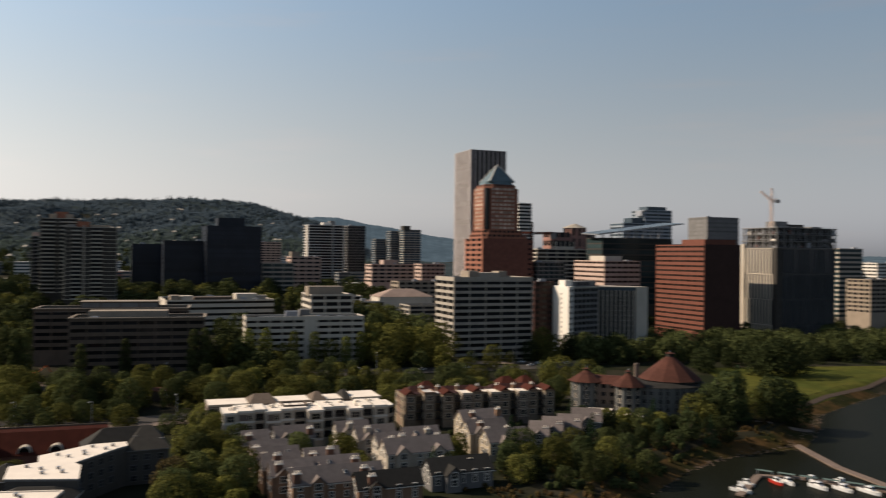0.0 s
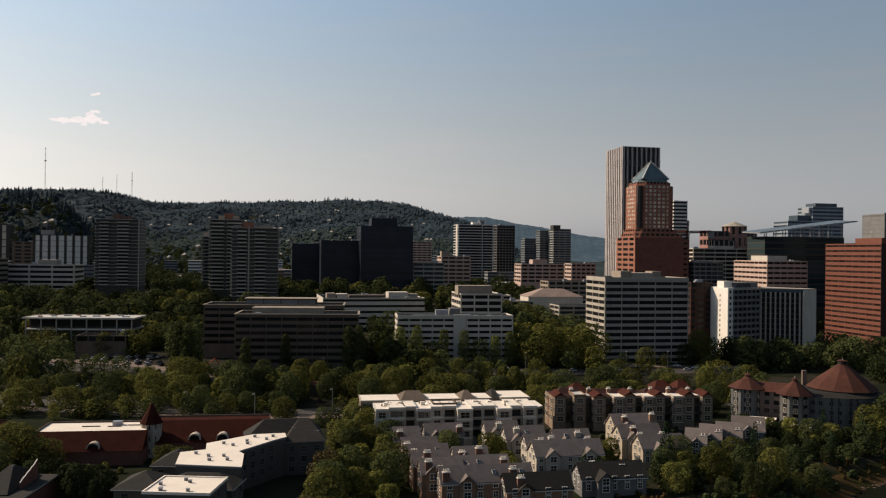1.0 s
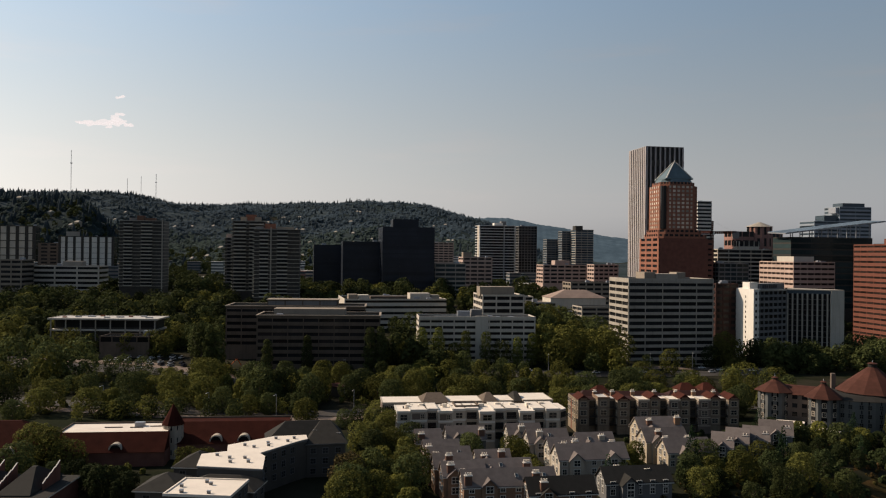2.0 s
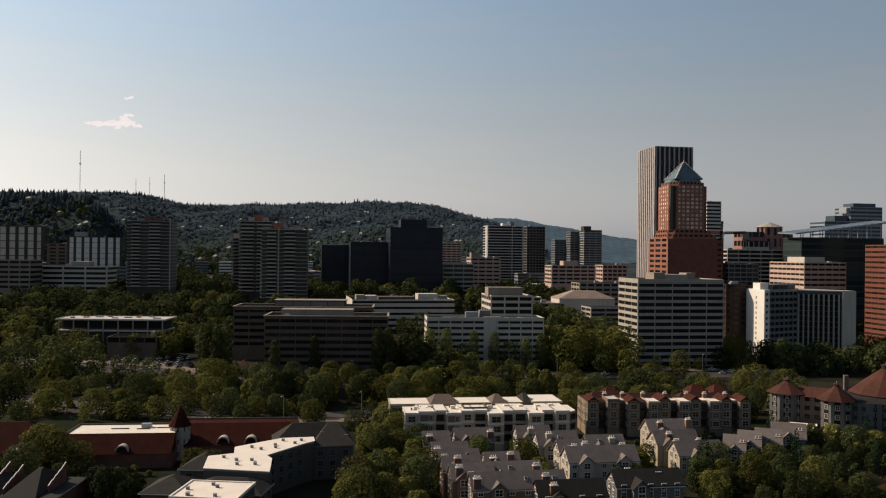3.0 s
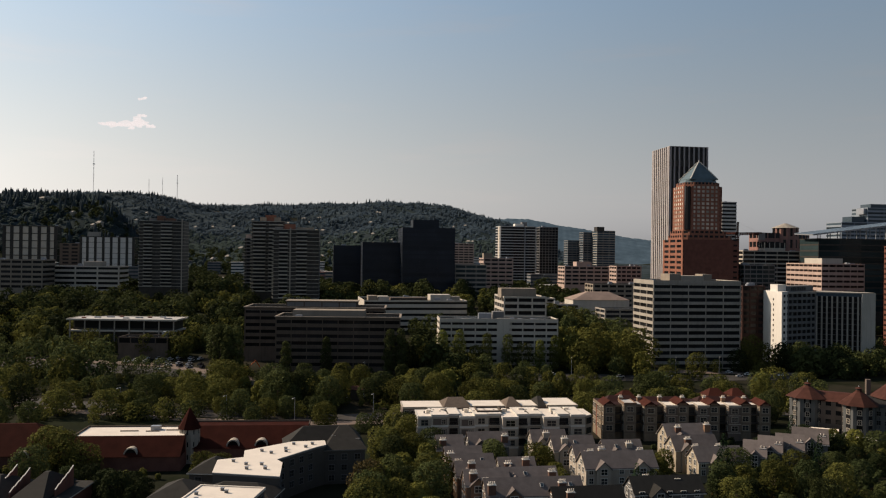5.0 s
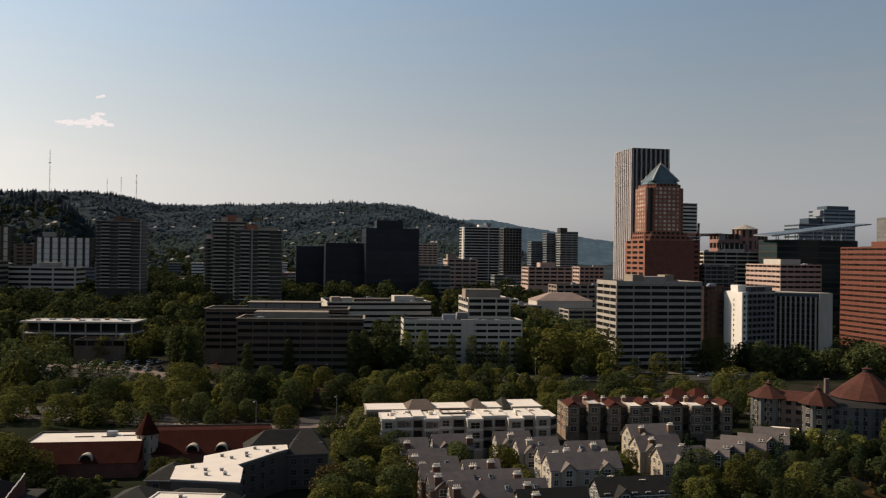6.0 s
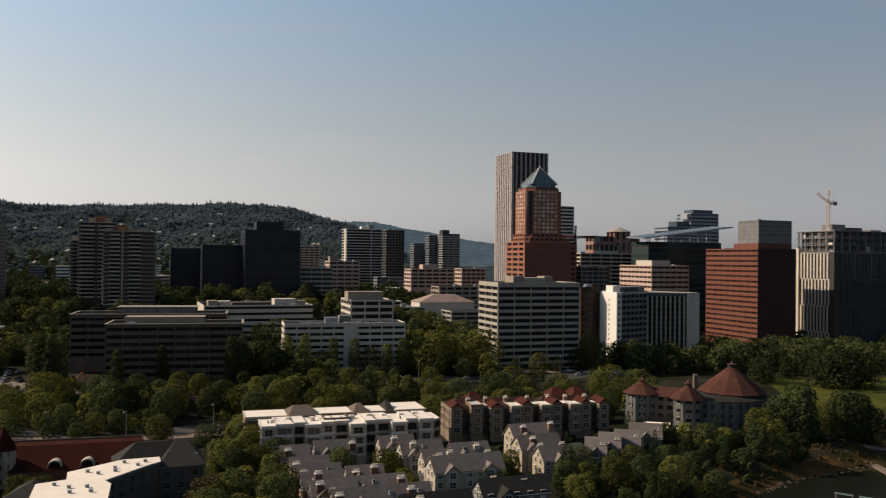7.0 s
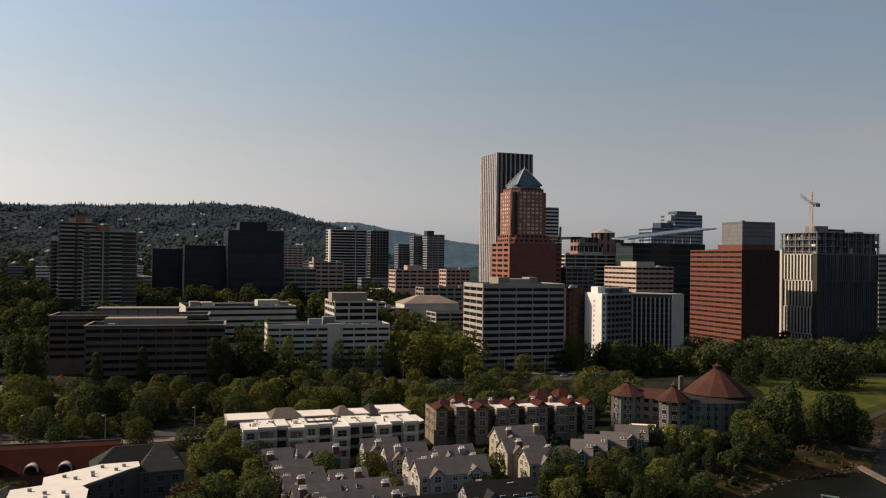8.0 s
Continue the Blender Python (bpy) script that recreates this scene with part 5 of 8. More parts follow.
# ---- river-side quarter: houses
def pane(parent, w, h, at, frame="trim", glass_key="housepane"):
    """A framed window: frame, pane and sill, on a wall that faces -y in its own frame."""
    key = (round(w, 2), round(h, 2), frame, glass_key)
    if key not in PANES:
        bm = bmesh.new()
        t = 0.16
        for q in ((-w / 2 - t, 0, -w / 2, h), (w / 2, 0, w / 2 + t, h), (-w / 2 - t, h, w / 2 + t, h + t), (-w / 2 - t - 0.05, -t, w / 2 + t + 0.05, 0)):
            box(bm, q[0], -0.14, q[1], q[2], 0.05, q[3])
        box(bm, -0.04, -0.1, 0, 0.04, 0.05, h)
        box(bm, -w / 2, -0.1, h * 0.5 - 0.04, w / 2, 0.05, h * 0.5 + 0.04)
        PANES[key] = (mesh("window_frame", bm, M[frame]), boxmesh("window", M[glass_key], -w / 2, -0.06, 0, w / 2, 0.02, h))
    f, p = PANES[key]
    win = part("window", p, None, parent, at=at)
    part("window_frame", f, None, win)
    return win


PANES = {}


def chimney(root, x, y, z0, z1, n=4, material="brickdark", w=1.9):
    z1 -= 1.1
    c = boxpart("chimney", root, M[material], x - w / 2, y - 0.6, z0, x + w / 2, y + 0.6, z1)
    boxpart("chimney_cap", c, M["trim"], x - w / 2 - 0.12, y - 0.7, z1, x + w / 2 + 0.12, y + 0.7, z1 + 0.18)
    bm = bmesh.new()
    prism(bm, ngon(0, 0, 0.17, 7), 0, 0.75, ngon(0, 0, 0.13, 7))
    pot = mesh("chimney_pot", bm, M["canvas"])
    for i in range(n):
        part("chimney_pot", pot, None, c, at=(x - w / 2 + (i + 0.5) * w / n, y, z1 + 0.16))


def gable_roof(root, x0, x1, y0, y1, eave, ridge, material, over=0.4, thick=0.25, name="roof"):
    """Two roof slabs and a ridge along x."""
    ym = (y0 + y1) / 2
    k = (ridge - eave) / (ym - y0)
    bm = bmesh.new()
    for s, ye in ((1, y0), (-1, y1)):
        yo, zo = ye - s * over, eave - over * k
        pts = [(x0 - over, yo, zo), (x1 + over, yo, zo), (x1 + over, ym, ridge), (x0 - over, ym, ridge)]
        lo = [bm.verts.new(p) for p in pts]
        hi = [bm.verts.new((p[0], p[1], p[2] + thick)) for p in pts]
        order = range(4) if s > 0 else range(3, -1, -1)
        bm.faces.new([hi[i] for i in order])
        bm.faces.new([lo[i] for i in reversed(list(order))])
        for i in range(4):
            bm.faces.new((lo[i], lo[(i + 1) % 4], hi[(i + 1) % 4], hi[i]))
    bmesh.ops.recalc_face_normals(bm, faces=bm.faces)
    part(name, bm, material, root)


def gable_body(bm, x0, x1, y0, y1, z0, eave, ridge):
    ym = (y0 + y1) / 2
    a = [bm.verts.new((x0, y, z)) for y, z in ((y0, z0), (y1, z0), (y1, eave), (ym, ridge), (y0, eave))]
    b = [bm.verts.new((x1, y, z)) for y, z in ((y0, z0), (y1, z0), (y1, eave), (ym, ridge), (y0, eave))]
    bm.faces.new(a[::-1])
    bm.faces.new(b)
    for i in range(5):
        j = (i + 1) % 5
        bm.faces.new((a[i], a[j], b[j], b[i]))
    bmesh.ops.recalc_face_normals(bm, faces=bm.faces)


def townhouse(x, y, a, L, W, ridge, wall, roof, label, gables=(), chimneys=(), floors=3, bays=3, pitch=0.85, skylights=(), frame="trim"):
    """A gabled house; x, y is the left end of its ridge, a the ridge's heading."""
    ra = radians(a)
    cx, cy = x + math.sin(ra) * W / 2, y - math.cos(ra) * W / 2
    g = land_z(x, y) - 1.0
    root = thing("townhouse", label, "townhouse", pose(cx, cy, g, 0, 0, a), "riverside townhouses")
    keep_out(cx, cy, a, L, W, 0.5)
    if not gables and L > 9:
        gables = ((L * 0.27, 4.0, 0.7),)
    R = ridge - g
    E = R - pitch * W / 2
    bm = bmesh.new()
    gable_body(bm, 0, L, 0, W, 0, E, R - 0.02)
    part("wall", bm, M[wall], root)
    gable_roof(root, 0, L, 0, W, E, R, M[roof])
    fh = E / floors
    for f in range(1, floors):
        z = f * fh + 0.9
        for j in range(bays):
            u = (j + 0.5) * L / bays
            if not any(abs(u - q[0]) < q[1] / 2 + 0.5 for q in gables):
                pane(root, 1.2, 1.5, (u, -0.02, z), frame)
        for v in ((W * 0.3, W * 0.7) if W > 6 else (W * 0.5,)):
            pane(root, 1.1, 1.5, (-0.02, v, z, 0, 0, -90), frame)
    pane(root, 1.2, 1.3, (-0.02, W / 2, E + 0.3, 0, 0, -90), frame)
    for s in (-0.42, W + 0.42):
        bm = bmesh.new()
        prism(bm, [(-0.45, s - 0.08), (L + 0.45, s - 0.08), (L + 0.45, s + 0.08), (-0.45, s + 0.08)], E - 0.55, E - 0.33)
        part("gutter", bm, M["trim"], root)
    # cross gables on the front
    for u, w, out in gables:
        gh = E + w * 0.42
        bm = bmesh.new()
        ya = [bm.verts.new((u + p, -out, z)) for p, z in ((-w / 2, 0), (w / 2, 0), (w / 2, E - 0.2), (0, gh), (-w / 2, E - 0.2))]
        yb = [bm.verts.new((u + p, W * 0.3, z)) for p, z in ((-w / 2, 0), (w / 2, 0), (w / 2, E - 0.2), (0, gh), (-w / 2, E - 0.2))]
        bm.faces.new(ya)
        bm.faces.new(yb[::-1])
        for i in range(5):
            j = (i + 1) % 5
            bm.faces.new((ya[j], ya[i], yb[i], yb[j]))
        bmesh.ops.recalc_face_normals(bm, faces=bm.faces)
        part("gable_bay", bm, M[wall], root)
        bm = bmesh.new()
        for s in (-1, 1):
            lo = [bm.verts.new(p) for p in ((u + s * (w / 2 + 0.35), -out - 0.35, E - 0.2 - 0.3), (u, -out - 0.35, gh + 0.04), (u, W * 0.36, gh + 0.04), (u + s * (w / 2 + 0.35), W * 0.36, E - 0.5))]
            hi = [bm.verts.new(v.co + Vector((0, 0, 0.22))) for v in lo]
            bm.faces.new(hi)
            bm.faces.new(lo[::-1])
            for i in range(4):
                bm.faces.new((lo[i], lo[(i + 1) % 4], hi[(i + 1) % 4], hi[i]))
        bmesh.ops.recalc_face_normals(bm, faces=bm.faces)
        part("gable_roof", bm, M[roof], root)
        for f in range(1, floors):
            pane(root, min(1.8, w * 0.5), 1.6, (u, -out - 0.02, f * fh + 0.9), frame)
    for q in chimneys:
        chimney(root, q[0], q[1], E, R + q[2], q[3] if len(q) > 3 else 4, q[4] if len(q) > 4 else "brickdark")
    for u in skylights:
        sl = boxpart("skylight", root, M["trim"], -0.45, -0.6, 0, 0.45, 0.6, 0.15)
        sl.matrix_basis = pose(u, W * 0.25, (E + R) / 2 + 0.27, math.degrees(math.atan(pitch)), 0, 0)
        boxpart("skylight_pane", sl, M["glassblue"], -0.35, -0.5, 0.15, 0.35, 0.5, 0.19)
    return root


G, S, D2 = "shingle", "siding", "shingledark"
WL = "white clapboard townhouse with a grey shingle gable roof"
townhouse(-25.4, 259.7, 20, 11.0, 8, 13.0, S, G, WL, chimneys=((4.5, 1.8, 0.6, 3, "siding"),), bays=3)
townhouse(-18.2, 252.2, 20, 13.0, 8, 13.0, S, G, WL, gables=(), chimneys=((3.6, 1.8, 0.8, 3, "siding"),), bays=3, skylights=(7,))
townhouse(-11.0, 241.6, 20, 11.0, 7, 13.0, S, G, WL, chimneys=((8, 1.0, 0.4, 5, "siding"),), bays=3)
townhouse(-8.2, 233.6, 20, 21.1, 8.5, 13.0, S, G, "long white clapboard townhouse with two front gables", gables=((5, 4.2, 1.0), (16.5, 4.2, 1.0)), chimneys=((3, 5.2, 0.9, 4, "siding"), (18, 5.2, 0.9, 5, "siding")), bays=7, skylights=())
townhouse(-2.7, 253.5, 20, 12, 8, 12.4, S, G, WL, chimneys=((8, 2, 0.4, 3, "siding"),), bays=3, skylights=(4,))
CL = "cream clapboard townhouse with a grey shingle roof"
townhouse(17.3, 279.0, 20, 15.5, 9, 13.4, "sidingtan", G, CL, chimneys=((4, 2, 0.5), (14.2, 2, 1.2, 4, "brickwarm")), bays=4)
townhouse(18.6, 262.9, 20, 14.2, 8, 13.0, "sidingtan", G, CL, chimneys=((4.5, 1.5, 0.5),), bays=4)
townhouse(24.3, 251.4, 20, 14.5, 8, 12.4, "sidingtan", G, "cream clapboard townhouse with a steep front gable", gables=((5.5, 3.6, 0.9),), chimneys=((1.5, 5.5, 0.8, 5, "siding"), (9, 5.5, 0.8, 5, "siding")), bays=5)
GL = "grey clapboard townhouse with a stepped grey shingle roof"
for k, (x, y, L) in enumerate(((41.5, 268.0, 6.4), (47.0, 274.6, 6.8), (53.0, 278.2, 8.0), (60.2, 289.0, 10.5))):
    townhouse(x, y, -10, L, 9, 12 + 0.25 * k, "sidinggrey", G, GL, gables=((L * 0.5, 3.2, 1.0),), chimneys=((L * 0.85, 2.5, -0.8, 2, "darkred"),), bays=2)
BL = "brown brick townhouse with a grey shingle roof and chimney pots"
townhouse(-53.5, 246.0, 20, 8.0, 8, 12.6, "brickwarm", G, BL, chimneys=((1.6, 1.2, 0.2),), bays=2)
townhouse(-44.4, 251.2, 20, 12.5, 8, 13.0, "sidinggrey", G, "grey townhouse with a shingle roof below the white apartments", chimneys=((11.2, 1.0, 0.4),), bays=3)
townhouse(-47.9, 231.7, 20, 10.5, 8, 12.6, "brickwarm", G, BL, chimneys=((1.2, 1.2, -0.2, 3),), bays=3)
townhouse(-44.7, 221.9, 20, 12.2, 7, 12.8, "brickwarm", G, BL, chimneys=((2, 1.0, -0.4, 4),), bays=3, skylights=(9,))
townhouse(-41.6, 214.6, 20, 10.7, 7, 12.8, "brickwarm", G, BL, chimneys=((4.0, 0.8, 1.2, 5),), bays=3)
townhouse(-37.8, 206.6, 20, 11.5, 7, 12.8, "brickwarm", G, BL, chimneys=((2.0, 0.9, 0.8, 5), (5.0, 0.2, -1.0, 5)), bays=3)
townhouse(-30.6, 221.0, 20, 9.8, 7, 13.0, "sidingtan", G, BL, chimneys=((7.2, 1.2, 1.0, 5), (2.2, 1.2, 0.0, 3)), bays=3)
townhouse(-29.9, 211.5, 20, 16.0, 7, 12.6, "brickwarm", G, BL, chimneys=((14.5, 0.6, 0.5, 5),), bays=4, skylights=(7.5,))
townhouse(-31.5, 200.8, 20, 25.0, 8, 12.4, "brickwarm", G, "long brown brick townhouse row with a shingle roof", chimneys=((19.5, 0.8, 0.5, 5), (1.2, 0.6, 0.4, 4)), bays=6, skylights=(14.5, 22))
townhouse(-14.5, 201.5, 20, 18, 8, 11.2, "brickwarm", D2, BL, chimneys=((4, 1, 0.6, 4),), bays=4)
townhouse(5.0, 217.5, 20, 19, 8, 11.0, "sidinggrey", D2, "grey townhouse with a dark shingle roof", gables=((6, 4.5, 2.4),), chimneys=((5.0, 5.5, 0.4, 4, "siding"), (13, 3, -0.3, 5, "siding")), bays=5)


# ---- apartment blocks
def bay_block(root, x0, x1, y0, y1, z0, floors, fh, wall, band, roof, balcony=True, parapet=0.7, frame="siding"):
    """A flat-roofed bay of an apartment house: wall, white bands, windows or balconies to the front, roof with parapet."""
    H = z0 + floors * fh
    boxpart("wall", root, M[wall], x0, y0, z0 - 3, x1, y1, H)
    bm = bmesh.new()
    for f in range(1, floors + 1):
        box(bm, x0 - 0.12, y0 - 0.14, z0 + f * fh - 0.35, x1 + 0.12, y1, z0 + f * fh + 0.25)
    part("band", bm, M[band], root)
    bm = bmesh.new()
    for q in ((x0 - 0.2, y0 - 0.2, x1 + 0.2, y0 + 0.2), (x0 - 0.2, y1 - 0.2, x1 + 0.2, y1 + 0.2), (x0 - 0.2, y0 + 0.2, x0 + 0.2, y1 - 0.2), (x1 - 0.2, y0 + 0.2, x1 + 0.2, y1 - 0.2)):
        box(bm, q[0], q[1], H + 0.2, q[2], q[3], H + parapet)
    part("parapet", bm, M[band], root)
    boxpart("roof", root, M[roof], x0 + 0.2, y0 + 0.2, H, x1 - 0.2, y1 - 0.2, H + 0.35, label=M[roof].name.replace("_", " "))
    w = x1 - x0
    for f in range(1, floors):
        z = z0 + f * fh + 0.75
        if balcony == "panel":
            boxpart("shingle_panel", root, M["taupe"], x0 + 0.5, y0 - 0.06, z - 0.35, x1 - 0.5, y0 + 0.1, z + 1.7, label="brown shingle wall panel")
            pane(root, 1.1, 1.4, (x1 - 1.5, y0 - 0.08, z), frame)
            continue
        if balcony == "wide":
            pane(root, w - 2.2, 1.8, ((x0 + x1) / 2, y0 - 0.02, z - 0.2), frame)
            continue
        if balcony:
            u = (x0 + x1) / 2
            boxpart("balcony_opening", root, M["glass"], x0 + 0.6, y0 - 0.04, z - 0.4, x1 - 0.6, y0 + 0.1, z + 1.6)
            bm = bmesh.new()
            box(bm, x0 + 0.5, y0 - 0.9, z - 0.45, x1 - 0.5, y0 - 0.82, z - 0.37)
            box(bm, x0 + 0.5, y0 - 0.9, z + 0.5, x1 - 0.5, y0 - 0.82, z + 0.58)
            for i in range(int((w - 1) / 0.4) + 1):
                box(bm, x0 + 0.5 + i * 0.4, y0 - 0.88, z - 0.4, x0 + 0.54 + i * 0.4, y0 - 0.84, z + 0.5)
            box(bm, x0 + 0.5, y0 - 0.95, z - 0.6, x1 - 0.5, y0, z - 0.45)
            part("balcony", bm, M["mullion"], root, "dark metal balcony")
        else:
            k = max(1, round((w - 0.6) / 2.1))
            for i in range(k):
                pane(root, 1.45, 1.9, (x0 + 0.3 + (i + 0.5) * (w - 0.6) / k, y0 - 0.02, z - 0.25), frame)
    return H


g = land_z(-40, 270)
white_flats = thing("apartment_building", "white four-storey apartment building with stepped bays and bright flat roofs", "apartment building", pose(-62, 257, g, 0, 0, 18))
keep_out(-62, 257, 18, 56, 30)
fl, fh = 4, (15.6 - g) / 4
u = 0.0
for k, (w, out, bal) in enumerate(((4.5, 0.0, "wide"), (5.5, 0.5, "panel"), (4.0, -0.6, True), (5.0, 0.4, "panel"), (4.4, 0.2, "wide"), (4.6, -0.4, True), (5.2, 2.0, "wide"), (4.0, 0.6, True), (4.6, 0.2, True), (5.2, 2.2, "wide"), (4.2, 0.8, True), (4.8, 1.8, "wide"))):
    bay_block(white_flats, u, u + w, 1.4 - out * 1.3, 13.0, 0, fl, fh + (0.1 if k % 3 else -0.05), "siding", "trim", "roofwhite", bal, parapet=0.4)
    u += w
# the chamfered end, a sunk timber roof terrace and dark roof clutter
prism_part("end_bay", white_flats, M["tan"], [(u, -0.6), (u + 3.4, 2.6), (u + 3.4, 13), (u, 13)], -3, 15.5 - g, label="angled white end bay")
prism_part("end_roof", white_flats, M["roofwhite"], [(u, -0.4), (u + 3.2, 2.7), (u + 3.2, 12.8), (u, 12.8)], 15.5 - g, 15.75 - g)
for f in range(1, 4):
    boxpart("balcony_opening", white_flats, M["housepane"], 0, -0.06, 0, 3.2, 0.1, 2.0).matrix_basis = pose(u + 0.8, 0.1, f * fh + 0.6, 0, 0, 43)
boxpart("roof_terrace", white_flats, M["brickdark"], 20.5, 5.0, 15.6 - g, 28.5, 12.0, 16.3 - g, label="sunk brown timber roof terrace")
for q in ((20.3, 4.6, 28.7, 5.0), (20.3, 12.0, 28.7, 12.4), (20.3, 5.0, 20.6, 12.0), (28.4, 5.0, 28.7, 12.0)):
    boxpart("terrace_rail", white_flats, M["brown"], q[0], q[1], 16.0 - g, q[2], q[3], 16.9 - g)
vr = random.Random(12)
for _ in range(16):
    vx, vy = vr.uniform(2, 54), vr.uniform(3.5, 12)
    boxpart("roof_vent", white_flats, M["grey"], vx - 0.25, vy - 0.25, 15.6 - g, vx + 0.25, vy + 0.25, 16.5 - g)
for v in range(3):
    for f in range(1, 4):
        pane(white_flats, 1.4, 1.6, (-0.03, 3 + v * 3.6, f * fh + 0.8, 0, 0, -90))
H = 15.6 - g
for x0, x1, y0, y1, z in ((-4, 10, 17, 29, H), (20, 32, 17, 28, H + 0.2), (38, 44, 17, 28, H + 0.2), (47, 58, 15.5, 30, H + 0.6)):
    bay_block(white_flats, x0, x1, y0, y1, 0, 4, z / 4, "taupe", "siding", "roofwhite", False, parapet=0.4)
for x0, x1, y0, y1, m in ((10.3, 19.7, 15, 28, "brown"), (32.3, 37.7, 15, 27, "brickwarm"), (44.2, 46.8, 16, 29, "shingledark")):
    bm = bmesh.new()
    prism(bm, rect(x0, y0, x1, y1), -2, H + 0.4)
    part("link_wall", bm, M["taupe"], white_flats)
    bm = bmesh.new()
    prism(bm, rect(x0 - 0.3, y0 - 0.3, x1 + 0.3, y1 + 0.3), H + 0.4, H + 3.0, rect(x0 + 2, (y0 + y1) / 2 - 0.2, x1 - 2, (y0 + y1) / 2 + 0.2) if x1 - x0 > 5 else rect(x0 + 0.6, (y0 + y1) / 2 - 0.2, x1 - 0.6, (y0 + y1) / 2 + 0.2))
    part("hip_roof", bm, M["brown"] if m != "shingledark" else M["shingledark"], white_flats, "brown hipped roof")
for x, y in ((4, 7), (9, 9), (17, 8), (30, 8), (36, 9), (41, 8), (47, 8), (52, 9)):
    roofbox = boxpart("rooftop_unit", white_flats, M["canvas"], x - 0.8, y - 0.6, H + 0.3, x + 0.8, y + 0.6, H + 1.3)
boxpart("courtyard_floor", white_flats, M["pave"], 0, 13.2, -0.6, 55, 15.2, 0.25)

g = land_z(25, 300)
brown_flats = thing("apartment_building", "brown brick apartment building with red gabled bays and bright flat roofs", "apartment building", pose(-2.5, 297.5, g, 0, 0, 14))
keep_out(0.5, 297.5, 14, 64, 18)
E4 = 15.0 - g
boxpart("wall", brown_flats, M["brickgrey"], 0, 3.4, -3, 63, 17, E4)
boxpart("roof", brown_flats, M["roofdark"], 0.3, 3.7, E4 - 0.2, 62.7, 16.7, E4 + 0.15, label="dark red flat metal roof")
for x0, x1, y0, y1, h in ((3, 15, 9.5, 16.5, 1.9), (16, 36, 10.5, 16.5, 1.5), (38, 60, 10.5, 16.5, 1.7)):
    prism_part("hip_roof", brown_flats, M["roofdark"], rect(x0, y0, x1, y1), E4 + 0.1, E4 + h, rect(x0 + 2, (y0 + y1) / 2, x1 - 2, (y0 + y1) / 2 + 0.3), "standing-seam hip roof, slope shade put into its dark red")
for x0, x1 in ((9, 15), (24, 31), (33, 39), (44, 51), (53, 60)):
    boxpart("roof_patch", brown_flats, M["roofwhite"] if x0 > 20 else M["roofpale"], x0, 4.0, E4 + 0.1, x1, 9.0, E4 + 0.32, label="bright flat roof membrane")
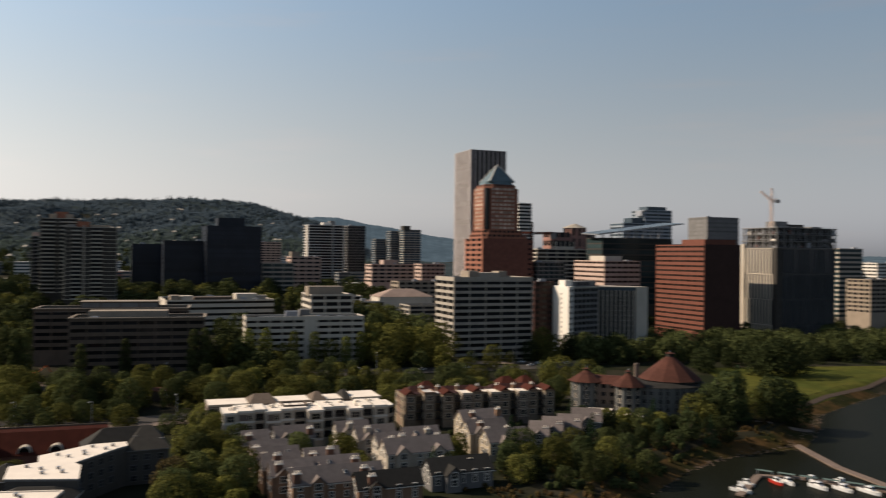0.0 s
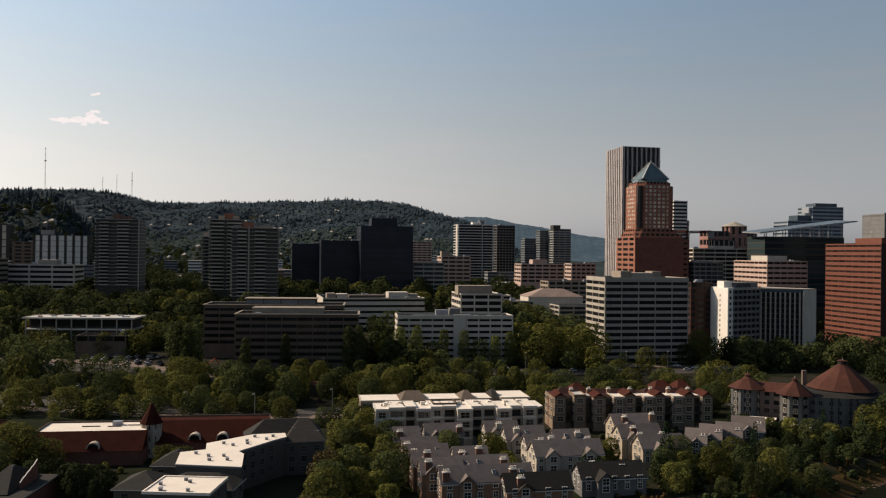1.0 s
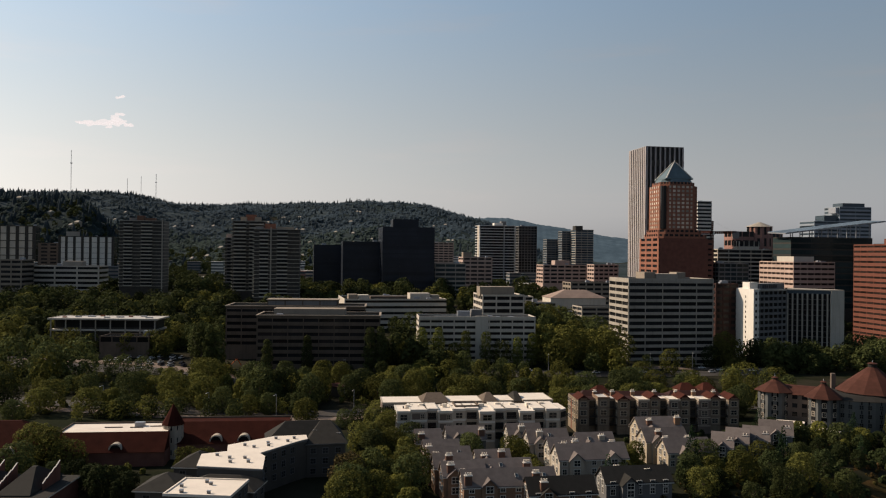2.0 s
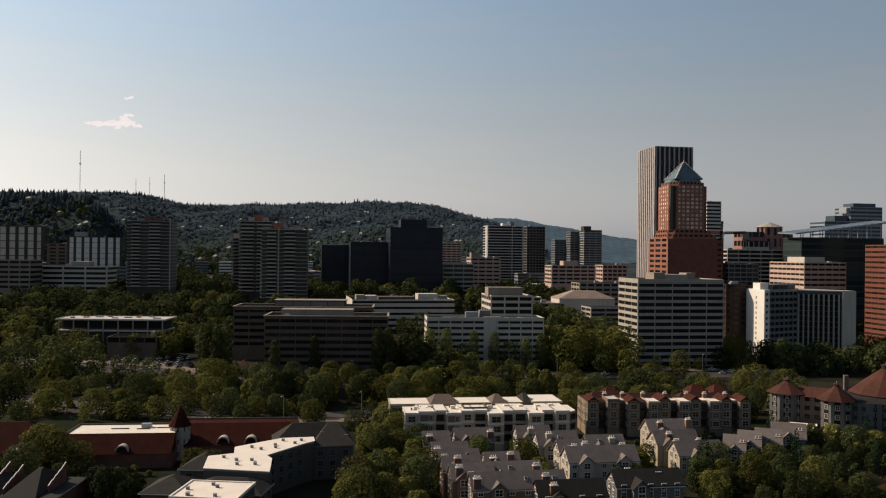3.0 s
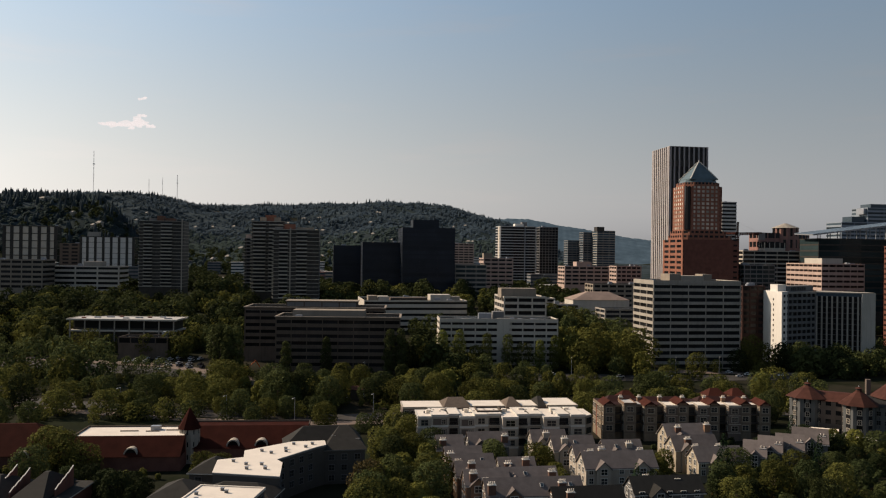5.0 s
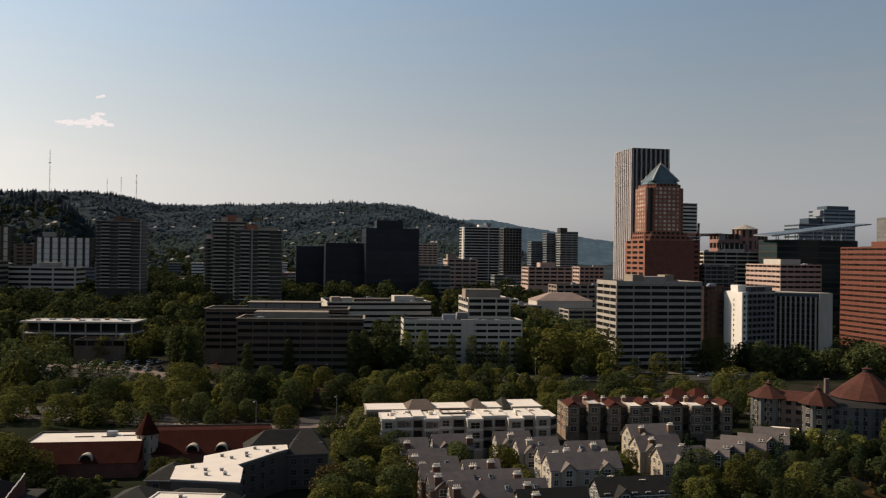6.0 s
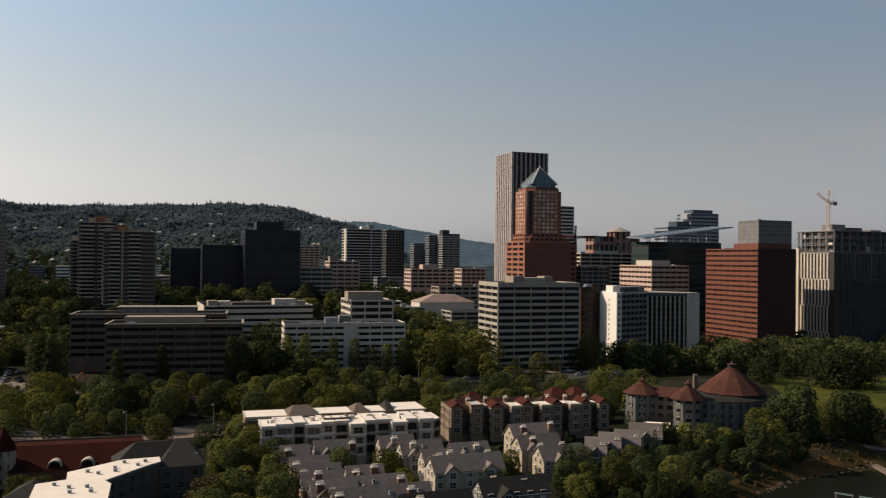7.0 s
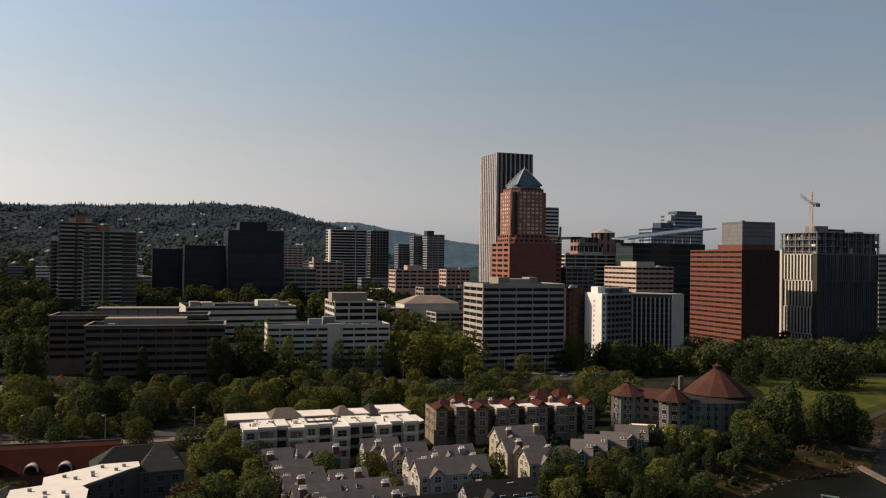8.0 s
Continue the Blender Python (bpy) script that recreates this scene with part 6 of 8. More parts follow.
# the sunlit end wall with its window stacks and a dark recess
for f in range(1, 4):
    for v in (5.2, 8.6, 13.2, 15.6):
        pane(brown_flats, 1.3, 1.6, (-0.03, v, f * E4 / 4 + 0.5, 0, 0, -90), "siding")
boxpart("recess", brown_flats, M["redstone"], -0.06, 10.2, 0, 0.1, 11.6, E4 - 1.0)
u = 0.2
for k, (w, out, top, style) in enumerate(((4.2, 2.6, 0.6, "gable"), (3.2, 0.4, 0.2, "open"), (4.4, 3.0, 1.1, "flat"), (3.0, 0.6, 0.1, "open"), (4.6, 3.4, 0.5, "gable"), (3.4, 1.0, 0.0, "open"), (4.2, 3.2, 0.3, "white"), (4.4, 2.4, 0.9, "gable"), (3.2, 0.4, 0.0, "open"),
                                          (4.2, 3.0, 0.3, "white"), (4.2, 2.2, 0.8, "gable"), (3.2, 0.6, 0.0, "open"), (4.4, 2.8, 0.3, "white"), (4.2, 2.0, 0.8, "gable"), (3.0, 0.5, 0.0, "open"), (4.0, 2.6, 0.7, "gable"))):
    y0, H = 3.4 - out, E4 - 0.2 + top
    wall = M["brickgrey"] if style != "white" else M["taupe"]
    if style == "open":
        for f in range(1, 4):
            z = f * E4 / 4
            boxpart("balcony_opening", brown_flats, M["housepane"], u + 0.3, 3.3, z + 0.2, u + w - 0.3, 3.5, z + 2.5)
            bm = bmesh.new()
            box(bm, u + 0.05, 1.6, z - 0.15, u + w - 0.05, 3.4, z + 0.1)
            box(bm, u + 0.05, 1.6, z + 0.95, u + w - 0.05, 1.7, z + 1.05)
            for q in range(int(w / 0.35)):
                box(bm, u + 0.1 + q * 0.35, 1.62, z + 0.1, u + 0.15 + q * 0.35, 1.68, z + 0.95)
            part("balcony", bm, M["mullion"], brown_flats, "dark metal balcony")
        u += w
        continue
    boxpart("bay_wall", brown_flats, wall, u, y0, -3, u + w, 9, H)
    for f in range(1, 5):
        boxpart("band", brown_flats, M["taupe"] if style != "white" else M["siding"], u - 0.1, y0 - 0.1, f * H / 4 - 0.3, u + w + 0.1, 8.9, f * H / 4 - 0.05)
    for f in range(1, 4):
        pane(brown_flats, 2.2, 1.7, (u + w / 2, y0 - 0.02, f * H / 4 + 0.6), "siding")
        pane(brown_flats, 0.9, 1.7, (u - 0.02, y0 + 1.3, f * H / 4 + 0.6, 0, 0, -90), "siding")
    if style == "gable":
        bm = bmesh.new()
        a = [bm.verts.new(p) for p in ((u - 0.3, y0 - 0.3, H - 0.05), (u + w + 0.3, y0 - 0.3, H - 0.05), (u + w / 2, y0 - 0.3, H + 1.7))]
        b = [bm.verts.new(p) for p in ((u - 0.3, 10, H - 0.05), (u + w + 0.3, 10, H - 0.05), (u + w / 2, 10, H + 1.7))]
        bm.faces.new(a)
        bm.faces.new(b[::-1])
        for i in range(3):
            bm.faces.new((a[(i + 1) % 3], a[i], b[i], b[(i + 1) % 3]))
        part("bay_roof", bm, M["roofred"], brown_flats, "red gabled bay roof")
        boxpart("gable_board", brown_flats, M["brickwarm"], u + 0.8, y0 - 0.36, H, u + w - 0.8, y0 - 0.3, H + 0.5)
    else:
        bm = bmesh.new()
        for q in ((u - 0.15, y0 - 0.15, u + w + 0.15, y0 + 0.15), (u - 0.15, y0 + 0.15, u + 0.15, 9), (u + w - 0.15, y0 + 0.15, u + w + 0.15, 9)):
            box(bm, q[0], q[1], H - 0.05, q[2], q[3], H + 0.5)
        part("parapet", bm, M["siding"] if style == "white" else M["brickwarm"], brown_flats)
        boxpart("roof", brown_flats, M["roofwhite"] if style == "white" else M["roofpale"], u + 0.15, y0 + 0.15, H - 0.04, u + w - 0.15, 9, H + 0.2)
    u += w
for x, y in ((8.5, 9), (15.5, 9.5), (23.5, 9.8), (32, 9.5), (40.5, 9.5), (47.5, 9.5), (55.5, 9.5)):
    chimney(brown_flats, x, y, E4 - 1, E4 + 3.0, 3, "brickwarm", 1.4)
# red roofs that show behind it
for x, y, w in ((38.4, 338, 7.5), (48, 341, 5.5), (4, 322, 6)):
    hut = thing("pavilion", "small pavilion with a red hipped roof behind the flats", "pavilion", pose(x, y, land_z(x, y) - 0.5, 0, 0, 16))
    boxpart("wall", hut, M["brickwarm"], 0, 0, 0, w, 8, 11.9)
    bm = bmesh.new()
    prism(bm, rect(-0.5, -0.5, w + 0.5, 8.5), 11.9, 14.7, rect(w * 0.3, 3.9, w * 0.7, 4.1))
    part("hip_roof", bm, M["roofred"], hut)
    keep_out(x, y, 16, w, 8)


def tiled_cone(root, cx, cy, r, n, z0, z1, rows=9):
    """A tent roof built of lapping courses."""
    for i in range(rows):
        a, b = 1 - i / rows, 1 - (i + 1) / rows
        za, zb = z0 + (z1 - z0) * i / rows, z0 + (z1 - z0) * (i + 1) / rows
        prism_part("tile_course", root, M["rooftile"], ngon(cx, cy, r * a + 0.12, n), za - 0.06, zb, ngon(cx, cy, max(r * b, r * 0.1), n))
    prism_part("roof_vent", root, M["shingledark"], ngon(cx, cy, r * 0.1 + 0.3, n), z1 - (z1 - z0) * 0.15, z1 + 0.1, ngon(cx, cy, r * 0.1 + 0.3, n))
    prism_part("vent_cap", root, M["rooftile"], ngon(cx, cy, r * 0.1 + 0.7, n), z1 + 0.1, z1 + 0.7, ngon(cx, cy, 0.2, n))
    prism_part("finial", root, M["steel"], ngon(cx, cy, 0.2, 6), z1 + 0.5, z1 + 1.4, ngon(cx, cy, 0.06, 6))


g = land_z(105, 340) - 1
inn = thing("hotel_building", "grey clapboard riverside hotel with red tiled tent roofs", "hotel", pose(0, 0, g))
arc = [(90.5, 327), (95, 323.5), (101, 321.5), (108, 321), (115, 322.5), (121, 326), (125, 331), (127, 338), (124, 348), (113, 353), (101, 351), (93, 344)]
stage(inn, arc, 0, 4, 3.4, 0.55, "bluegrey", "glass", 4.0, 2.0, 0.3, edges=(0, 1, 2, 3, 4, 5, 6, 11))
prism_part("eave_roof", inn, M["shingledark"], [(x + (x - 109) * 0.03, y + (y - 337) * 0.03) for x, y in arc], 13.6, 15.0, inset(arc, 3.5), "brown lower eave roof")
prism_part("drum_wall", inn, M["bluegrey"], ngon(112, 338, 12.5, 12), 13, 17.2 - g)
tiled_cone(inn, 112, 338, 13.6, 12, 17.0 - g, 27.6 - g)
boxpart("chimney", inn, M["taupe"], 98.2, 343, 12, 99.8, 345, 22.5 - g)
stage(inn, ngon(90.5, 325.0, 5.6, 8, 0.2), 0, 4, 3.5, 0.5, "bluegrey", "glass", 3.0, 1.1, 0.25, edges=(3, 4, 5, 6, 7))
tiled_cone(inn, 90.5, 325.0, 7.2, 8, 14.2, 21.4 - g, 6)
stage(inn, [(70, 336), (90, 329), (94, 341), (74, 348)], 0, 4, 3.4, 0.5, "taupe", "glass", 3.4, 1.6, 0.25, edges=(0, 3))
prism_part("roof", inn, M["rooftile"], [(69.5, 335.5), (90.5, 328.5), (94.5, 341.5), (73.5, 348.5)], 13.6, 16.4, [(73, 341), (91, 335), (92, 337), (74, 343)])
stage(inn, ngon(75.5, 338.5, 6.8, 8, 0.2), 0, 4, 3.5, 0.5, "bluegrey", "glass", 3.0, 1.3, 0.25, edges=(3, 4, 5, 6, 7))
tiled_cone(inn, 75.5, 338.5, 8.0, 8, 14.2, 20.6 - g, 7)
for e in range(6):
    (xa, ya), (xb, yb) = arc[e], arc[e + 1]
    for s in (0.3, 0.72):
        for f in range(1, 4):
            pane(inn, 1.3, 1.5, (xa + (xb - xa) * s, ya + (yb - ya) * s - 0.06, f * 3.4 + 0.4, 0, 0, math.degrees(math.atan2(yb - ya, xb - xa))), "bluegrey")
for k, (tx, ty, tr) in enumerate(((90.5, 325.0, 5.6), (75.5, 338.5, 6.8))):
    for e in (3, 4, 5, 6):
        an = 0.2 + math.tau * (e + 0.5) / 8
        for f in range(1, 4):
            pane(inn, 1.1, 1.6, (tx + tr * 0.935 * math.cos(an), ty + tr * 0.935 * math.sin(an), f * 3.5 + 0.4, 0, 0, math.degrees(an) + 90), "siding")
prism_part("awning", inn, M["canvas"], [(73, 324), (83, 322), (84, 326), (74, 328)], 4.1, 4.25, label="long pale awning")
keep_out(66, 320, 0, 64, 34)

# terrace umbrellas
for x, y in ((80.5, 316.5), (84, 315.5), (88.6, 315.0), (91.5, 314.2)):
    u = thing("parasol", "cream canvas parasol on the hotel terrace", "parasol", pose(x, y, land_z(x, y)), "terrace parasols")
    prism_part("pole", u, M["mullion"], ngon(0, 0, 0.06, 6), -0.5, 2.6)
    prism_part("canopy", u, M["canvas"], ngon(0, 0, 2.5, 8), 2.4, 3.7, ngon(0, 0, 0.1, 8))


# ---- the block with dark hipped roofs and bright flat roofs
def hip_block(x, y, a, w, d, eave, rise, wall, roof, label, flat=None, windows=True):
    g = land_z(x, y) - 1
    root = thing("apartment_building", label, "apartment building", pose(x, y, g, 0, 0, a), "hip-roofed apartment blocks")
    keep_out(x, y, a, w, d, 0.5)
    E = eave - g
    boxpart("wall", root, M[wall], 0, 0, 0, w, d, E)
    if rise:
        m = min(w, d) / 2 * 0.96
        bm = bmesh.new()
        prism(bm, rect(-0.6, -0.6, w + 0.6, d + 0.6), E, E + rise, rect(m, m, w - m, d - m) if w != d else rect(m, m, w - m, d - m))
        part("hip_roof", bm, M[roof], root, "dark shingle hipped roof")
        boxpart("eave_board", root, M["trim"], -0.62, -0.62, E - 0.25, w + 0.62, d + 0.62, E - 0.02)
    else:
        bm = bmesh.new()
        for q in ((-0.2, -0.2, w + 0.2, 0.2), (-0.2, d - 0.2, w + 0.2, d + 0.2), (-0.2, 0.2, 0.2, d - 0.2), (w - 0.2, 0.2, w + 0.2, d - 0.2)):
            box(bm, q[0], q[1], E - 0.3, q[2], q[3], E + 0.35)
        part("parapet", bm, M["roofwhite"], root)
        boxpart("roof", root, M["roofwhite"], 0.2, 0.2, E - 0.2, w - 0.2, d - 0.2, E + 0.1, label="bright white membrane roof")
        r = random.Random(int(x * 7))
        for _ in range(6):
            px, py = r.uniform(1.5, w - 1.5), r.uniform(1.5, d - 1.5)
            v = boxpart("roof_vent", root, M["grey"], px - 0.35, py - 0.3, E, px + 0.35, py + 0.3, E + 0.7)
            boxpart("vent_cap", v, M["steel"], px - 0.45, py - 0.4, E + 0.7, px + 0.45, py + 0.4, E + 0.8)
    if windows:
        for f in range(2):
            z = E - 2.6 - f * 3.0
            for j in range(max(1, int(w / 4))):
                pane(root, 1.6, 1.5, ((j + 0.5) * w / max(1, int(w / 4)), -0.02, z), "sidinggrey")
            for j in range(max(1, int(d / 4))):
                pane(root, 1.6, 1.5, (w + 0.02, (j + 0.5) * d / max(1, int(d / 4)), z, 0, 0, 90), "sidinggrey")
    return root


WB = "grey apartment block under a bright white flat roof"
HB = "grey apartment block under a dark hipped shingle roof"
hip_block(-94.0, 160.0, 6, 15.5, 13.5, 13.6, 0, "sidingdark", "shingledark", WB)
hip_block(-96.5, 174.2, 5, 17.5, 9.6, 10.8, 2.6, "sidingdark", "shingledark", HB)
hip_block(-111.5, 197.5, 8, 10, 12, 9.5, 3.0, "sidingdark", "shingledark", HB)
hip_block(-109.6, 174.5, 8, 11.5, 12.5, 9.5, 3.0, "sidingdark", "shingledark", HB)


def cranked_block():
    """The long block whose one bright roof bends round to a pair of dark hipped wings."""
    ox, oy = -90.0, 205.0
    g = land_z(ox, oy) - 1
    root = thing("apartment_building", "long grey apartment block, white membrane roof and dark hipped wings", "apartment building", pose(ox, oy, g), "hip-roofed apartment blocks")
    plan = [(x - ox, y - oy) for x, y in ((-97.8, 184.2), (-80.4, 184.9), (-84.9, 197.6), (-87.6, 200.5), (-82.6, 216.0), (-80.8, 219.7), (-85.5, 230.4), (-99.9, 207.3), (-97.0, 200.5), (-102.3, 196.1))]
    keep_out(-101, 184, 0, 20, 47, 0.5)
    E = 13.8 - g
    prism_part("wall", root, M["sidingdark"], plan, 0, E - 0.1)
    cx, cy = 0.5, -2.0
    prism_part("fascia", root, M["grey"], [(cx + (x - cx) * 1.015, cy + (y - cy) * 1.008) for x, y in plan], E - 0.45, E - 0.04)
    prism_part("roof", root, M["roofwhite"], [(cx + (x - cx) * 1.02, cy + (y - cy) * 1.012) for x, y in plan], E - 0.035, E + 0.16, label="bright white membrane roof")
    for x, y in ((-95.0, 207.5), (-91.6, 206.0), (-89.6, 211.5), (-88.4, 208.8), (-89.6, 217.5), (-85.0, 215.0), (-84.5, 219.0), (-86.0, 226.5), (-84.6, 226.0), (-97.5, 195.0), (-93.0, 193.0), (-89.0, 193.8), (-91.0, 189.0), (-86.5, 190.2)):
        v = boxpart("roof_vent", root, M["grey"], x - ox - 0.35, y - oy - 0.3, E + 0.1, x - ox + 0.35, y - oy + 0.3, E + 0.75)
        boxpart("vent_cap", v, M["steel"], x - ox - 0.45, y - oy - 0.4, E + 0.75, x - ox + 0.45, y - oy + 0.4, E + 0.85)
    for i, bays in ((1, 3), (3, 4)):
        (xa, ya), (xb, yb) = plan[i], plan[i + 1]
        turn = math.atan2(yb - ya, xb - xa)
        for k in range(bays):
            q = (k + 0.5) / bays
            for f in range(3):
                pane(root, 1.6, 1.6, (xa + (xb - xa) * q + 0.02 * math.sin(turn), ya + (yb - ya) * q - 0.02 * math.cos(turn), E - 2.8 - 3.0 * f, 0, 0, math.degrees(turn)), "sidinggrey")
    turn = math.radians(23.5)

    def swing(px, py, pts):
        return [(px - ox + u * math.cos(turn) - v * math.sin(turn), py - oy + u * math.sin(turn) + v * math.cos(turn)) for u, v in pts]

    for px, py, w, d, ridge in ((-93.2, 218.4, 20.0, 13.0, (6.0, 6.2, 19.0, 6.8)), (-81.0, 218.8, 12.5, 20.0, (5.3, 10.2, 8.4, 11.0))):
        keep_out(px, py, 23.5, w, d, 0.5)
        prism_part("wing", root, M["sidingdark"], swing(px, py, rect(0.5, 0.5, w - 0.5, d - 0.5)), 0, 12.4 - g)
        prism_part("eave_board", root, M["grey"], swing(px, py, rect(-0.05, -0.05, w + 0.05, d + 0.05)), 12.2 - g, 12.45 - g)
        prism_part("hip_roof", root, M["shingledark"], swing(px, py, rect(-0.1, -0.1, w + 0.1, d + 0.1)), 12.455 - g, 17.4 - g, swing(px, py, rect(*ridge)), "dark shingle hipped roof")
    for f in range(3):
        for u in (2.4, 6.0, 9.8):
            (wx, wy), = swing(-81.0, 218.8, [(u, 0.48)])
            pane(root, 1.5, 1.5, (wx, wy, 9.6 - 3.0 * f - g, 0, 0, 23.5), "sidinggrey")
    for u, v, z in ((3.4, 6.4, 15.3), (10.2, 4.6, 14.6)):
        (wx, wy), = swing(-81.0, 218.8, [(u, v)])
        boxpart("skylight", root, M["grey"], wx - 0.7, wy - 0.4, z - g - 0.6, wx + 0.7, wy + 0.4, z - g + 0.1)


cranked_block()

dark_block = hip_block(-156.0, 158.0, 12, 28, 24, 8.5, 0.7, "darkred", "shingledark", "dark brick block with a shingle roof and stepped party walls", windows=False)
gb = land_z(-156.0, 158.0) - 1
prism_part("hip_roof", dark_block, M["shingledark"], rect(15.8, 3.6, 24.4, 23.5), 9.0 - gb, 13.0 - gb, rect(19.2, 15.6, 20.4, 17.0), "dark shingle hipped roof")
prism_part("hip_roof", dark_block, M["shingledark"], rect(2.6, 2.0, 14.6, 22.5), 9.0 - gb, 12.6 - gb, rect(7.4, 13.6, 9.4, 15.0), "dark shingle hipped roof")
for u, v in ((15.2, 6.4), (24.9, 9.3), (10.4, 9.5), (1.6, 8.0)):
    for k in range(4):
        va, za, long = v + 2.35 * k, 10.3 + 0.72 * k - gb, (2.2, 2.2, 2.2, 3.0)[k]
        for title, half, low, high, key in (("party_wall", 0.16, 8.6 - gb, za, "darkred"), ("coping", 0.13, za + 0.004, za + 0.16, "bright")):
            bm = bmesh.new()
            box(bm, u - half, va, low, u + half, va + long, high)
            for w in bm.verts:
                if w.co.y > va + 1 and w.co.z > za - 0.01:
                    w.co.z += 0.42 * long
            part(title, bm, M[key], dark_block, "white metal coping" if key == "bright" else "")

# the long hall with red slopes, arches and a spired turret
g = land_z(-160, 215) - 1
red_hall = thing("hall_building", "long brick hall with red metal slopes, arched windows and a turret", "hall", pose(-194.4, 202.2, g, 0, 0, 17))
keep_out(-194.4, 202.2, 17, 76, 24)
keep_out(-123, 232, 16, 30, 18)


def slope_wing(x0, x1, y0, y1, run, eave, top, back_roof, arches):
    boxpart("wall", red_hall, M["darkred"], x0, y0, 0, x1, y1, eave - g)
    boxpart("upper_wall", red_hall, M["darkred"], x0 + 0.1, y0 + run, eave - g, x1 - 0.1, y1 - 0.1, top - g - 0.4)
    bm = bmesh.new()
    a = [bm.verts.new(p) for p in ((x0, y0 - 0.5, eave - g), (x0, y0 + run + 0.4, top - g), (x0, y0 + run + 0.4, eave - g))]
    b = [bm.verts.new(p) for p in ((x1, y0 - 0.5, eave - g), (x1, y0 + run + 0.4, top - g), (x1, y0 + run + 0.4, eave - g))]
    bm.faces.new(a)
    bm.faces.new(b[::-1])
    for i in range(3):
        bm.faces.new((a[i], a[(i + 1) % 3], b[(i + 1) % 3], b[i]))
    bmesh.ops.recalc_face_normals(bm, faces=bm.faces)
    part("roof_slope", bm, M["roofhall"], red_hall, "red standing-seam roof slope")
    boxpart("roof", red_hall, M[back_roof], x0 + 0.2, y0 + run + 0.4, top - g - 0.5, x1 - 0.2, y1, top - g - 0.1, label=M[back_roof].name.replace("_", " "))
    bm = bmesh.new()
    for q in ((x0, y1 - 0.3, x1, y1), (x0, y0 + run + 0.4, x0 + 0.25, y1), (x1 - 0.25, y0 + run + 0.4, x1, y1)):
        box(bm, q[0], q[1], top - g - 0.5, q[2], q[3], top - g + 0.4)
    part("parapet", bm, M["brown"], red_hall)
    for u in arches:
        arch = part("arched_dormer", arch_mesh, None, red_hall, at=(u, y0 + 1.5, eave - g + 0.5))
        part("arch_hood", hood_mesh, None, arch)


bm = bmesh.new()
prism(bm, [(1.7 * math.cos(math.pi * i / 10), 1.7 * math.sin(math.pi * i / 10)) for i in range(11)], 0, 3.5)
for v in bm.verts:
    v.co = Vector((v.co.x, v.co.z - 0.6, v.co.y))
bmesh.ops.recalc_face_normals(bm, faces=bm.faces)
arch_mesh = mesh("arched_dormer", bm, M["glass"])
bm = bmesh.new()
rings = []
for i in range(11):
    an = math.pi * i / 10
    rings.append([bm.verts.new((ra * math.cos(an), yy, ra * math.sin(an))) for ra, yy in ((1.7, -1.1), (2.1, -1.1), (2.1, 2.6), (1.7, 2.6))])
for a, b in zip(rings, rings[1:]):
    for j in range(4):
        bm.faces.new((a[j], a[(j + 1) % 4], b[(j + 1) % 4], b[j]))
bm.faces.new(rings[0])
bm.faces.new(rings[-1])
bmesh.ops.recalc_face_normals(bm, faces=bm.faces)
hood_mesh = mesh("arch_hood", bm, M["siding"])
slope_wing(36.2, 69.5, 0, 20, 6, 7.0, 12.0, "roofwhite", (54.6,))
boxpart("wall", red_hall, M["darkred"], -12, -1, 0, 36, 20, 7.8 - g)
prism_part("hip_roof", red_hall, M["roofhall"], rect(-12.6, -1.6, 36.4, 20.6), 7.8 - g, 15.4 - g, rect(-2, 9, 24, 10), "dark red hipped roof")
for u in (8, 24):
    arch = part("arched_dormer", arch_mesh, None, red_hall, at=(u, -0.6, 7.2 - g))
    part("arch_hood", hood_mesh, None, arch)
slope_wing(69.7, 107, 9, 24, 8, 7.2, 12.7, "roofhall", (83.6, 92.4))
for u, v, n in ((48, 13, 8), (56, 12.5, 6), (62, 14, 7)):
    boxpart("roof_duct", red_hall, M["brown"], u, v, 11.8 - g, u + n * 0.7, v + 0.3, 12.2 - g)
boxpart("rooftop_unit", red_hall, M["steel"], 57, 14.5, 11.8 - g, 60, 16.5, 13.2 - g)
stage(red_hall, ngon(69.8, 11.5, 3.2, 10), 0, 3, (13.2 - g) / 3, 0.6, "concrete", "glass", 2.0, 0.8, 0.2, edges=(5, 6, 7, 8, 9))
prism_part("spire", red_hall, M["roofhall"], ngon(69.8, 11.5, 3.7, 10), 13.2 - g, 19.8 - g, ngon(69.8, 11.5, 0.08, 10), "dark red conical spire")

# ---- ground surfaces
ribbon("road", ((-360, 318), (-250, 312), (-160, 306), (-110, 312), (-60, 335), (10, 352), (70, 372), (110, 398)), 13, M["asphalt"], 0.12, "grey asphalt road through the trees", "road")
ribbon("pavement", ((-360, 303), (-250, 298), (-160, 293), (-110, 300), (-80, 312)), 7, M["pave"], 0.16, "pale concrete promenade beside the road", "pavement")
ribbon("road", ((-330, 392), (-230, 388), (-160, 376), (-80, 400), (20, 440), (75, 474), (130, 510)), 16, M["asphalt"], 0.12, "wide asphalt avenue in front of the offices", "road")
ribbon("pavement", ((-330, 405), (-236, 402), (-170, 380)), 8, M["pave"], 0.16, "pale parking strip beside the avenue", "pavement")
ribbon("pavement", ((20, 462), (75, 492), (110, 505)), 9, M["pave"], 0.2, "pale paved forecourt", "pavement")
ribbon("road", ((-62, 205), (-58, 250), (-75, 292)), 7, M["asphalt"], 0.12, "narrow asphalt lane between houses", "road")
